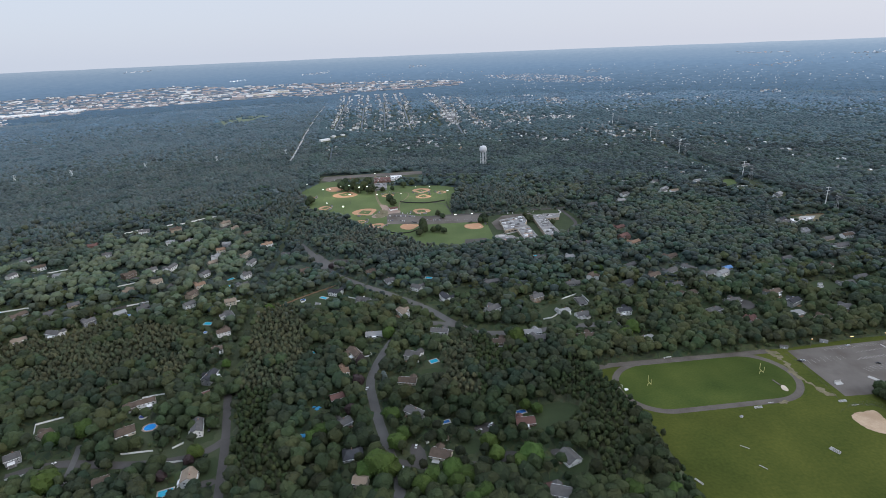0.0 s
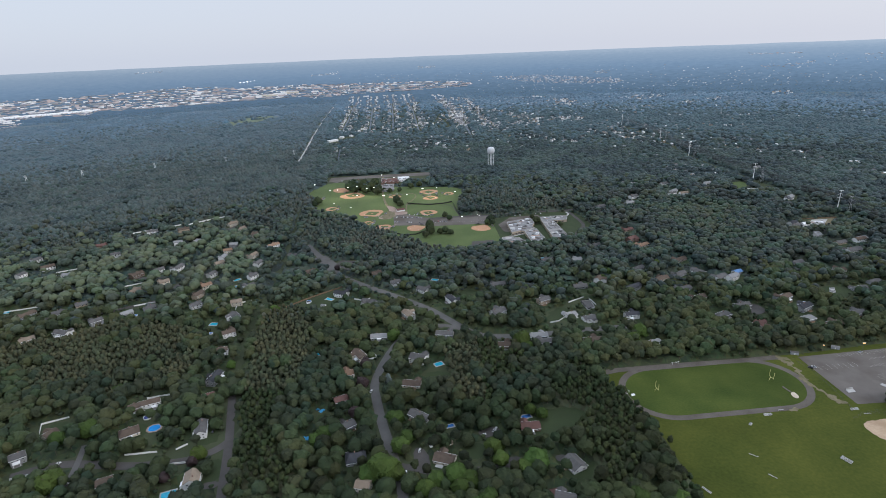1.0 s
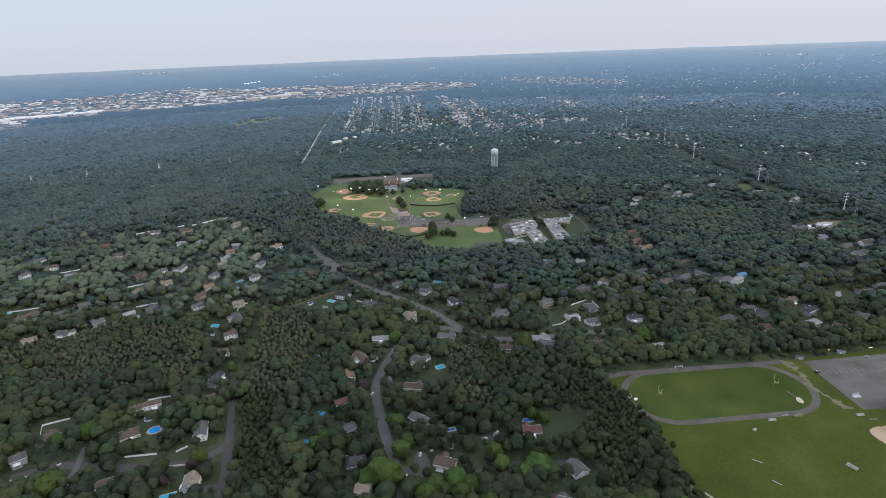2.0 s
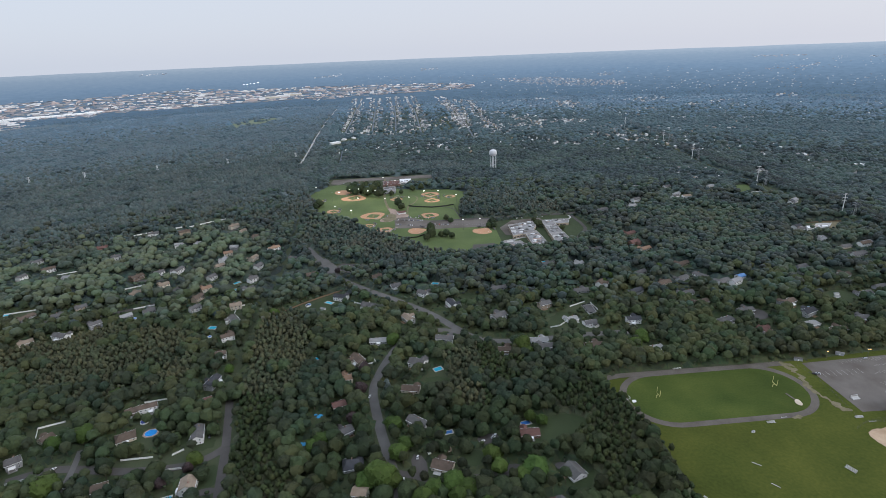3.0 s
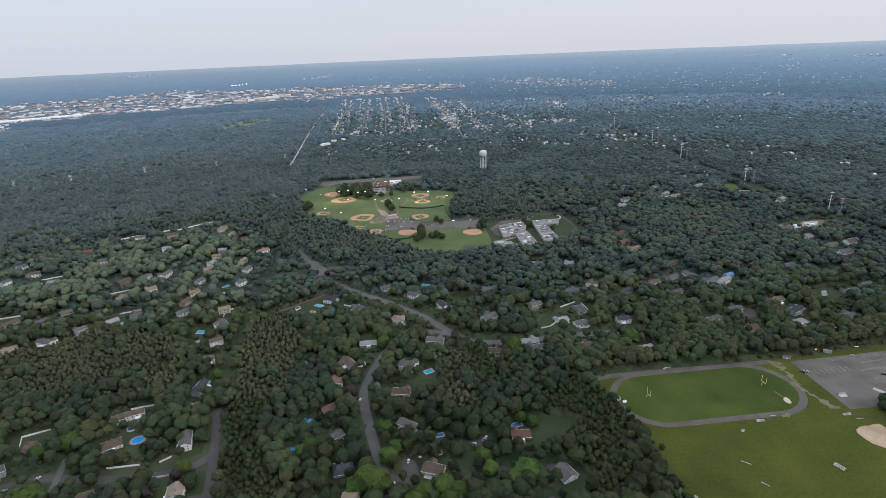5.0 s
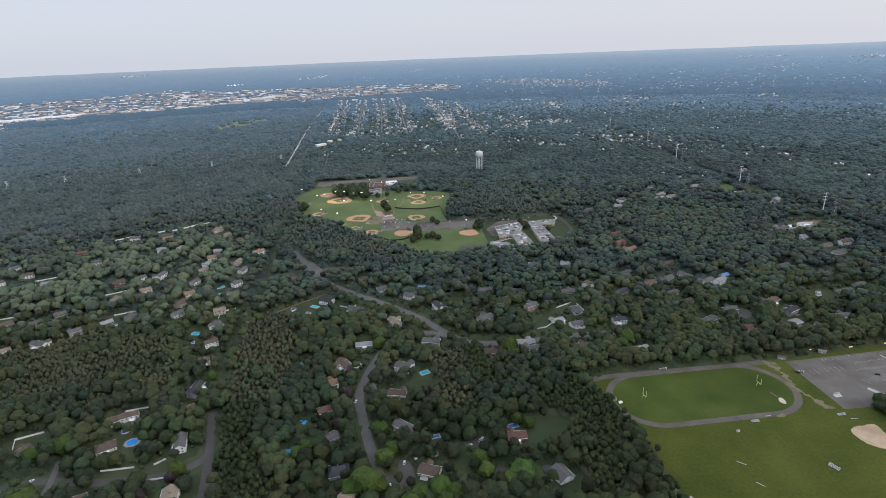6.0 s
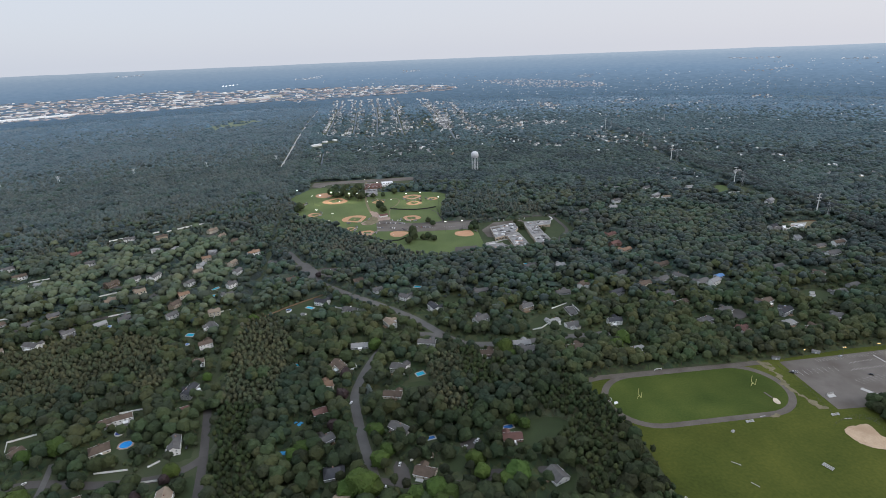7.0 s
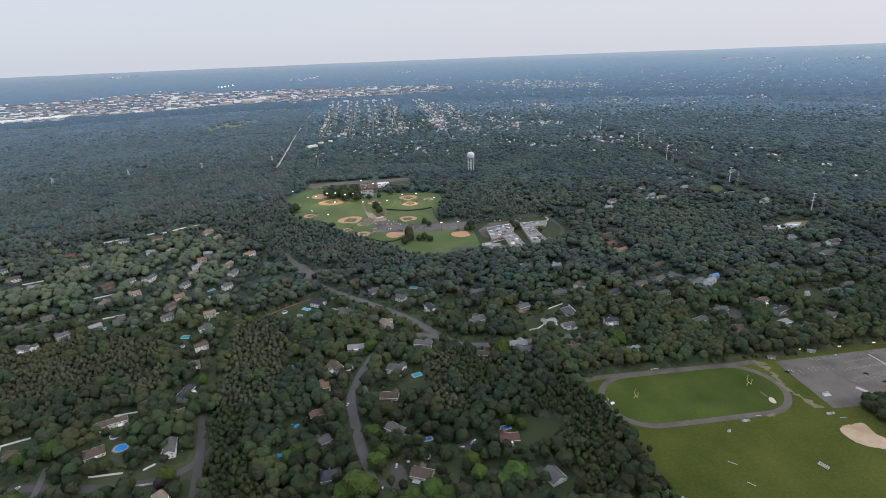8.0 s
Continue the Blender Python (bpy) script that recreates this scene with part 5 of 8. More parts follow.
for x, y, turn, colour in ((-316.9, 336.4, 65, "white"), (-205.9, 368.0, 100, "black"), (-39.1, 311.4, 80, "black"), (-28.6, 334.4, 80, "white"), (-38.3, 311.5, 95, "white"), (-294.0, 316.6, 60, "white"), (342.6, 425.0, 130, "black"), (346.2, 425.7, 130, "silver"), (407.2, 447.8, 10, "silver"),
                           (-157.7, 744.3, 20, "silver"), (-150.2, 734.6, 30, "white"), (-147.7, 745.5, 80, "white"), (-127.1, 732.1, 20, "white"), (-123.1, 740.5, 40, "silver"), (-139.3, 746.8, 60, "black"), (-3.7, 507.0, 70, "silver"), (23.7, 349.8, 30, "white"), (32.4, 354.7, 60, "silver"), (34.4, 356.6, 65, "white"), (22.3, 356.0, 40, "black"), (-76.0, 416.1, 75, "white")):
    car(x, y, turn, colour)
LOT = random.Random(4)
for ax, ay, bx, by, k in ((-91.6, 944.9, -41.8, 931.3, 13), (-90.5, 973.1, -39.4, 962.3, 12), (-23.2, 939.0, 8.1, 931.3, 8), (-71.9, 989.0, -27.8, 975.3, 9), (-251.4, 1298.6, -183.3, 1316.9, 7), (130.5, 952.8, 189.9, 958.9, 6)):
    for j in range(k):
        if LOT.random() < 0.72:
            u = (j + 0.5) / k
            car(ax + (bx - ax) * u, ay + (by - ay) * u, LOT.choice((85, 90, 272)), LOT.choice(("white", "silver", "black", "red", "navy", "silver", "white")))
for x, y in ((411.8, 414.9), (418.9, 401.2)):
    car(x, y, 150, "black")

for x, y, n in ((370.2, 449.7, 1), (411.4, 450.5, 2), (449.9, 454.0, 2)):
    lamp_post(x, y, 9, n, "lamp_warm", "tall parking lamp with glowing amber heads", group="parking lamps")
for x, y in ((-207.1, 1152.9), (-188.6, 1154.8), (-164.8, 1135.4), (-147.8, 1137.6), (-242.6, 1128.6), (-227.1, 1131.0), (-120.2, 1066.0), (-71.2, 1067.1), (-40.8, 1114.3),
             (-10.5, 1114.1), (27.0, 1074.0), (-142.6, 1265.3), (-213.8, 1016.2), (-177.5, 982.9), (-177.4, 1075.2), (33.1, 898.1), (63.2, 900.6), (-288.5, 1188.0), (-111.3, 1229.3)):
    lamp_post(x, y, 20, 2, "lamp_white", "tall ball park floodlight, lit white", "floodlight", "ball park floodlights", 0.15)


for n, (x, y) in enumerate(((-207.1, 1152.9), (-164.8, 1135.4), (-227.1, 1131.0), (-120.2, 1066.0), (-177.5, 982.9), (-40.8, 1114.3), (-10.5, 1114.1))):
    glow = new("floodlight_lamp", bpy.data.lights.new("floodlight_lamp", "POINT"))
    glow.data.energy, glow.data.color, glow.data.shadow_soft_size = 9000, (1.0, 0.86, 0.62), 1.0
    glow.matrix_basis = pose(x, y - 3.5, 18.6)


# ---- the football field and its gear ----
def goal_post(x, y, turn):
    g = tagged(new("goal_post"), "yellow steel football goal with two uprights on one post", "goal post", "football goals")
    g.matrix_basis = pose(x, y, 0.07, 0, 0, turn)
    link("support", *joined(rod((0, 1.6, -0.1), (0, 1.6, 2.2), 0.22, 8), rod((0, 1.6, 2.2), (0, 0, 3.05), 0.2, 8)), "goal_yellow", g)
    link("crossbar", *rod((-2.9, 0, 3.05), (2.9, 0, 3.05), 0.2, 8), "goal_yellow", g)
    for s in (-1, 1):
        link("upright", *rod((s * 2.9, 0, 3.05), (s * 2.9, 0, 9.1), 0.19, 8), "goal_yellow", g)


def soccer_goal(x, y, turn):
    g = tagged(new("soccer_goal"), "white tube soccer goal on grass", "soccer goal", "soccer goals")
    g.matrix_basis = pose(x, y, 0.08, 0, 0, turn)
    for s in (-3.6, 3.6):
        link("post", *rod((s, 0, -0.1), (s, 0, 2.44), 0.14), "white", g)
        link("stay", *rod((s, 0, 2.44), (s, 2.2, 0), 0.1), "white", g)
    link("crossbar", *rod((-3.6, 0, 2.44), (3.6, 0, 2.44), 0.14), "white", g)
    link("ground_bar", *rod((-3.6, 2.2, 0.05), (3.6, 2.2, 0.05), 0.1), "white", g)


def bleacher(x, y, turn, length, rows):
    b = tagged(new("bleacher"), "aluminium bleacher standing on the grass", "bleacher", "bleachers and benches")
    b.matrix_basis = pose(x, y, 0.05, 0, 0, turn)
    for k in range(rows):
        link("seat_plank", *box(-length / 2, k * 0.75, 0.35 + 0.3 * k, length / 2, k * 0.75 + 0.62, 0.42 + 0.3 * k), "concrete", b)
    for s in (-0.45, 0, 0.45):
        link("support_frame", *joined(box(s * length - 0.06, 0, 0, s * length + 0.06, rows * 0.75, 0.34), *[box(s * length - 0.06, k * 0.75 + 0.2, 0.34, s * length + 0.06, k * 0.75 + 0.35, 0.36 + 0.3 * k) for k in range(rows)]), "steel", b)


goal_post(185.1, 399.0, 94.4)
goal_post(294.8, 408.5, 94.4)
soccer_goal(157.8, 400.9, 120)
soccer_goal(220.1, 440.8, 8)
bleacher(263.6, 359.1, 5, 7, 3)
bleacher(338.4, 361.5, 5, 7, 3)
bleacher(288.8, 304.9, -62, 7.5, 4)
bleacher(225.7, 314.3, -38, 6.5, 1)
bleacher(227.5, 293.1, -50, 6, 1)
bleacher(174.3, 282.8, -60, 7, 2)
bleacher(277.8, 365.4, 5, 5, 1)
bleacher(344.9, 356.4, 0, 6, 1)
plot("sand_pit", [(301.4, 389.4), (304.8, 388.4), (304.1, 381.2), (300.8, 379.9), (298.5, 384.0)], "sand", 0.12, "pale sand of a long jump pit", "sand pit", 1, False)
road("jump_runway", [(299.1, 397.9), (300.1, 393.6), (301.4, 389.4)], 1.6, "track", "narrow long jump run-up", 0.11, 0, 0)
plot("landing_mat", [(160.6, 395.7), (163.8, 396.3), (164.0, 393.9), (160.5, 392.5)], "white", 0.5, "pale high jump mat", "mat", 0, False, "")


def storage_box(x, y, turn, sx, sy, sz, mat, roof, label, name="shed"):
    s = tagged(new(name), label, name.replace("_", " "), "sheds and small huts")
    s.matrix_basis = pose(x, y, 0.05, 0, 0, turn)
    SPOTS.append((x, y, max(sx, sy) * 0.5 + 1.0))
    (wv, wf), (rv, rf) = gable(sx, sy, sz, sy * 0.22, 0, 0.2, 0.12)
    link("wall", wv, wf, mat, s)
    link("roof", rv, rf, roof, s)
    link("door", *box(-0.5, -sy / 2 - 0.06, 0, 0.5, -sy / 2 + 0.02, 1.95), "white", s)
    return s


storage_box(242.7, 349.1, 20, 2.2, 1.6, 1.3, "wall_white", "roof_pale", "small pale equipment box on the playing field", "equipment_box")
storage_box(342.7, 449.6, -20, 7, 3, 2.6, "wall_grey", "roof_grey", "grey container hut at the parking edge")
storage_box(388.4, 456.6, -30, 7, 3, 2.6, "wall_grey", "roof_pale", "grey container at the parking edge")
storage_box(-156.8, 600.5, -15, 6, 4, 2.4, "wall_white", "roof_pale", "white garden shed near a pool")
storage_box(-178.6, 612.0, 30, 4, 3, 2.4, "wall_white", "roof_dark", "small garden shed by a fence")
storage_box(-4.1, 341.1, 15, 4, 3, 2.3, "wall_tan", "roof_tan", "tan garden shed behind a house")
storage_box(-19.3, 338.8, 15, 3, 2.6, 2.3, "wall_white", "roof_pale", "white shed beside a driveway")
storage_box(-287.5, 494.8, 10, 4, 3, 2.3, "wall_white", "roof_pale", "small white shed at the wood's edge")
storage_box(-268.6, 515.1, 10, 4, 3, 2.3, "wall_white", "roof_pale", "small white shed in a garden")
storage_box(472.9, 580.7, 0, 6, 3, 2.4, "wall_white", "roof_pale", "white trailer on a lawn", "trailer")
storage_box(477.6, 588.3, 0, 5, 3, 2.4, "wall_white", "roof_pale", "white trailer on a lawn", "trailer")
storage_box(591.3, 786.9, 0, 10, 5, 4, "wall_white", "roof_pale", "pale hut beside a works yard")


def stage(x, y, turn):
    s = tagged(new("ramp"), "pale concrete ramp platform on the parking lot", "ramp")
    s.matrix_basis = pose(x, y, 0.1, 0, 0, turn)
    link("deck", [(-3.6, -1.6, 0), (3.6, -1.6, 0), (3.6, 1.6, 0), (-3.6, 1.6, 0), (-3.6, -1.6, 0.3), (3.6, -1.6, 0.3), (3.3, 1.6, 1.2), (-3.3, 1.6, 1.2)], [(0, 1, 5, 4), (1, 2, 6, 5), (2, 3, 7, 6), (3, 0, 4, 7), (4, 5, 6, 7)], "concrete", s)
    link("back_wall", *box(-3.3, 1.6, 0, 3.3, 1.9, 2.6), "concrete", s)


stage(353.2, 387.1, 8)


def bays(ax, ay, bx, by, n, length, turn):
    """A row of painted parking bays: one stripe a bay."""
    v, f = box(-length / 2, -0.09, 0, length / 2, 0.09, 0.012)
    me = None
    row = tagged(new("bay_marking"), "white painted bay lines on the parking lot", "bay marking", "bay markings")
    row.matrix_basis = pose(ax, ay, 0.152)
    for k in range(n + 1):
        m = pose((bx - ax) * k / n, (by - ay) * k / n, 0, 0, 0, turn)
        if me is None:
            me = link("stripe", v, f, "paint", row)
            me.matrix_basis = m
        else:
            shared("stripe", me.data, row, m)


SLANT = -85.0
LEVEL = 28.4
SHALLOW = -65.0
bays(350.4, 424.3, 387.8, 428.1, 7, 8.0, SLANT)
bays(380.1, 443.2, 457.6, 450.6, 24, 4.8, SLANT)
bays(401.9, 424.7, 457.6, 430.6, 12, 9.0, LEVEL)
bays(408.5, 436.0, 437.1, 440.1, 6, 6.0, LEVEL)
bays(393.5, 405.7, 432.5, 414.6, 9, 8.0, SHALLOW)
bays(445.3, 422.9, 484.4, 428.7, 10, 8.0, SLANT)
road("crosswalk", [(440.5, 447.1), (441.8, 437.5), (443.7, 421.1)], 1.3, "paint", "worn white painted crossing on the lot", -0.02, 0, 0)
bays(-21.0, 931.9, 86.7, 927.3, 34, 5.0, 85)


# ---- school, ball park buildings, water tower ----
def flat_block(name, pts, tall, label, category, wall="wall_tan", roof="deck", units=6, seed=1):
    """A flat-roofed building: walls, a roof deck inside a parapet, a window band and rooftop units."""
    b = tagged(new(name), label, category)
    cx, cy = sum(p[0] for p in pts) / len(pts), sum(p[1] for p in pts) / len(pts)
    b.matrix_basis = pose(cx, cy, 0)
    if sum(a[0] * c[1] - c[0] * a[1] for a, c in zip(pts, pts[1:] + pts[:1])) < 0:
        pts = pts[::-1]
    CLEAR.append(pts)
    loc = [(x - cx, y - cy) for x, y in pts]
    n = len(loc)
    link("wall", [(x, y, -0.2) for x, y in loc] + [(x, y, tall) for x, y in loc], [(k, (k + 1) % n, n + (k + 1) % n, n + k) for k in range(n)], wall, b)
    link("roof", *slab(loc, tall - 0.6, tall - 0.5), roof, b)
    for (ax, ay), (bx, by) in zip(loc, loc[1:] + loc[:1]):
        d = math.hypot(bx - ax, by - ay)
        turn = math.degrees(math.atan2(by - ay, bx - ax))
        cop = link("parapet", *box(0, -0.12, tall - 0.6, d, 0.4, tall + 0.25), "concrete", b)
        cop.matrix_basis = pose(ax, ay, 0, 0, 0, turn)
        for k in range(int(d / 6)):
            w = link("window", *box(0.8, -0.05, 1.0, 5.0, 0.05, 2.8), "glass", b) if k == 0 else shared("window", w.data, b)
            w.matrix_basis = pose(ax + (bx - ax) * (k * 6 + 0.3) / d, ay + (by - ay) * (k * 6 + 0.3) / d, 0, 0, 0, turn)
    rnd, made = random.Random(seed), 0
    xs, ys = [p[0] for p in loc], [p[1] for p in loc]
    # patched roofing felt, sheet by sheet
    for _ in range(60):
        if made >= units * 0.8:
            break
        cx, cy, hx, hy = rnd.uniform(min(xs), max(xs)), rnd.uniform(min(ys), max(ys)), rnd.uniform(2.5, 7), rnd.uniform(2, 5)
        if within(np.array([(cx + a * hx, cy + c * hy) for a in (-1, 1) for c in (-1, 1)]), loc).all():
            link("roof_sheet", *box(cx - hx, cy - hy, tall - 0.52, cx + hx, cy + hy, tall - 0.49 + made * 0.004), rnd.choice(("roof_grey", "plaza", "concrete", "lot", "roof_pale")), b)
            made += 1
    made = 0
    for _ in range(200):
        if made >= units:
            break
        q = (rnd.uniform(min(xs), max(xs)), rnd.uniform(min(ys), max(ys)))
        if within(np.array([q]), loc)[0] and away(np.array([q]), loc + loc[:1], 3.5)[0]:
            sx, sy = rnd.uniform(1.2, 3.5), rnd.uniform(1.0, 2.4)
            u = link("roof_unit", *joined(box(-sx, -sy, tall - 0.5, sx, sy, tall + 0.7), box(-sx * 0.6, -sy * 0.6, tall + 0.7, sx * 0.6, sy * 0.6, tall + 1.0)), rnd.choice(("steel", "white", "roof_grey", "roof_pale")), b)
            u.matrix_basis = pose(q[0], q[1], 0, 0, 0, rnd.uniform(-8, 8) - 20)
            made += 1
    return b


def within(p, outline):
    x, y = p[:, 0], p[:, 1]
    inside = np.zeros(len(p), bool)
    for (x0, y0), (x1, y1) in zip(outline, outline[1:] + outline[:1]):
        cross = (y0 > y) != (y1 > y)
        inside ^= cross & (x < (x1 - x0) * (y - y0) / (y1 - y0 + 1e-12) + x0)
    return inside


def away(p, pts, far):
    ok = np.ones(len(p), bool)
    for a, b in zip(pts, pts[1:]):
        a, d = np.array(a), np.subtract(b, a)
        t = np.clip(((p - a) @ d) / (d @ d + 1e-9), 0, 1)
        ok &= np.linalg.norm(p - a - t[:, None] * d, axis=1) > far
    return ok


flat_block("school", [(113.0, 898.2), (132.6, 906.5), (157.9, 916.6), (160.9, 890.5), (152.4, 868.3), (157.0, 860.3), (136.5, 846.1), (130.7, 849.8), (114.4, 841.1)], 6, "flat-roofed school block with rooftop units", "school", units=22)
flat_block("school_classrooms", [(136.5, 844.5), (158.0, 859.0), (165.5, 790.1), (140.7, 781.8)], 5.5, "long flat-roofed classroom block with rooftop units", "school", units=20, seed=11)
flat_block("school_wing", [(174.9, 920.0), (195.0, 919.3), (199.5, 849.3), (176.6, 840.4)], 6, "flat-roofed school wing with a pale roof", "school", units=13, seed=2)
flat_block("school_hall", [(176.6, 839.5), (199.5, 847.8), (202.7, 812.6), (176.7, 801.2)], 7, "flat-roofed school hall beside the wing", "school", units=8, seed=3)
flat_block("school_corridor", [(196.0, 926.3), (227.4, 925.3), (221.1, 903.0), (198.8, 900.6), (196.0, 917.0)], 5, "long low school corridor with a pale roof", "school", units=3, seed=4)
flat_block("school_pavilion", [(91.8, 801.0), (96.2, 820.5), (105.1, 823.1), (111.1, 826.1), (114.8, 815.4), (122.8, 817.1), (126.9, 805.8), (134.1, 799.5), (131.2, 784.2), (123.2, 781.7), (116.7, 787.6), (108.3, 780.0), (100.4, 786.9), (95.7, 791.5)], 5, "low school building with a wavy outline", "school", units=7, seed=5)
road("path_school", [(114.7, 836.2), (130.3, 845.8), (142.0, 847.2), (143.3, 799.7)], 3, "concrete", "pale walk between school blocks", 0.1, 0)
road("path_school_end", [(233.7, 963.6), (236.6, 948.5), (229.0, 938.8)], 3, "concrete", "pale walk at the school entrance", 0.1, 0)
flat_block("works_hall", [(599.0, 834.8), (637.5, 838.8), (633.2, 827.1), (593.4, 820.4)], 5, "long low white-roofed works building", "works hall", "wall_white", "white", 3, 6)
flat_block("long_shed", [(404.2, 1164.5), (455.2, 1171.8), (450.0, 1150.9), (399.9, 1143.8)], 4, "long low pale building among trees", "long shed", "wall_tan", "deck", 2, 7)
flat_block("club_house", [(-108.2, 1306.4), (-80.0, 1307.5), (-75.8, 1275.8), (-102.9, 1268.7)], 5, "white flat-roofed hall behind the ball park", "hall", "wall_white", "white", 3, 8)
flat_block("red_hall", [(-147.6, 1290.5), (-107.8, 1294.3), (-104.0, 1257.8), (-142.2, 1248.3)], 5, "long red-roofed park building", "hall", "wall_brick", "roof_red", 3, 14)
flat_block("grey_hall", [(-140.1, 1225.6), (-112.8, 1231.1), (-107.9, 1181.9), (-134.2, 1176.7)], 5, "grey flat-roofed park building", "hall", "wall_grey", "deck", 3, 15)
flat_block("plaza_building", [(163.4, 584.1), (175.7, 586.1), (177.0, 566.0), (166.3, 561.1)], 1.2, "grey paved deck behind white fences", "deck", "wall_grey", "roof_grey", 0, 9)
for k, (x, y) in enumerate(((-137.7, 1258.9), (-128.5, 1263.1), (-118.8, 1261.4), (-109.5, 1265.6))):
    house(x, y, 88, 26, 12, 1, "red", "brick", detail=0, chimney=False)
house(-84.2, 1016.6, 25, 16, 9, 1, "red", "white", wing=2, detail=0, chimney=False)
house(-125.9, 1215.5, 5, 22, 11, 1, "grey", "grey", detail=0, chimney=False)


def water_tower(x, y, top):
    t = tagged(new("water_tower"), "white domed water tank on tall steel legs", "water tower")
    t.matrix_basis = pose(x, y, 0)
    SPOTS.append((x, y, 16))
    prof = [(0.5, -18), (4, -17.6), (7.6, -16.4), (9.2, -14), (9.6, -11), (9.6, -7), (9.2, -4.4), (7.6, -2.2), (5.2, -0.9), (2.5, -0.2), (0.3, 0)]
    v, f = tube([(0, 0, top + z) for r, z in prof], [r for r, z in prof], 32)
    link("tank", v, f, "tank", t, smooth=True)
    for k in range(6):
        a = k * math.pi / 3 + 0.2
        link("leg", *rod((8.0 * math.cos(a), 8.0 * math.sin(a), -0.3), (8.0 * math.cos(a), 8.0 * math.sin(a), top - 14), 0.6, 10), "tank", t)
        b = a + math.pi / 3
        for z in (14, 26):
            link("brace", *rod((8.0 * math.cos(a), 8.0 * math.sin(a), z), (8.0 * math.cos(b), 8.0 * math.sin(b), z), 0.2), "tank", t)
    link("riser", *tube([(0, 0, -0.2), (0, 0, top - 17)], [0.9, 0.9], 16), "tank", t)
    v, f = tube([(0, 0, top - 11.4), (0, 0, top - 11.4), (0, 0, top - 11.1), (0, 0, top - 11.1)], [9.6, 10.4, 10.4, 9.6], 32, False)
    link("walkway", v, f, "steel", t)


water_tower(134.4, 1390.4, 55)


# ---- power lines ----
def pylon(x, y, turn, tall=42.0):
    p = tagged(new("pylon"), "pale steel pole pylon with short cross-arms", "pylon", "power line poles")
    p.matrix_basis = pose(x, y, 0, 0, 0, turn)
    SPOTS.append((x, y, 6))
    link("mast", *tube([(0, 0, -0.3), (0, 0, tall)], [1.0, 0.5], 12), "white", p)
    for z in (tall - 1.5, tall - 7.5, tall - 13.5):
        link("cross_arm", *joined(rod((-4.6, 0, z + 0.5), (4.6, 0, z + 0.5), 0.28), rod((-4.6, 0, z + 0.5), (0, 0, z + 1.4), 0.12), rod((4.6, 0, z + 0.5), (0, 0, z + 1.4), 0.12)), "white", p)
        for s in (-4.4, 4.4):
            link("insulator", *tube([(s, 0, z - 1.3), (s, 0, z + 0.3)], [0.22, 0.22], 6), "concrete", p)


def lattice_tower(x, y, turn, tall=34.0, mat="steel"):
    p = tagged(new("lattice_tower"), "thin grey lattice power mast above the trees", "pylon", "lattice masts")
    p.matrix_basis = pose(x, y, 0, 0, 0, turn)
    legs = [[(sx * w, sy * w, z) for w, z in ((3.2, -0.3), (1.0, tall * 0.75), (0.5, tall))] for sx, sy in ((1, 1), (-1, 1), (-1, -1), (1, -1))]
    for leg in legs:
        link("leg", *joined(rod(leg[0], leg[1], 0.2), rod(leg[1], leg[2], 0.16)), mat, p)
    for k in range(4):
        a, b = legs[k], legs[(k + 1) % 4]
        pieces = []
        for j in range(5):
            u, w = j / 5, (j + 1) / 5
            pieces.append(rod([a[0][i] + (a[1][i] - a[0][i]) * u for i in range(3)], [b[0][i] + (b[1][i] - b[0][i]) * w for i in range(3)], 0.09, 4))
        link("bracing", *joined(*pieces), mat, p)
    for z in (tall * 0.76, tall * 0.87, tall * 0.98):
        link("cross_arm", *rod((-5, 0, z), (5, 0, z), 0.16), mat, p)


def wire(a, b, sag, r=0.26):
    pts = [tuple(a[i] + (b[i] - a[i]) * u - (sag * 4 * u * (1 - u) if i == 2 else 0) for i in range(3)) for u in np.linspace(0, 1, 9)]
    return joined(*[rod(p, q, r, 4) for p, q in zip(pts, pts[1:])])


MASTS = [(713, 417), (705.2, 653.2), (696.8, 889.2), (681.9, 1127.6), (670.7, 1416.1), (698.6, 1681.9), (702.1, 2055.8)]
LATTICE = [(695.5, 632.9), (707.4, 875.8), (696.8, 1121.6), (682.6, 1407.1), (713.2, 1672.3), (720.8, 2045.7)]
LINE_TURN = math.degrees(math.atan2(MASTS[3][1] - MASTS[2][1], MASTS[3][0] - MASTS[2][0])) + 90
for x, y in MASTS:
    pylon(x, y, LINE_TURN)
for x, y in LATTICE:
    lattice_tower(x, y, LINE_TURN)
LINES.append((MASTS, 5))
LINES.append((LATTICE, 5))
for row, tall, steps in ((MASTS, 42, (-1.5, -7.5, -13.5)), (LATTICE, 34, (-0.7, -4.4, -8.2))):
    for a, b in zip(row, row[1:]):
        ux, uy = math.cos(radians(LINE_TURN)) * 4.4, math.sin(radians(LINE_TURN)) * 4.4
        span = [wire((a[0] + s * ux, a[1] + s * uy, tall + dz - 1), (b[0] + s * ux, b[1] + s * uy, tall + dz - 1), 7) for s in (-1, 1) for dz in steps]
        tagged(link("power_line", *joined(*span), "metal_dark"), "dark sagging power line wires between masts", "power line", "power lines")
for x, y in ((-1119.6, 1424.9), (-992.0, 1464.2), (-823.5, 1530.5), (-638.4, 1584.3), (-452.5, 1654.4)):
    lattice_tower(x, y, 20, 24, "white")
for x, y in ((1280.5, 2152.9), (1495.4, 2224.5), (978.6, 2165.7), (1146.6, 2185.5), (1712.2, 2334.2), (1864.5, 2375.0)):
    lattice_tower(x, y, 60, 34)


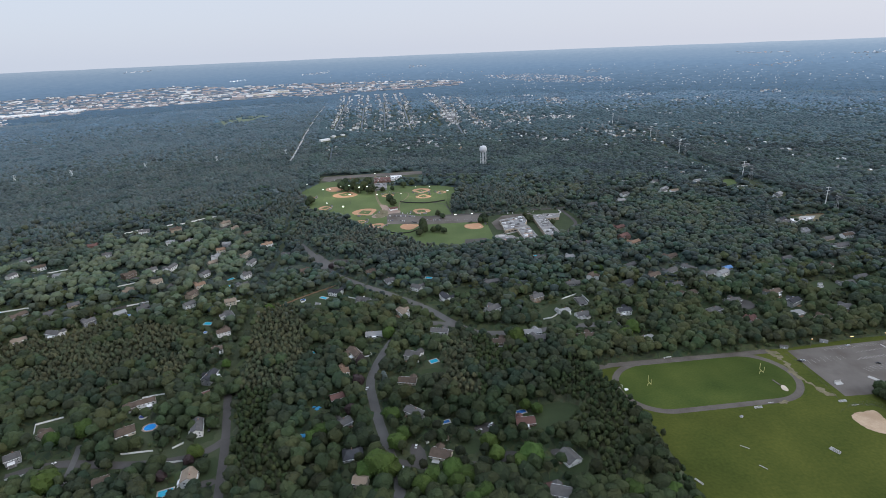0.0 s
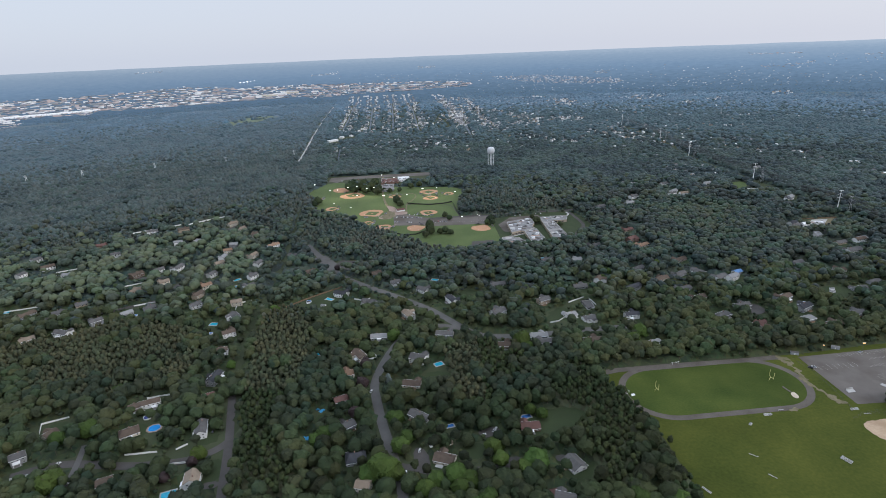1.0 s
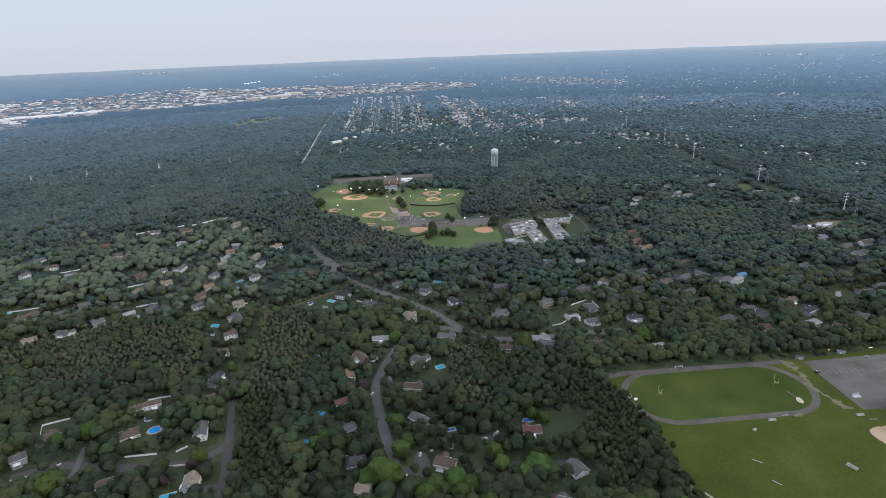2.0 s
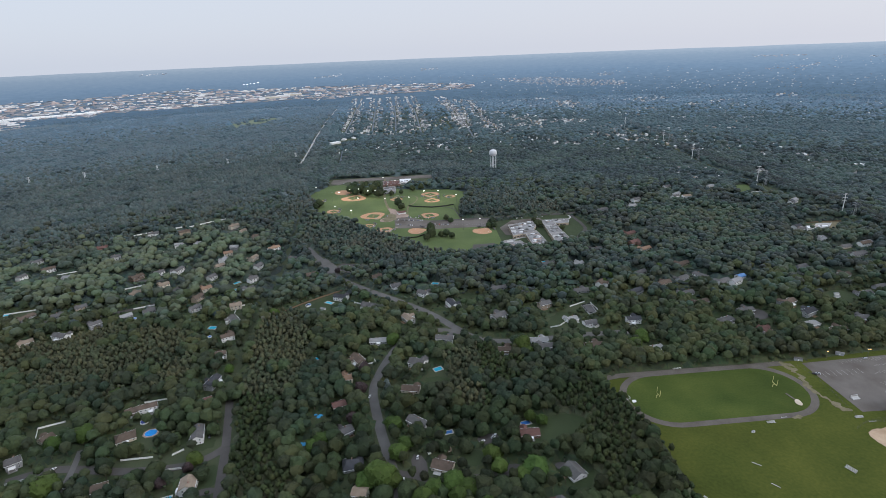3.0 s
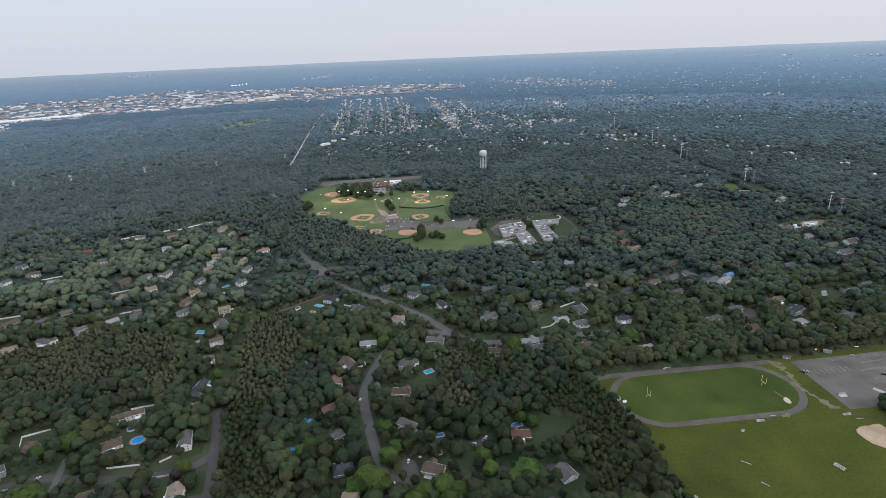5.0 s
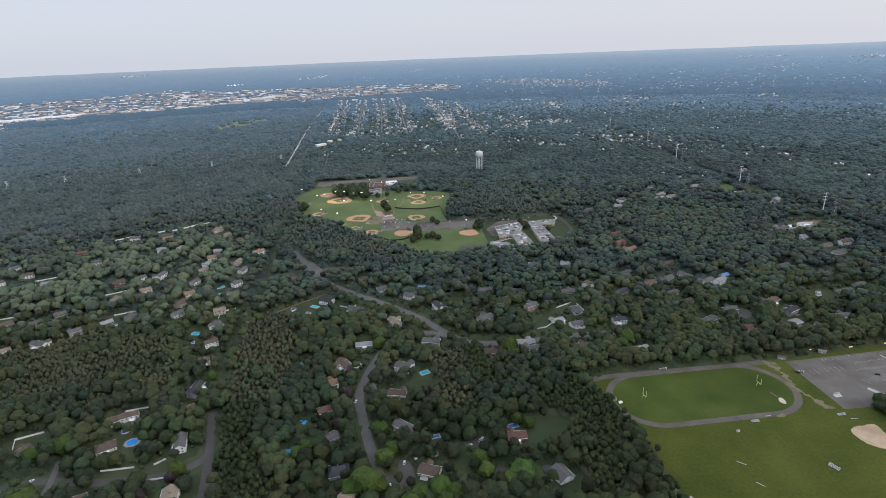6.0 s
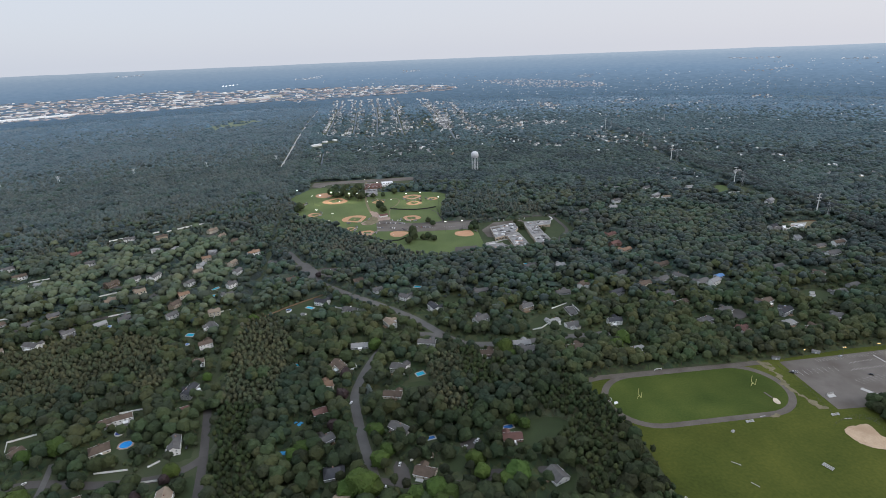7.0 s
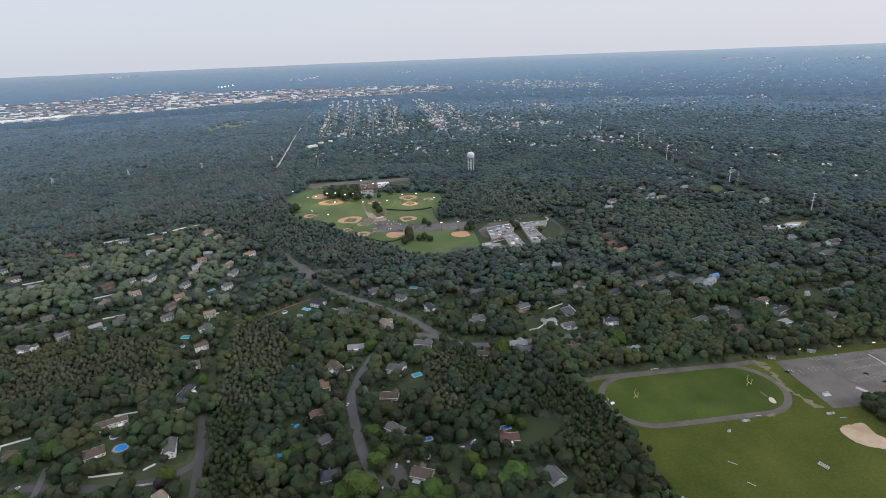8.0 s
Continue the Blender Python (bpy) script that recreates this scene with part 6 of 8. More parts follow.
# ---- the far town: very many small buildings ----
def roofed(rng, x, y, sx, sy, tall, turn, pitched):
    c, s = math.cos(turn), math.sin(turn)
    z = float(height(x, y))
    v = [(x + px * c - py * s, y + px * s + py * c, z + pz) for pz in (-3, tall) for px, py in ((-sx, -sy), (sx, -sy), (sx, sy), (-sx, sy))]
    f = [(0, 1, 5), (0, 5, 4), (1, 2, 6), (1, 6, 5), (2, 3, 7), (2, 7, 6), (3, 0, 4), (3, 4, 7)]
    k = [0] * 8
    if pitched:
        v += [(x - sx * c, y - sx * s, z + tall + sy * 0.6), (x + sx * c, y + sx * s, z + tall + sy * 0.6)]
        f += [(4, 5, 9), (4, 9, 8), (6, 7, 8), (6, 8, 9), (5, 6, 9), (7, 4, 8)]
        k += [1] * 4 + [0] * 2
    else:
        f += [(4, 5, 6), (4, 6, 7)]
        k += [1] * 2
    return v, f, k


def town(name, label, places, sizes, mats, seed, pitched, streets=None):
    """Buildings at many places in one mesh: walls in the first half of the materials, roofs in the second."""
    rng = random.Random(seed)
    vs, fs, ks, half = [], [], [], len(mats) // 2
    for x, y, turn in places:
        sx = rng.uniform(*sizes[0])
        v, f, k = roofed(rng, x, y, sx, rng.uniform(*sizes[1]) * (1 if pitched else sx ** 0.5), rng.uniform(*sizes[2]), turn, pitched)
        a, b = rng.randrange(half), half + rng.randrange(half)
        fs += [tuple(i + len(vs) for i in t) for t in f]
        vs += v
        ks += [b if q else a for q in k]
    me = bpy.data.meshes.new(name)
    me.from_pydata(vs, [], fs)
    for m in mats:
        me.materials.append(M[m])
    me.polygons.foreach_set("material_index", ks)
    return tagged(new(name, me), label, "buildings", kind="stuff")


def fill(outline, gap, seed, turn=0.0, keep=1.0, shake=0.3):
    """A shaken grid of places inside an outline, laid out along a street direction."""
    rng = np.random.default_rng(seed)
    q = np.array(outline)
    c, s = math.cos(turn), math.sin(turn)
    m = q.mean(0)
    span = np.abs(q - m).max() * 1.5
    gx, gy = np.meshgrid(np.arange(-span, span, gap[0]), np.arange(-span, span, gap[1]))
    g = np.stack([gx.ravel(), gy.ravel()], 1) + rng.uniform(-shake, shake, (gx.size, 2)) * gap
    p = np.stack([g[:, 0] * c - g[:, 1] * s, g[:, 0] * s + g[:, 1] * c], 1) + m
    p = p[within(p, outline) & (rng.random(len(p)) < keep)]
    return [(x, y, turn + rng.choice([0, math.pi / 2]) + rng.normal() * 0.06) for x, y in p]


STRIP = [(-2362.6, 2539.0), (-2859.6, 3142.0), (-2628.6, 3342.4), (-2347.5, 3538.8), (-2005.5, 3785.5), (-1776.3, 3970.4), (-1417.4, 3967.0), (-1044.2, 4087.7), (-469.3, 4137.4), (118.7, 4123.7), (317.1, 3987.8), (110.9, 3905.5), (-591.1, 3792.5), (-798.4, 3664.3), (-962.4, 3726.9), (-1566.0, 3447.5), (-2004.6, 3235.6), (-2016.8, 3144.0), (-2273.8, 3009.8), (-2148.7, 2807.8)]


def long_halls(name, label, places, sizes, mats, seed):
    """Long low halls that lie across the view from the south, in one mesh: pale walls and flat roofs with a low parapet step."""
    rng = random.Random(seed)
    vs, fs, ks, half = [], [], [], len(mats) // 2
    for x, y, _ in places:
        turn = -math.atan2(x, y) + rng.choice((0, 0, 0, 0.5, -0.4)) + rng.gauss(0, 0.07)
        sx, sy, tall = rng.uniform(*sizes[0]) * rng.choice((0.5, 1, 1, 1.3)), rng.uniform(*sizes[1]), rng.uniform(*sizes[2])
        a, b = rng.randrange(half), half + rng.randrange(half)
        pieces = [(x, y, sx, sy, tall)]
        if sx > 24:                          # a higher entrance block
            off = rng.uniform(-0.6, 0.6) * sx
            pieces.append((x + off * math.cos(turn), y + off * math.sin(turn), sx * 0.2, sy * 0.8, tall + 2.5))
        for px, py, hx, hy, h in pieces:
            v, f, k = roofed(rng, px, py, hx, hy, h, turn, False)
            fs += [tuple(i + len(vs) for i in t) for t in f]
            vs += v
            ks += [b if q else a for q in k]
    me = bpy.data.meshes.new(name)
    me.from_pydata(vs, [], fs)
    for m in mats:
        me.materials.append(M[m])
    me.polygons.foreach_set("material_index", ks)
    return tagged(new(name, me), label, "buildings", kind="stuff")


FARMATS = ["wall_white", "vinyl", "rose", "wall_grey", "vinyl", "rose", "white", "rose", "roof_pale", "roof_grey", "wall_grey", "vinyl"]
long_halls("distant_shops", "pale long roofs of a far shopping strip", fill(STRIP, (50, 40), 3, -0.25, 0.5, 0.49), ((8, 30), (5, 14), (3, 6.5)), FARMATS, 4)
long_halls("distant_huts", "small pale buildings of a far shopping strip", fill(STRIP, (40, 36), 7, -0.25, 0.5, 0.48), ((4, 10), (4, 7), (3.5, 6)), FARMATS, 8)
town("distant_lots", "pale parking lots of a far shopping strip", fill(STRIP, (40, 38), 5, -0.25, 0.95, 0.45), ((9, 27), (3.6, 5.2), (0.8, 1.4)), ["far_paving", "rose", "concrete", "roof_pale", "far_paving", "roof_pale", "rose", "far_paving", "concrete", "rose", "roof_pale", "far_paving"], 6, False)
long_halls("distant_store", "long cream front of a far shopping hall", [(-1250.0 + 62 * k, 3668.0 + 42 * k, 0) for k in range(5)], ((34, 44), (16, 22), (9, 12)), ["wall_white", "wall_cream", "rose", "vinyl", "rose", "wall_white"], 21)
for k in range(19):                          # slanting rows of pale storage sheds
    u = k / 18
    shed = roofed(random, -2375 + 350 * u, 2995 + 262 * u, 44, 4.5, 4.5, 1.15, True)
    ob = link("storage_shed", shed[0], shed[1], ["wall_white", "vinyl"], None, "", shed[2])
    tagged(ob, "long pale storage shed in a far row", "storage shed", "far storage sheds")
GRID = [(-425.0, 2200.0), (-534.4, 3086.7), (-565.0, 3691.7), (92.1, 3815.4), (150.0, 3149.1), (120.0, 2150.0), (-90.0, 2060.0), (-250.0, 2070.0)]
STREETS = [[(-394, 2241), (-445, 2808), (-512, 3399), (-536, 3696)], [(-279, 2200), (-358, 3018), (-421, 3680)], [(-180, 2160), (-254, 3129), (-315, 3721)], [(-79, 2160), (-149, 3184), (-208, 3722)], [(98, 2192), (57, 3163), (-6, 3704)],
           [(120, 1893), (112, 2370), (81, 2963), (44, 3546)], [(230, 1999), (209, 2299), (202, 2942), (178, 3530)], [(-394, 2241), (-305, 2151), (-208, 2078), (-107, 2094)], [(-294, 1515), (-316, 1670), (-341, 1866)]]
LANES = [[(371, 1880), (388, 1777), (405, 1726), (428, 1686)], [(518, 1948), (583, 1958), (616, 1836), (651, 1717)], [(484, 2398), (510, 2287), (629, 2326)], [(325, 2254), (421, 2222)], [(202, 2332), (227, 2019)], [(247, 2831), (289, 2679), (355, 2652)], [(1072, 3041), (1205, 3233)], [(986, 2301), (1025, 2224)], [(620, 3075), (730, 3209), (727, 2865)], [(111, 3546), (179, 3281), (182, 2670)], [(-57, 1810), (36, 1710), (73, 1642)],
         [(467, 2256), (566, 2359), (624, 2279)], [(377, 1732), (455, 1805)], [(565, 2742), (678, 2964), (812, 3261)], [(1024, 2871), (1181, 3075), (1324, 3242)], [(1230, 2715), (1385, 2833), (1573, 2951)], [(1001, 2025), (1019, 1895), (1125, 1936)],
         [(1221, 1777), (1304, 1864)], [(1696, 2188), (1760, 2205)], [(476, 3316), (652, 3406)], [(368, 2613), (398, 2242)], [(1845, 2960), (1941, 3040)]]


def along(line, gap, offset, seed, keep):
    """Places for houses on both sides of a street."""
    rng, out = random.Random(seed), []
    for (ax, ay), (bx, by) in zip(line, line[1:]):
        d = math.hypot(bx - ax, by - ay)
        ux, uy = (bx - ax) / d, (by - ay) / d
        for k in range(int(d / gap)):
            for side in (-1, 1):
                if rng.random() < keep:
                    q, w = (k + rng.uniform(0.1, 0.9)) * gap, side * offset * rng.choice((0.9, 1.1, 1.5, 2.4)) * rng.uniform(0.9, 1.2)
                    out.append((ax + ux * q - uy * w, ay + uy * q + ux * w, math.atan2(uy, ux) + rng.choice((0, math.pi / 2)) + rng.gauss(0, 0.08)))
    return out


ROWS_OF_HOUSES = [p for n, line in enumerate(STREETS) for p in along(line, 14, 15, 90 + n, 0.86 if n < 4 else 0.55)]
LANE_HOUSES = [p for n, line in enumerate(LANES) for p in along(line, 19, 17, 120 + n, 0.8)]
town("distant_houses", "rows of small far houses on straight streets", ROWS_OF_HOUSES, ((4.2, 7), (3.0, 4.4), (4.5, 7)), ["wall_white", "wall_grey", "wall_grey", "vinyl", "roof_pale", "roof_grey", "wall_grey", "roof_grey"], 9, True)
town("distant_lane_houses", "far pale houses along winding lanes", LANE_HOUSES, ((4.0, 7.0), (3.0, 4.4), (5, 7.5)), ["wall_white", "vinyl", "wall_grey", "wall_tan", "roof_pale", "roof_grey", "roof_grey", "wall_grey"], 10, True)
long_halls("distant_hall", "white flat hall of a far school", [(-386, 1950, 0), (-366, 2030, 0), (-335, 2062, 0), (-469, 3686, 0)], ((10, 17), (7, 9), (5, 7)), ["wall_white", "vinyl", "vinyl", "wall_white"], 11)
OPEN = [(GRID, 0.3), (STRIP, 0.22)]
SUBURB = [(-107.8, 1255.4), (-265.7, 1845.0), (77.0, 2847.1), (183.7, 3775.2), (1241.4, 3705.3), (2924.1, 3087.4), (1405.3, 1147.5), (797.6, 763.3), (555.6, 794.2), (582.9, 1133.3), (464.2, 1337.8), (215.1, 1642.7), (35.9, 1502.5)]


def homes_here(x, y):
    return noise.noise((x / 190, y / 300, 7.7)) - 0.00016 * abs(x - 250) + 0.0001 * (y - 1700)


SUB = [p for p in fill(SUBURB, (32, 30), 12, 0.3, 0.7, 0.48) if homes_here(p[0], p[1]) > -0.05 and (p[1] > 1650 or p[0] > 300) and math.hypot(p[0], p[1]) < 3200 + 250 * ((p[0] * 1.7 + p[1] * 2.3) % 1.0) and not any(within(np.array([p[:2]]), c)[0] for c in CLEAR)]
town("distant_homes", "scattered far houses among trees", SUB, ((3.0, 5.6), (2.4, 3.6), (5, 8)), ["wall_white", "wall_grey", "wall_tan", "wall_grey", "roof_pale", "roof_grey", "roof_grey", "wall_white"], 13, True)
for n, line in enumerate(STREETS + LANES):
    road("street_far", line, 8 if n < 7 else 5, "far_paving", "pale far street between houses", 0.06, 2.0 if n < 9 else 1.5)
plot("green_far", [(-550, 3522), (-432, 3499), (-450, 3664), (-557, 3680)], "meadow", 0.05, "pale open green among far houses", "grass", 1)
for x, y, _ in LANE_HOUSES + ROWS_OF_HOUSES:
    SPOTS.append((x, y - 8, 6.5))
for x, y, _ in LANE_HOUSES[::2]:             # trees cleared towards the camera, so these houses show
    d = math.hypot(x, y)
    SPOTS += [(x * (1 - k / d), y * (1 - k / d), 7) for k in (22, 36)]
for x, y in ((-386, 1950), (-366, 2030), (-335, 2062)):
    SPOTS += [(x * (1 - k / 2000), y * (1 - k / 2000), 24) for k in (10, 35, 60, 80)]
for x, y, _ in SUB:
    if math.hypot(x, y) < 3000:
        SPOTS.append((x, y - 7, 4.5))
FAR_RIGHT = [(-932.9, 4379.5), (129.9, 4426.7), (1405.7, 4226.1), (2920.1, 3630.7), (3226.9, 3444.8), (2741.0, 2907.2), (1171.4, 3495.3), (330.2, 3713.9), (-470.9, 4155.2)]
SKYMATS = ["wall_white", "wall_grey", "wall_grey", "white", "wall_white", "roof_pale", "wall_grey", "white"]
town("skyline_buildings", "specks of far buildings near the skyline", [p for p in fill(FAR_RIGHT, (34, 36), 15, 0.2, 0.7, 0.48) if noise.noise((p[0] / 210, p[1] / 90, 1.7)) + 0.6 * noise.noise((p[0] / 60, p[1] / 45, 4.2)) > (0.04 if math.hypot(p[0], p[1]) < 4150 else 0.3) or (p[0] * 7.7 + p[1] * 3.3) % 1.0 < (0.24 if math.hypot(p[0], p[1]) < 4150 else 0.1)], ((1.2, 5.0), (0.8, 1.3), (1.4, 3.4)), SKYMATS, 16, False)
for n, outline in enumerate(([(2167.9, 3721.8), (2340.9, 3668.9), (2497.9, 3675.2), (2468.4, 3604.9), (2310.4, 3617.0), (2159.3, 3671.7)], [(418.2, 4181.8), (793.0, 4143.3), (1278.2, 3821.3), (1274.2, 3690.3), (887.1, 3812.1), (527.5, 4042.3)], [(1158.2, 4097.0), (1282.8, 4098.2), (1270.7, 4029.7), (1135.9, 4014.0)], [(2262.8, 4088.6), (2559.4, 3911.2), (2536.4, 3872.7), (2256.1, 4036.2)], [(-976.8, 4378.7), (-771.9, 4483.1), (-752.8, 4413.5), (-958.3, 4327.7)], [(-2261.0, 4247.8), (-2092.8, 4342.9), (-2073.9, 4298.2), (-2233.6, 4206.7)], [(-141.9, 4613.2), (-2.4, 4628.5), (-3.1, 4557.2), (-131.5, 4540.7)], [(2792.4, 3640.9), (2966.5, 3542.5), (2933.4, 3498.9), (2760.0, 3594.5)], [(1776.7, 2131.0), (2055.8, 2218.3), (1901.6, 2019.8), (1716.6, 2013.9)])):
    town("skyline_roofs", "cluster of far pale roofs", fill(outline, (20, 16), 20 + n, 0.1, 0.7, 0.49), ((2.0, 9), (0.8, 1.5), (1.4, 3.6)), SKYMATS if n not in (0, 1, 3) else SKYMATS[:3] + ["rose", "rose"] + SKYMATS[6:] + ["rose"], 30 + n, False)
for x, y in [(-1415.0, 4049.7), (-1391.3, 4051.9), (-1372.3, 4070.1), (-1353.0, 4088.4), (-1329.6, 4106.9)]:
    z = float(height(x, y))
    s = tagged(new("stadium_light"), "far lit floodlight cluster above trees", "floodlight", "far floodlights")
    s.matrix_basis = pose(x, y, z)
    link("pole", *tube([(0, 0, -2), (0, 0, 22)], [0.6, 0.4], 6), "steel", s)
    link("lamp_head", *box(-3.2, -0.5, 20, 3.2, 0.5, 23), "lamp_white", s)


# ---- trees ----
def ico():
    g = (1 + 5 ** 0.5) / 2
    v = np.array([(-1, g, 0), (1, g, 0), (-1, -g, 0), (1, -g, 0), (0, -1, g), (0, 1, g), (0, -1, -g), (0, 1, -g), (g, 0, -1), (g, 0, 1), (-g, 0, -1), (-g, 0, 1)], float)
    f = np.array([(0, 11, 5), (0, 5, 1), (0, 1, 7), (0, 7, 10), (0, 10, 11), (1, 5, 9), (5, 11, 4), (11, 10, 2), (10, 7, 6), (7, 1, 8), (3, 9, 4), (3, 4, 2), (3, 2, 6), (3, 6, 8), (3, 8, 9), (4, 9, 5), (2, 4, 11), (6, 2, 10), (8, 6, 7), (9, 8, 1)])
    return v / np.linalg.norm(v[0]), f


ICO_V, ICO_F = ico()


def finer(v, f):
    """A ball's mesh with each triangle cut in four."""
    mids, faces, pts = {}, [], [tuple(q) for q in v]
    for t in f:
        m = []
        for i, j in ((t[0], t[1]), (t[1], t[2]), (t[2], t[0])):
            key = (min(i, j), max(i, j))
            if key not in mids:
                q = v[i] + v[j]
                mids[key] = len(pts)
                pts.append(tuple(q / np.linalg.norm(q)))
            m.append(mids[key])
        faces += [(t[0], m[0], m[2]), (t[1], m[1], m[0]), (t[2], m[2], m[1]), tuple(m)]
    return np.array(pts), np.array(faces)


BALL_V, BALL_F = finer(ICO_V, ICO_F)


def billowed(rng, ball, lobes, flat, reach=0.58, fat=(0.27, 0.44), rough=0.085, floor=-0.45, core=0.6):
    """One closed skin over a crown's billows: the ball's points pushed out to the furthest billow; sprays break its outline."""
    v, f = ball
    a = rng.uniform(0, 6.28) + np.arange(lobes) * 2.4
    up = 1 - (np.arange(lobes) + 0.5) / lobes * 1.35
    ring = np.sqrt(1 - np.clip(up, -0.99, 0.99) ** 2)
    centres = np.stack([np.cos(a) * ring, np.sin(a) * ring, up], 1) * rng.uniform(0.8, 1.2, (lobes, 1)) * reach
    radii = rng.uniform(*fat, lobes)
    out = np.full(len(v), core)
    for c, r in zip(centres, radii):
        b = v @ c
        d = b * b - (c @ c - r * r)
        out = np.maximum(out, np.where(d > 0, b + np.sqrt(np.maximum(d, 0)), 0))
    p = v * (out * rng.uniform(1 - rough, 1 + rough, len(v)))[:, None] * (1, 1, flat)
    p[:, :2] *= np.where(p[:, 2:] < -0.05, 1.1, 1.0)       # low boughs spread and close the canopy
    return p, np.array([t for t in f if p[list(t), 2].max() > floor * flat])


def sprayed(rng, p, f, count, size):
    """The skin with loose leaf sprays standing a little off it."""
    t = f[rng.integers(0, len(f), count)]
    t = t[p[t].mean(1)[:, 2] > -0.35]
    w = rng.dirichlet((1, 1, 1), len(t))[:, :, None]
    k = (p[t] * w).sum(1)
    out = k / np.linalg.norm(k, axis=1)[:, None]
    at = k * rng.uniform(0.98, 1.09, (len(k), 1))
    nrm = out + (0, 0, 0.35) + rng.normal(size=out.shape) * 0.5
    nrm /= np.linalg.norm(nrm, axis=1)[:, None]
    a = np.cross(nrm, rng.normal(size=nrm.shape))
    a /= np.linalg.norm(a, axis=1)[:, None]
    b = np.cross(nrm, a)
    s = size * rng.uniform(0.6, 1.3, (len(k), 1))
    v = np.stack([at + a * s, at - a * s * 0.6 + b * s * 0.85, at - a * s * 0.6 - b * s * 0.85], 1).reshape(-1, 3)
    return np.concatenate([p, v]), np.concatenate([f, np.arange(len(v)).reshape(-1, 3) + len(p)])


def broad_crown(rng, ball, lobes, sprays, size, flat=(0.72, 0.88), core=0.62):
    return sprayed(rng, *billowed(rng, ball, lobes, rng.uniform(*flat), core=core), sprays, size)


def pine_crown(rng, ball, lobes, sprays, size):
    return sprayed(rng, *billowed(rng, ball, lobes, rng.uniform(1.35, 1.75), 0.44, (0.3, 0.44), 0.14, -0.5), sprays, size)


def simple_crown(rng, kind):
    """A far tree: a rough six-sided dome, higher for a pine."""
    k = 5
    a = rng.uniform(0, 6.28) + np.arange(k) * 2 * math.pi / k
    low, up, top = ((1.0, -0.7), (0.72, 0.25), 0.9) if kind == "pine" else ((1.15, -0.45), (0.86, 0.2), 0.55)
    j = lambda: rng.uniform(0.82, 1.18, k)  # noqa: E731
    v = np.concatenate([np.stack([np.cos(a) * low[0] * j(), np.sin(a) * low[0] * j(), np.full(k, low[1])], 1),
                        np.stack([np.cos(a + 0.5) * up[0] * j(), np.sin(a + 0.5) * up[0] * j(), up[1] * j()], 1), [(0, 0, top)]])
    f = []
    for q in range(k):
        f += [(q, (q + 1) % k, k + q), ((q + 1) % k, k + (q + 1) % k, k + q), (k + q, k + (q + 1) % k, 2 * k)]
    return v, np.array(f)


def trunk(sides=3):
    a = np.arange(sides) * 2 * math.pi / sides
    ring = np.stack([np.cos(a), np.sin(a), 0 * a], 1)
    v = np.concatenate([ring * (1, 1, 1), ring * (0.6, 0.6, 1) + (0, 0, 1)])
    f = []
    for k in range(sides):
        f += [(k, (k + 1) % sides, sides + k), ((k + 1) % sides, sides + (k + 1) % sides, sides + k)]
    return v, np.array(f)


def heap(name, verts, faces, tones, mats, index, label, category, smooth=True):
    """One mesh of very many pieces."""
    me = bpy.data.meshes.new(name)
    me.vertices.add(len(verts))
    me.vertices.foreach_set("co", np.asarray(verts, np.float32).ravel())
    me.loops.add(faces.size)
    me.loops.foreach_set("vertex_index", faces.astype(np.int32).ravel())
    me.polygons.add(len(faces))
    me.polygons.foreach_set("loop_start", np.arange(0, faces.size, 3, dtype=np.int32))
    me.polygons.foreach_set("material_index", index.astype(np.int32))
    me.polygons.foreach_set("use_smooth", np.full(len(faces), smooth))
    at = me.attributes.new("tone", "FLOAT", "FACE")
    at.data.foreach_set("value", tones.astype(np.float32))
    for k in mats:
        me.materials.append(M[k])
    me.update(calc_edges=True)
    me.validate()
    return tagged(new(name, me), label, category, kind="stuff")


def free_of_things(p, margin):
    ok = np.ones(len(p), bool)
    for outline in CLEAR:
        ok &= ~within(p, outline)
        q = np.array(outline)
        near = (p[:, 0] > q[:, 0].min() - 9) & (p[:, 0] < q[:, 0].max() + 9) & (p[:, 1] > q[:, 1].min() - 9) & (p[:, 1] < q[:, 1].max() + 9) & ok
        if near.any():
            ok[near] &= away(p[near], outline + outline[:1], margin)
    for pts, half in LINES:
        q = np.array(pts)
        near = (p[:, 0] > q[:, 0].min() - 20) & (p[:, 0] < q[:, 0].max() + 20) & (p[:, 1] > q[:, 1].min() - 20) & (p[:, 1] < q[:, 1].max() + 20) & ok
        if near.any():
            ok[near] &= away(p[near], pts, half + margin * 0.5)
    for x, y, r in SPOTS:
        ok &= (p[:, 0] - x) ** 2 + (p[:, 1] - y) ** 2 > (r + margin * 0.35) ** 2
    return ok


def scatter(rng, spacing, near, far, wide=0.95, side=60):
    """Places for trees on a shaken grid over the stretch of land between two distances."""
    ys = np.arange(near, far, spacing * 0.88)
    rows = []
    for k, y in enumerate(ys):
        xs = np.arange(-(wide * y + side), wide * y + side, spacing) + (k % 2) * spacing / 2
        rows.append(np.stack([xs, np.full(len(xs), y)], 1))
    p = np.concatenate(rows)
    return p + rng.uniform(-0.42, 0.42, p.shape) * spacing


def is_pine(p):
    inside = np.zeros(len(p), bool)
    for outline in PINES:
        inside |= within(p, outline)
    w = np.where(inside)[0]
    inside[w] = patchy(p[w], 0.035, 5.5) < 0.3          # some broadleaf trees among the pines
    return inside


def patchy(p, scale, seed):
    return np.array([noise.noise((x * scale, y * scale, seed)) for x, y in p])


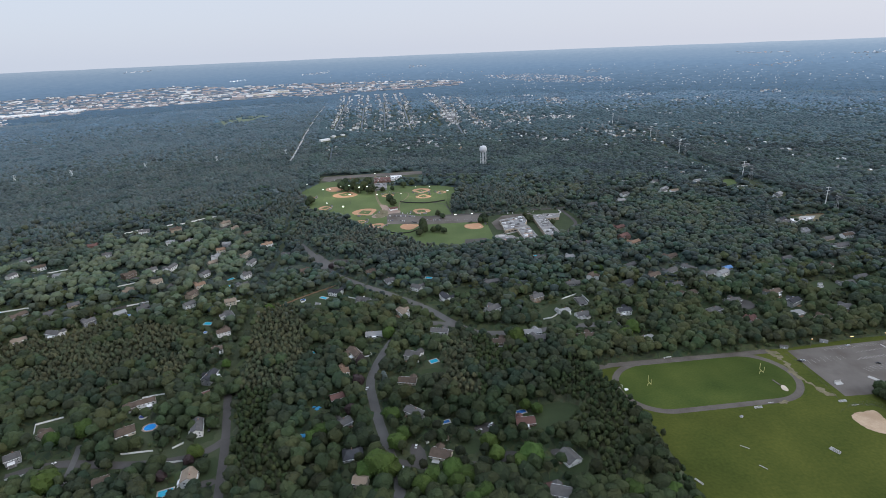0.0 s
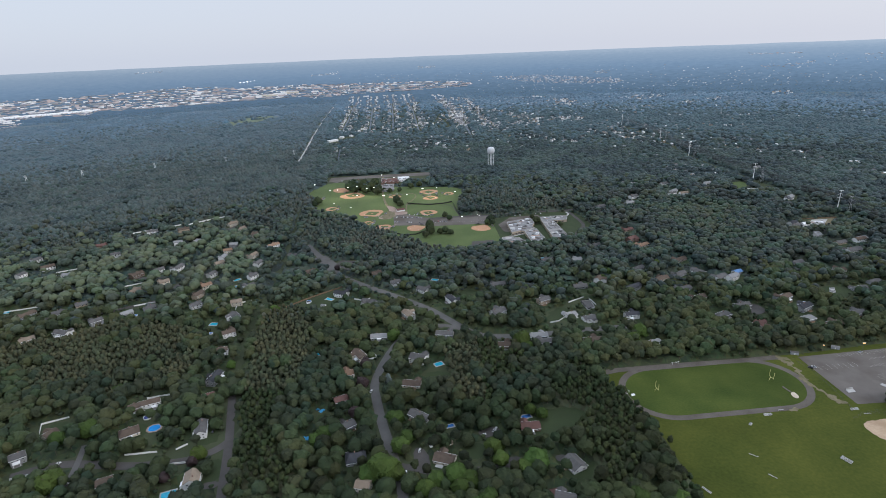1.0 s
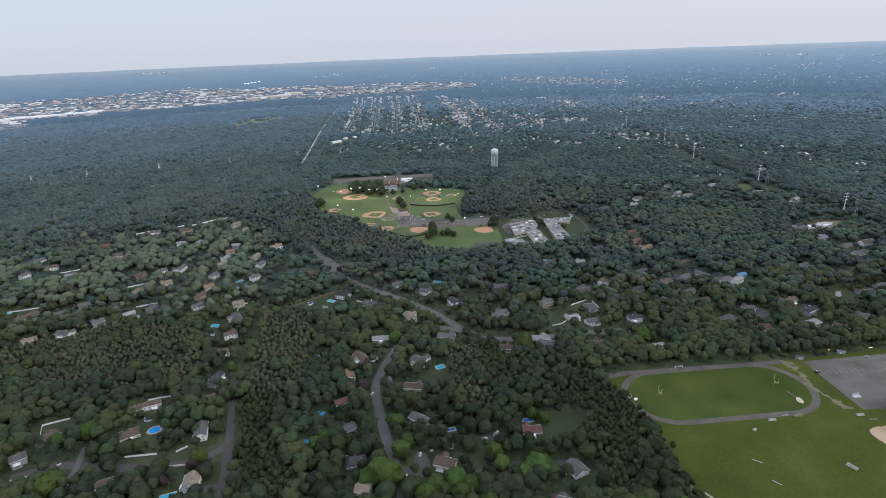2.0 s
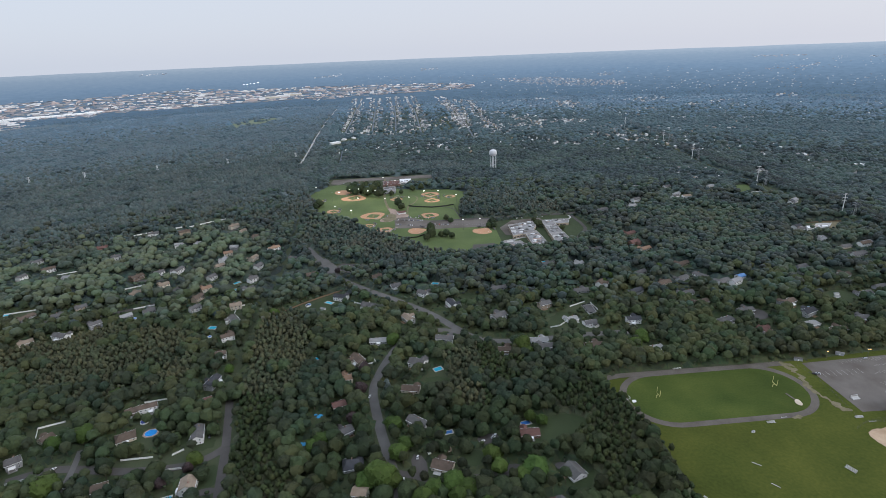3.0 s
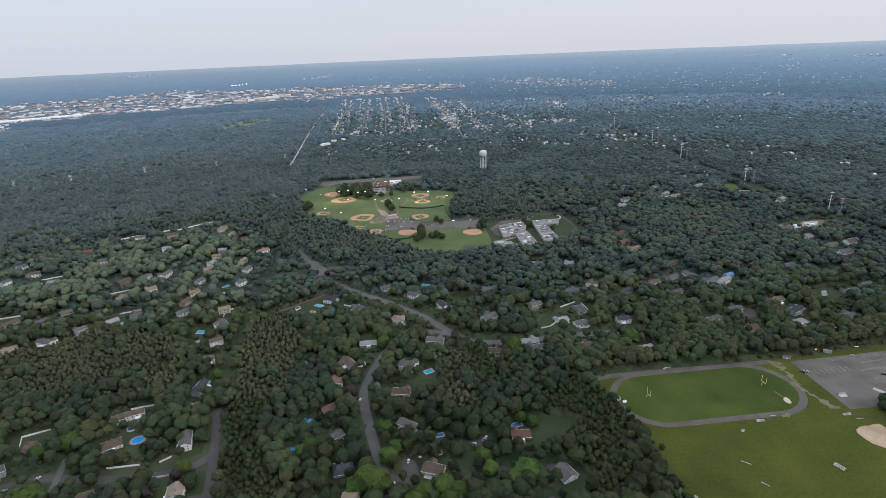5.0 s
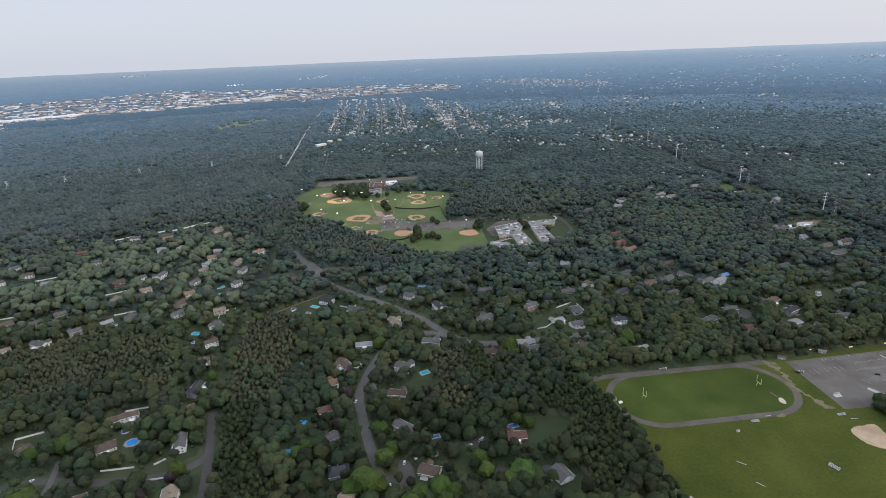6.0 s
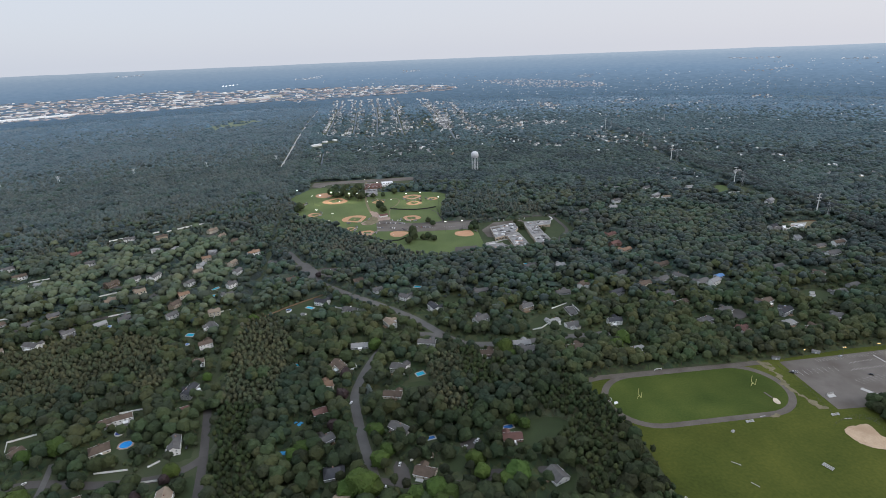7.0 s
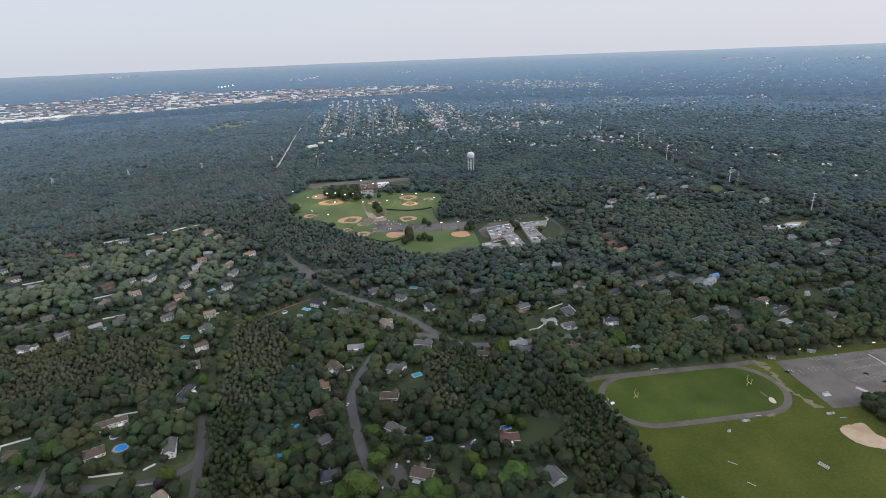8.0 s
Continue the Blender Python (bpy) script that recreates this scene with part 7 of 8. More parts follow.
def plant(name, places, templates, radius, tallness, mats, label, seed, trunks=True):
    """Trees at many places as one mesh: each takes a template, a size, a turn and a tone of its own."""
    rng = np.random.default_rng(seed)
    n = len(places)
    pick = rng.integers(0, len(templates), n)
    r = radius if isinstance(radius, np.ndarray) else rng.uniform(*radius, n)
    h = rng.uniform(*tallness, n)
    if isinstance(radius, np.ndarray):       # wide crowns stand tall
        h = np.where(r < 3.95, r * 1.7, h * 0.4 + 5.2 + r * 0.85) if len(templates[0][1]) > 28 else np.minimum(h, r * 1.7)
    lift = height(places[:, 0], places[:, 1])
    ang, tone = rng.uniform(0, 6.28, n), rng.uniform(0, 1, n) * 0.46 + 0.27 + (0.2 if mats[0].startswith("pine") else 0.45) * (patchy(places, 0.008, seed) + patchy(places, 0.028, seed + 0.3))
    verts, faces, tones, index, at = [], [], [], [], 0
    for k, (tv, tf, tall) in enumerate(templates):
        w = np.where(pick == k)[0]
        if not len(w):
            continue
        c, s = np.cos(ang[w])[:, None], np.sin(ang[w])[:, None]
        x, y = tv[:, 0] * r[w, None], tv[:, 1] * r[w, None]
        lo, hi = tv[:, 2].min(), tv[:, 2].max()
        z = h[w, None] - (hi - tv[:, 2]) * r[w, None] * tall
        v = np.stack([x * c - y * s + places[w, 0, None], x * s + y * c + places[w, 1, None], np.maximum(z, 0.4) + lift[w, None]], -1)
        verts.append(v.reshape(-1, 3))
        faces.append((tf[None] + (np.arange(len(w)) * len(tv))[:, None, None] + at).reshape(-1, 3))
        tones.append(np.repeat(tone[w], len(tf)))
        index.append(np.zeros(len(w) * len(tf)))
        at += len(w) * len(tv)
    if trunks:
        tv, tf = trunk()
        v = tv[None] * np.stack([0.22 + 0 * h, 0.22 + 0 * h, h * 0.75], -1)[:, None] + np.concatenate([places, np.full((n, 1), -0.1)], 1)[:, None]
        verts.append(v.reshape(-1, 3))
        faces.append((tf[None] + (np.arange(n) * len(tv))[:, None, None] + at).reshape(-1, 3))
        tones.append(np.full(n * len(tf), 0.5))
        index.append(np.ones(n * len(tf)))
    return heap(name, np.concatenate(verts), np.concatenate(faces), np.concatenate(tones), mats, np.concatenate(index), label, "woods", len(templates[0][1]) < 130)


PINES.append([(-439.7, 445.5), (-352.6, 413.6), (-316.6, 423.8), (-279.1, 434.4), (-259.5, 451.6), (-268.8, 493.4), (-302.4, 557.0), (-336.8, 580.7), (-379.4, 570.3), (-432.2, 567.9), (-467.8, 532.1), (-489.4, 510.3), (-548.1, 492.7), (-477.9, 413.6)])
PINES.append([(-159.9, 293.2), (-183.7, 365.2), (-210.1, 488.9), (-223.2, 592.8), (-189.3, 597.3), (-157.0, 531.8), (-144.4, 462.9), (-146.5, 425.3), (-159.1, 377.9), (-140.5, 330.5), (-117.0, 306.5), (-105.0, 290.4)])
PINES.append([(-724.3, 816.3), (-714.7, 881.0), (-614.7, 912.8), (-574.0, 972.0), (-502.0, 1004.7), (-434.5, 1033.0), (-337.4, 975.0), (-249.5, 839.2), (-248.9, 897.2), (-299.2, 1086.9), (-146.6, 922.0), (-40.7, 824.8), (4.8, 770.4), (-12.8, 737.3), (-69.4, 700.6), (-159.3, 753.6), (-210.6, 834.5), (-242.7, 811.8), (-316.8, 905.9), (-371.4, 979.6), (-445.2, 1046.3), (-593.6, 1009.9), (-682.0, 891.4), (-1115.3, 834.7), (-3481.8, 2930.7), (-2205.2, 2748.3), (-1958.1, 3210.6), (-1546.0, 3398.8), (-954.2, 3691.3), (-637.1, 3591.8), (-368.1, 1588.4), (-349.8, 1360.2), (-302.3, 1180.7), (-260.7, 1103.0), (-266.9, 1048.5), (-158.7, 950.6), (-270.3, 965.8)])
PINES.append([(-7.2, 473.4), (35.1, 492.2), (77.5, 456.5), (118.7, 463.7), (133.6, 414.6), (155.9, 388.0), (165.8, 343.9), (168.0, 307.3), (168.0, 276.2), (107.3, 279.4), (107.0, 305.1), (95.1, 341.6), (95.3, 361.9), (85.4, 409.3), (51.4, 387.0), (16.4, 381.6), (2.7, 415.0)])
PINES.append([(41.8, 1101.0), (119.7, 1215.2), (216.1, 1096.2), (225.7, 976.1), (93.9, 958.0), (35.3, 959.0), (27.7, 1013.1)])
PINES.append([(-319.3, 1354.6), (-57.8, 1406.8), (123.8, 1406.7), (-28.7, 1533.0), (-290.5, 1530.2)])
RNG = np.random.default_rng(5)
FULL = {"pine": [(*pine_crown(RNG, (ICO_V, ICO_F), 6, 95, 0.2), 1.0) for _ in range(9)], "leaf": [(*broad_crown(RNG, (BALL_V, BALL_F), 14, 225, 0.11, (0.92, 1.25)), 1.0) for _ in range(10)]}
HALF = {"pine": [(*pine_crown(RNG, (ICO_V, ICO_F), 5, 22, 0.24), 1.0) for _ in range(7)], "leaf": [(*broad_crown(RNG, (BALL_V, BALL_F), 11, 34, 0.16, (0.75, 1.02)), 1.0) for _ in range(9)]}
SMALL = [(*broad_crown(RNG, (ICO_V, ICO_F), 5, 24, 0.2), 1.0) for _ in range(6)]
FAR = {k: [(*simple_crown(RNG, k), 1.0) for _ in range(6)] for k in ("pine", "leaf")}
TUFTED = {k: [(*sprayed(RNG, *simple_crown(RNG, k), 9, 0.26), 1.0) for _ in range(8)] for k in ("pine", "leaf")}


def tree_model(name, kind, leaf, label, seed, sprays=620, size=0.075):
    """A tree of its own: a tapered trunk with limbs, and a crown of leaf sprays; one metre in crown radius."""
    rng = np.random.default_rng(seed)
    t = tagged(new(name), label, "tree", "garden trees")
    v, f = tube([(0, 0, -0.1), (0.03, 0.02, 0.7), (0.0, 0.04, 1.5)], [0.085, 0.06, 0.03], 7)
    limbs = [rod((0.02, 0.02, 0.8 + 0.1 * k), (0.5 * math.cos(k * 1.9 + seed), 0.5 * math.sin(k * 1.9 + seed), 1.25 + 0.1 * k), 0.025, 5) for k in range(5)]
    link("trunk", *joined((v, f), *limbs), "bark", t)
    cv, cf = pine_crown(rng, (BALL_V, BALL_F), 9, sprays, size) if kind == "pine" else broad_crown(rng, (BALL_V, BALL_F), 17, sprays, size, (0.8, 0.95))
    cv = cv * (1, 1, 1.2) + (0, 0, 0.85)
    me = bpy.data.meshes.new("crown")
    me.from_pydata(cv.tolist(), [], cf.tolist())
    me.materials.append(M[leaf])
    shared("crown", me, t)
    return t


KINDS = {"lime": [], "dark": [], "plum": [], "spruce": [], "red": []}
for key, name, kind, leaf, words, count in (("lime", "broadleaf_tree", "leaf", "lime_leaf", "full bright green broadleaf tree beside houses", 4), ("dark", "broadleaf_tree", "leaf", "dark_leaf", "full dark green broadleaf tree near gardens", 5),
                                            ("plum", "plum_tree", "leaf", "plum_leaf", "dark purple-leaved garden tree", 1), ("red", "maple_tree", "leaf", "red_leaf", "small red-leaved garden maple", 1), ("spruce", "spruce_tree", "pine", "spruce_leaf", "grey-blue spruce beside a lane", 1)):
    KINDS[key] = [[tree_model, (name, kind, leaf, words, 40 + k + len(KINDS[key]) + len(words)), None] for k in range(count)]
TREES = []


def low_growth(p):
    """Where trees stay low on the camera's side of a house, pool, fence or road, to keep it in view."""
    low = np.zeros(len(p), bool)
    for x, y, half, drop in SIGHT_GAPS:
        far = math.hypot(x, y)
        ux, uy = x / far, y / far
        dx, dy = p[:, 0] - x, p[:, 1] - y
        along, across = -(dx * ux + dy * uy), dx * uy - dy * ux
        low |= (along > -2) & (along < 4 + drop * far / 298) & (np.abs(across) < half + 3.5)
    return low


def tree(x, y, r, kind="dark", tall=1.0):
    """Plants one tree of crown radius r."""
    if kind == "dark" and r > 3.6 and y < 700 and low_growth(np.array([(x, y)]))[0]:
        r, tall = 3.4, 1.0
    slot = KINDS[kind][len(TREES) % len(KINDS[kind])]
    TREES.append((x, y))
    m = pose(x, y, 0, 0, 0, (len(TREES) * 77) % 360) @ Matrix.Diagonal((r, r, r * tall, 1))
    if slot[2] is None:
        slot[2] = slot[0](*slot[1])
        slot[2].matrix_basis = m
        slot.append(m)
        return slot[2]
    ob = copy_thing(slot[2], Matrix.Identity(4))
    ob.matrix_basis = m
    return ob


tree(-91.5, 332.0, 3.2, "red", 0.95)
tree(219.1, 661.5, 6.8, "lime", 0.95)
tree(208.2, 645.2, 5.4, "lime", 0.95)
tree(451.5, 599.4, 6.4, "lime", 0.95)
tree(295.7, 684.5, 6.2, "lime", 0.95)
tree(453.3, 714.5, 6.0, "lime", 0.95)
tree(89.6, 700.9, 6.2, "lime", 0.95)
tree(-54.8, 308.9, 12.6, "lime", 0.85)
tree(-66.5, 306.9, 8.4, "lime", 0.85)
tree(-45.7, 305.8, 8.4, "lime", 0.85)
tree(-105.5, 351.4, 9.8, "lime", 0.85)
tree(-112.9, 344.7, 7, "lime", 0.95)
tree(60.2, 310.5, 11.2, "lime", 0.85)
tree(51.1, 305.9, 8.4, "lime", 0.85)
tree(30.9, 330.4, 8.4, "lime", 0.85)
tree(33.7, 315.9, 7, "lime", 0.95)
tree(-0.5, 300.9, 9.8, "lime", 0.85)
tree(-14.8, 297.6, 8.4, "lime", 0.85)
tree(9.4, 296.3, 8.4, "lime", 0.85)
tree(-34.9, 295.8, 8.1, "dark", 0.85)
tree(-22.6, 288.8, 8.4, "lime", 0.85)
tree(-43.6, 334.9, 8.4, "lime", 0.85)
tree(-38.9, 344.8, 7, "lime", 0.95)
tree(-49.8, 368.9, 8.4, "lime", 0.85)
tree(-70.9, 341.7, 9.5, "dark", 0.85)
tree(-79.3, 337.3, 8.1, "dark", 0.85)
tree(-60.5, 327.4, 6.8, "dark", 0.95)
tree(-93.4, 329.3, 6.8, "dark", 0.95)
tree(-85.9, 455.6, 7, "plum")
tree(-84.2, 422.4, 7, "plum")
tree(-87.0, 380.7, 6, "plum")
tree(-206.5, 329.1, 5, "plum")
tree(-60.6, 425.5, 5, "spruce", 1.2)
tree(-62.0, 510.9, 8.4, "lime", 0.85)
tree(75.8, 484.1, 9.8, "lime", 1.2)
tree(80.6, 477.0, 7, "lime", 0.95)
tree(204.0, 496.3, 9.8, "lime", 0.85)
tree(192.7, 484.0, 8.4, "lime", 0.85)
tree(53.5, 554.9, 6.8, "dark", 0.95)
tree(-129.3, 510.6, 12.2, "dark", 0.85)
tree(-148.4, 526.8, 10.8, "dark", 0.85)
tree(-113.1, 523.8, 10.8, "dark", 0.85)
tree(-90.1, 490.1, 8.1, "dark", 0.85)
tree(-136.8, 486.1, 9.5, "dark", 0.85)
tree(-224.2, 465.1, 5, "lime", 1.1)
tree(-204.7, 419.8, 6.8, "dark", 0.95)
tree(-213.9, 416.2, 6.8, "dark", 0.95)
tree(-312.0, 369.6, 9.8, "lime", 0.85)
tree(-331.0, 358.5, 8.4, "lime", 0.85)
tree(-302.8, 309.1, 11.2, "lime", 0.85)
tree(-269.0, 328.6, 9.5, "dark", 0.85)
tree(-289.6, 340.2, 8.1, "dark", 0.85)
tree(-286.7, 325.1, 8.1, "dark", 0.85)
tree(-203.7, 335.5, 7, "lime", 0.95)
tree(-192.0, 320.2, 6.8, "dark", 0.95)
tree(-246.0, 360.4, 8.1, "dark", 0.85)
tree(-242.6, 367.6, 6.8, "dark", 0.95)
tree(-240.5, 389.0, 8.1, "dark", 0.85)
tree(-228.9, 373.9, 6.8, "dark", 0.95)
tree(-256.8, 354.3, 8.1, "dark", 0.85)
tree(-228.2, 316.1, 8.1, "dark", 0.85)
tree(-220.4, 312.2, 5, "plum")
tree(-316.2, 426.5, 8.4, "lime", 0.85)
tree(-213.2, 585.9, 7, "lime", 0.95)
tree(-185.0, 696.5, 7, "lime", 0.95)
tree(-159.4, 718.7, 5, "plum")
tree(-8.3, 340.5, 5.4, "dark", 1.1)
tree(24.4, 358.0, 6.8, "dark", 0.95)
tree(55.5, 374.1, 6.8, "dark", 0.95)
tree(75.0, 368.0, 5.6, "lime", 1.1)
tree(66.5, 373.8, 5.6, "lime", 1.1)
tree(-3.2, 370.5, 6.8, "dark", 0.95)
tree(-17.7, 394.5, 6.8, "dark", 0.95)
tree(-47.6, 392.5, 6.8, "dark", 0.95)
tree(-30.1, 389.8, 6.8, "dark", 0.95)
tree(9.5, 338.8, 6.8, "dark", 0.95)
tree(116.2, 338.3, 8.1, "dark", 0.85)
tree(98.7, 339.4, 8.1, "dark", 0.85)
tree(-94.3, 1070.3, 10, "dark")
tree(-85.9, 1046.1, 8, "dark")
tree(-262.3, 1087.8, 10, "dark")
tree(-267.0, 1069.7, 8, "dark")
tree(-213.7, 1198.6, 11, "dark")
tree(-212.4, 1223.4, 9, "dark")
tree(-198.0, 1180.0, 11, "dark")
tree(-196.5, 1204.2, 9, "dark")
tree(-187.8, 1199.6, 11, "dark")
tree(-186.0, 1224.4, 9, "dark")
tree(-170.5, 1164.9, 11, "dark")
tree(-168.5, 1188.6, 9, "dark")
tree(-161.2, 1194.9, 11, "dark")
tree(-159.0, 1219.6, 9, "dark")
tree(-143.6, 1150.1, 11, "dark")
tree(-141.1, 1173.4, 9, "dark")
tree(-211.3, 1225.8, 11, "dark")
tree(-209.9, 1251.4, 9, "dark")
tree(-184.1, 1221.0, 11, "dark")
tree(-182.2, 1246.5, 9, "dark")
tree(-158.3, 1227.7, 11, "dark")
tree(-155.9, 1253.4, 9, "dark")
tree(-24.6, 884.3, 9, "dark", 1.3)
tree(-22.3, 866.3, 8, "dark", 1.2)
tree(-30.6, 849.9, 7, "dark")
tree(2.2, 867.6, 7, "dark")
tree(11.6, 857.4, 6, "dark")
tree(-6.6, 865.8, 6, "dark")
tree(85.8, 917.9, 8, "dark")
tree(88.5, 903.9, 6, "dark")
tree(78.5, 905.3, 6, "dark")
tree(166.4, 899.8, 8, "dark")
tree(163.8, 931.0, 5, "dark")
tree(-116.5, 1166.2, 6, "dark")
tree(-130.8, 1183.1, 5, "dark")
tree(-95.3, 1172.9, 6, "dark")
tree(-70.7, 1197.5, 8, "dark")
tree(-51.6, 1210.6, 8, "dark")
tree(3.6, 961.2, 6, "dark")
tree(11.7, 942.0, 6, "dark")
tree(204.0, 878.4, 5, "dark")
tree(378.1, 371.0, 7, "dark")
tree(388.1, 373.1, 6, "dark")
tree(380.9, 361.3, 7, "dark")
tree(372.4, 366.5, 5, "dark")
tree(374.5, 351.2, 6, "dark")
tree(374.7, 361.8, 6, "dark")
tree(399.1, 372.1, 7, "dark")
tree(385.8, 353.9, 7, "dark")
tree(380.5, 339.9, 7, "dark")
HELD_GAPS, SIGHT_GAPS = SIGHT_GAPS, []
tree(-266.9, 346.7, 6.5, "dark", 1.05)
tree(-259.1, 350.8, 6, "dark", 1.05)
tree(-236.1, 351.4, 4.6, "dark", 1.05)
tree(-273.0, 331.0, 7, "dark", 1.05)
tree(-229.5, 324.4, 7.5, "dark", 1.05)
tree(-242.8, 378.1, 5.0, "dark", 1.05)
tree(-232.0, 365.3, 4.4, "dark", 1.05)
tree(-291.3, 358.0, 6, "dark", 1.05)
tree(-240.4, 319.9, 6, "dark", 1.05)
tree(-293.4, 346.4, 6.5, "dark", 1.05)
tree(-219.7, 369.5, 5, "dark", 1.05)
tree(-204.1, 372.1, 6, "dark", 1.05)
SIGHT_GAPS = HELD_GAPS
for tx, ty in list(TREES):
    SPOTS.append((tx, ty, 5.0))


GARDENS = [(-704.3, 790.2), (-682.0, 891.4), (-564.6, 953.9), (-440.5, 1018.5), (-316.8, 905.9), (-243.5, 660.6), (-259.4, 596.0), (-308.9, 564.3), (-409.3, 587.0), (-486.8, 559.0), (-561.2, 552.1), (-723.1, 747.9)]


MEADOWS = [[(-1015, 2572), (-946, 2492), (-866, 2607), (-795, 2855), (-869, 2960), (-994, 2876), (-1052, 2710)]]


def young_trees(grown, near, far, kit, mats, seed):
    """Small trees and bushes in the gaps between grown trees, close to houses and roads."""
    rng = np.random.default_rng(seed)
    p = scatter(rng, 6.6, near, far)
    p = p[~is_pine(p)]
    p = p[free_of_things(p, 0.6)]
    cells = {}
    for x, y in grown:
        cells.setdefault((int(x // 7), int(y // 7)), []).append((x, y))
    keep = [all((x - gx) ** 2 + (y - gy) ** 2 > 17 for i in (-1, 0, 1) for j in (-1, 0, 1) for gx, gy in cells.get((int(x // 7) + i, int(y // 7) + j), ())) for x, y in p]
    p = p[np.array(keep)]
    p = p[rng.random(len(p)) < np.where(low_growth(p) & (p[:, 1] > 520), 0.4, 0.8)]
    plant("young_trees", p, kit, (1.7, 3.6), (2.6, 6.2), mats, "small green trees and bushes between gardens", seed)


def undergrowth(near, far, cell, tall, stand, seed):
    """The uneven roof of saplings and brush between the trunks, set high to lighten the dark gaps between crowns; it
    dips to the ground beside roads, lawns and houses.
    """
    rng = np.random.default_rng(seed)
    xs, ys = np.arange(-(0.95 * far + 60), 0.95 * far + 60, cell), np.arange(near, far + cell, cell)
    gx, gy = np.meshgrid(xs, ys)
    p = np.stack([gx.ravel(), gy.ravel()], 1) + rng.uniform(-0.4, 0.4, (gx.size, 2)) * cell
    seen = (np.abs(p[:, 0]) < 0.95 * p[:, 1] + 60) & (np.hypot(p[:, 0], p[:, 1]) < 3560)
    grown = np.zeros(len(p), bool)
    grown[seen] = free_of_things(p[seen], max(3.0, cell * 0.8))
    for outline, _ in OPEN + [(q, 0) for q in MEADOWS]:
        grown &= ~within(p, outline)
    z = tall * rng.uniform(0.45, 1.25, len(p))
    z[low_growth(p)] *= 0.2
    z = np.where(grown, z, -0.6)
    n = len(xs)
    k = (np.arange(len(ys) - 1)[:, None] * n + np.arange(n - 1)[None]).ravel()
    quads = np.stack([k, k + 1, k + n + 1, k + n], 1)
    quads = quads[grown[quads].any(1) & seen[quads].all(1)]
    flip = rng.random(len(quads)) < 0.5
    tris = np.concatenate([np.where(flip[:, None], quads[:, [0, 1, 2]], quads[:, [0, 1, 3]]), np.where(flip[:, None], quads[:, [0, 2, 3]], quads[:, [1, 2, 3]])])
    mid = p[tris].mean(1)
    used, tris = np.unique(tris, return_inverse=True)
    tones = 0.3 + 0.4 * rng.random(len(mid)) + 0.4 * patchy(mid, 0.03, seed)
    v = np.concatenate([p, z[:, None]], 1)[used]
    v[:, 2] += height(v[:, 0], v[:, 1])
    heap("undergrowth", v, tris.reshape(-1, 3), tones, ["leaf" + stand, "pine" + stand], is_pine(mid).astype(int), "dense green undergrowth beneath the trees", "undergrowth")


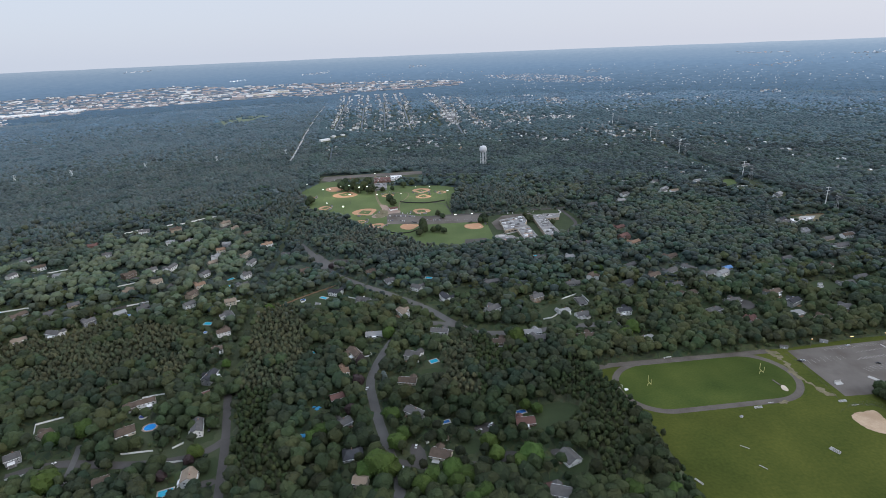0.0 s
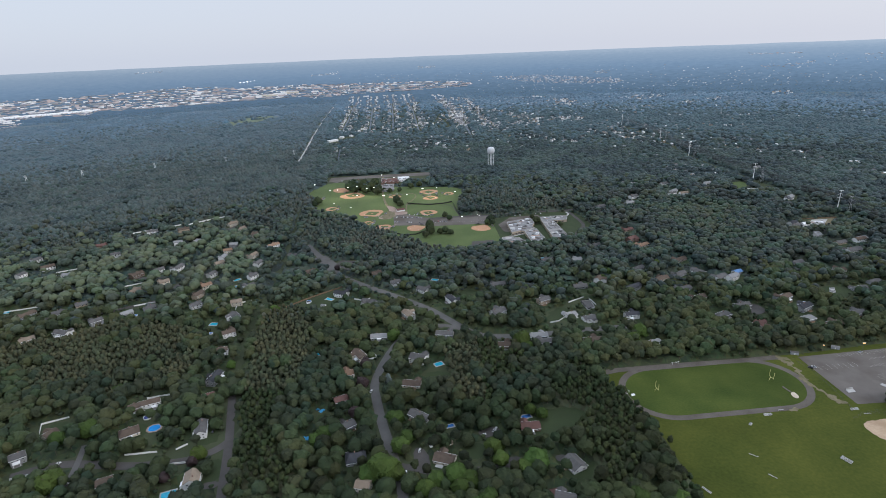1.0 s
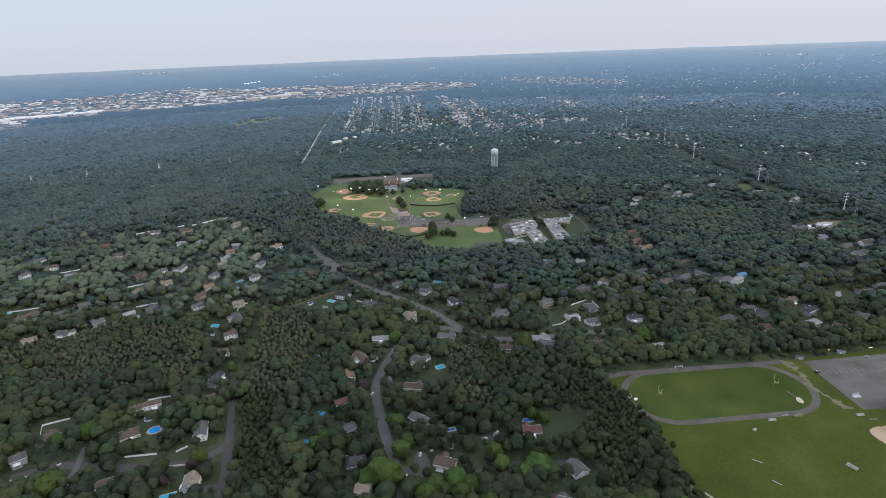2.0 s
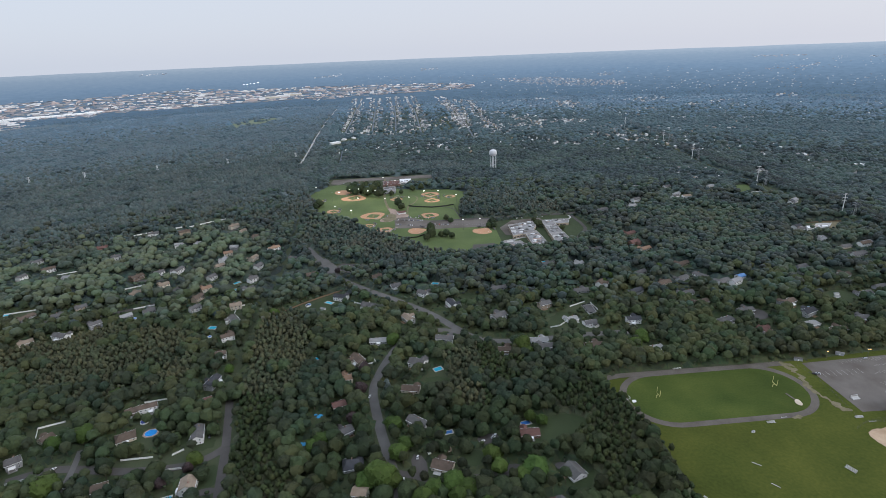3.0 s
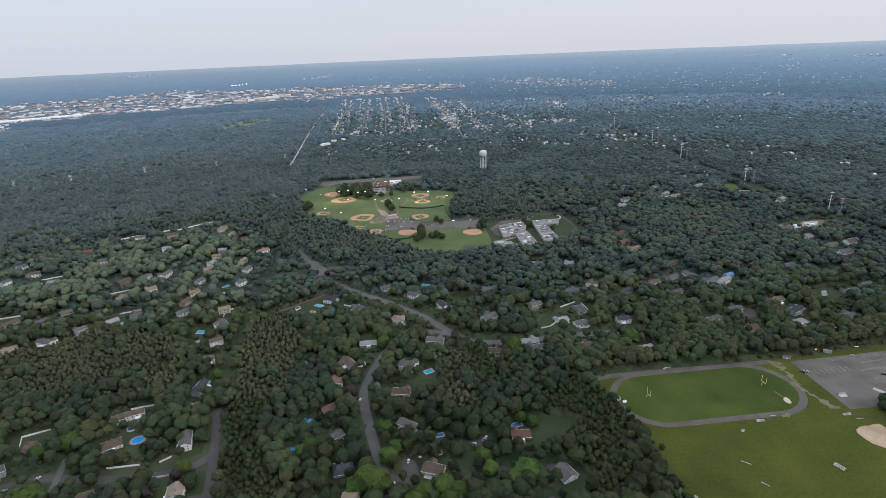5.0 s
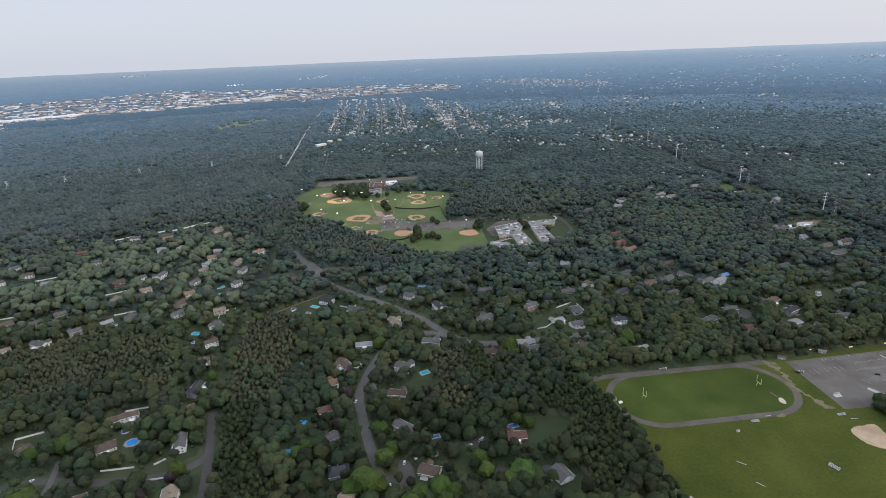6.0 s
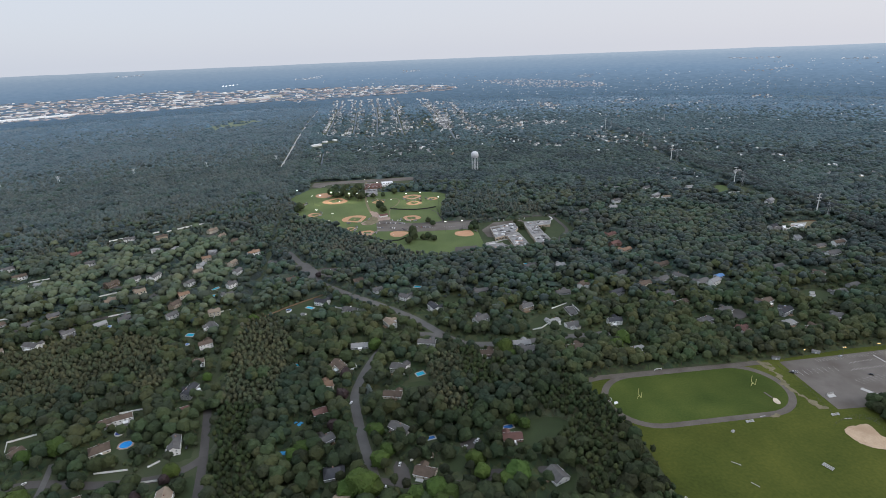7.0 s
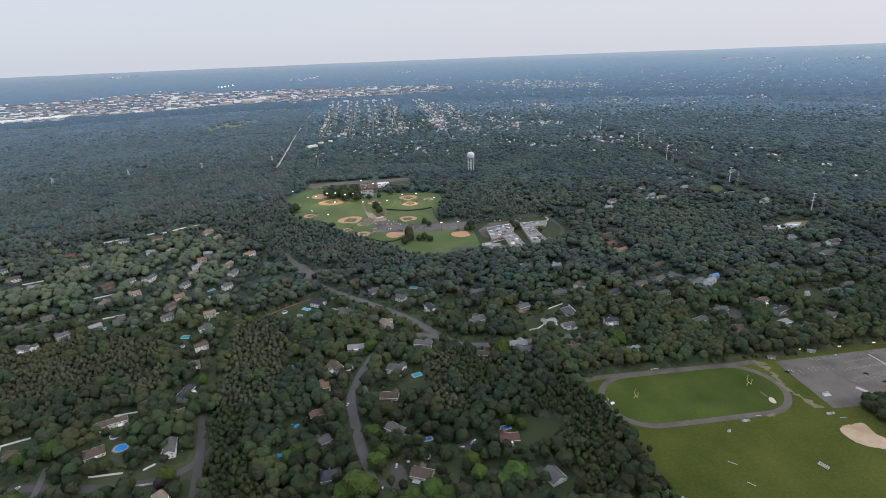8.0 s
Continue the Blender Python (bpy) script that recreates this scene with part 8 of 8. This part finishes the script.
def woods():
    # each farther band's material carries more painted haze
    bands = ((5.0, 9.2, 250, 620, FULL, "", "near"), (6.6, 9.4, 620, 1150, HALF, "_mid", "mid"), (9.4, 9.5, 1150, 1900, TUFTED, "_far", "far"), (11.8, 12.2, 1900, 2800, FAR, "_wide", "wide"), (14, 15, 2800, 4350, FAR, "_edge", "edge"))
    for n, (pine_gap, leaf_gap, near, far, kit, stand, word) in enumerate(bands):
        for kind, gap in (("pine", pine_gap), ("leaf", leaf_gap)):
            rng = np.random.default_rng(int(near) + len(kind))
            p = scatter(rng, gap, near * (1 if n == 0 else 0.85 if n == 1 else 0.6), far * 1.15)
            # stands thin out into one another
            away_from = np.hypot(p[:, 0], p[:, 1])
            inner, r = (away_from if n > 1 else p[:, 1]), (away_from if n else p[:, 1])
            u = rng.random(len(p))
            keep = u > np.clip((near * 1.13 - inner) / (near * 0.26), 0, 1) if n else np.ones(len(p), bool)
            keep &= u < np.clip((far * 1.13 - r) / (far * 0.26), 0, 1) if n < 4 else u < np.clip((3900 - r) / 480, 0, 1)
            p = p[keep]
            inside = is_pine(p)
            p = p[inside if kind == "pine" else ~inside]
            p = p[free_of_things(p, gap * (0.42 if kind == "pine" or n > 1 else 0.34))]
            if kind == "leaf":
                p = p[patchy(p, 0.02, 3.1) > (-0.55 if n == 0 else -0.48)]
            if n == 2 or n < 2 and kind == "pine":
                p = p[~low_growth(p)]
            if n < 2:
                # the western gardens hold fewer trees than the woods
                p = p[~within(p, GARDENS) | (rng.random(len(p)) < 0.84)]
            if n >= 2:
                # gardens and streets between the far houses hold fewer trees
                for outline, share in OPEN + [(q, 0.1) for q in MEADOWS]:
                    p = p[~within(p, outline) | (rng.random(len(p)) < share)]
                if kind == "leaf":
                    p = p[np.array([homes_here(x, y) < -0.1 or math.hypot(x, y) > 3600 for x, y in p]) | (rng.random(len(p)) < 0.5) | ~within(p, SUBURB)]
            if n == 0 and kind == "leaf":
                # the nearest ones stand singly
                order = np.argsort(p[:, 1] + 0.15 * np.abs(p[:, 0]))
                nearest = p[order[:225]]
                for (x, y), roomy in zip(nearest, free_of_things(nearest, 8.5)):
                    size = (5.6 if roomy else 4.2) + (3.6 if roomy else 1.8) * ((x * 7.3 + y * 3.1) % 1.0)
                    if low_growth(np.array([(x, y)]))[0]:
                        size = 2.6 + size * 0.14
                    tree(x, y, size, "lime" if (x * 3.7 + y) % 1.0 < 0.08 else "dark", 1.15 if size < 5.5 else 0.95 if size < 7.5 else 0.85)
                p = p[order[225:]]
            big = gap / (6.4 if kind == "pine" else 8.0)
            size = (3.1 * big, 4.8 * big) if kind == "pine" else (4.0 * big, 6.4 * big)
            tall = (9.5, 14.5) if kind == "pine" else (8.5, 15)
            if n < 2 and kind == "leaf":
                young_trees(np.concatenate([p, np.array(TREES)]), 250 if n == 0 else 620, 620 if n == 0 else 1000, SMALL if n == 0 else FAR["leaf"], ["leaf" + stand, "bark"], 61 + n)
            if n == 4:                       # the land past here stands for far more, so its trees are small
                size = rng.uniform(*size, len(p)) * np.interp(np.hypot(p[:, 0], p[:, 1]), [3200, 3750], [1.0, 0.3])
            if n < 2 and kind == "leaf":     # crowns spread where nothing stands close by
                roomy = free_of_things(p, gap * 0.85)
                size = np.where(roomy, rng.uniform(4.2, 7.8, len(p)), rng.uniform(3.6, 5.4, len(p)))
                size = np.where(low_growth(p), rng.uniform(2.4, 3.6, len(p)) * np.where(p[:, 1] < 520, 1.35, 1.0), size)
            if n == 1 and kind == "leaf":
                own = within(p, GARDENS)
                plant("garden_trees", p[own], kit[kind], np.where(size[own] > 3.7, size[own] * rng.uniform(0.8, 1.3, own.sum()), size[own] * 0.85), tall, ["leaf_garden", "bark"], "light green broadleaf trees in gardens", 31)
                p, size = p[~own], size[~own]
            if n == 0:                       # nearest stands: darker copies with less haze put in; eastern pines are deep green
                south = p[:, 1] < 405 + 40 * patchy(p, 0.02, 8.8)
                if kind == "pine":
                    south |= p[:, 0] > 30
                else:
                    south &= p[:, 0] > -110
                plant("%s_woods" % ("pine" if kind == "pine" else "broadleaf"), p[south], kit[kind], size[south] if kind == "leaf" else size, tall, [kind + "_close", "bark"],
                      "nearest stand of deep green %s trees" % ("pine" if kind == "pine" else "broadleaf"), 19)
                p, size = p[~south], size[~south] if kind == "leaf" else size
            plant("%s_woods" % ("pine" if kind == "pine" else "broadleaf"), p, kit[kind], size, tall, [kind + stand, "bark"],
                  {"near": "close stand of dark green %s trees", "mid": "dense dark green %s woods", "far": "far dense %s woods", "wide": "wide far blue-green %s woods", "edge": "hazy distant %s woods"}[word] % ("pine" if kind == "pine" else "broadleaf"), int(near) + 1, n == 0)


woods()
undergrowth(250, 640, 4.6, 3.6, "", 201)
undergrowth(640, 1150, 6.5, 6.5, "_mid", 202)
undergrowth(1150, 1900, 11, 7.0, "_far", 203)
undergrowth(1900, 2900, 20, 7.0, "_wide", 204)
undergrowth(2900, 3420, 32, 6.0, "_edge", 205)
strip_trees = np.array([q[:2] for q in fill(STRIP, (34, 32), 41, 0.2, 0.4, 0.5)])
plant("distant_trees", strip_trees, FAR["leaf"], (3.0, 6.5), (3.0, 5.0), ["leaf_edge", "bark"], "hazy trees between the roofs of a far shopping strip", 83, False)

# woods under and behind the eye, so that the land goes on
RNG = np.random.default_rng(77)
behind = scatter(RNG, 17, -420, 250, 0.0, 520)
behind = behind[free_of_things(behind, 5)]
under = np.hypot(behind[:, 0], behind[:, 1]) < 130
plant("broadleaf_woods", behind[under], HALF["leaf"], (6.5, 9.5), (10, 15), ["leaf", "bark"], "grown dark green broadleaf trees below", 79)
plant("broadleaf_woods", behind[~under], FAR["leaf"], (7, 10), (10, 15), ["leaf", "bark"], "close stand of dark green broadleaf trees", 78, False)
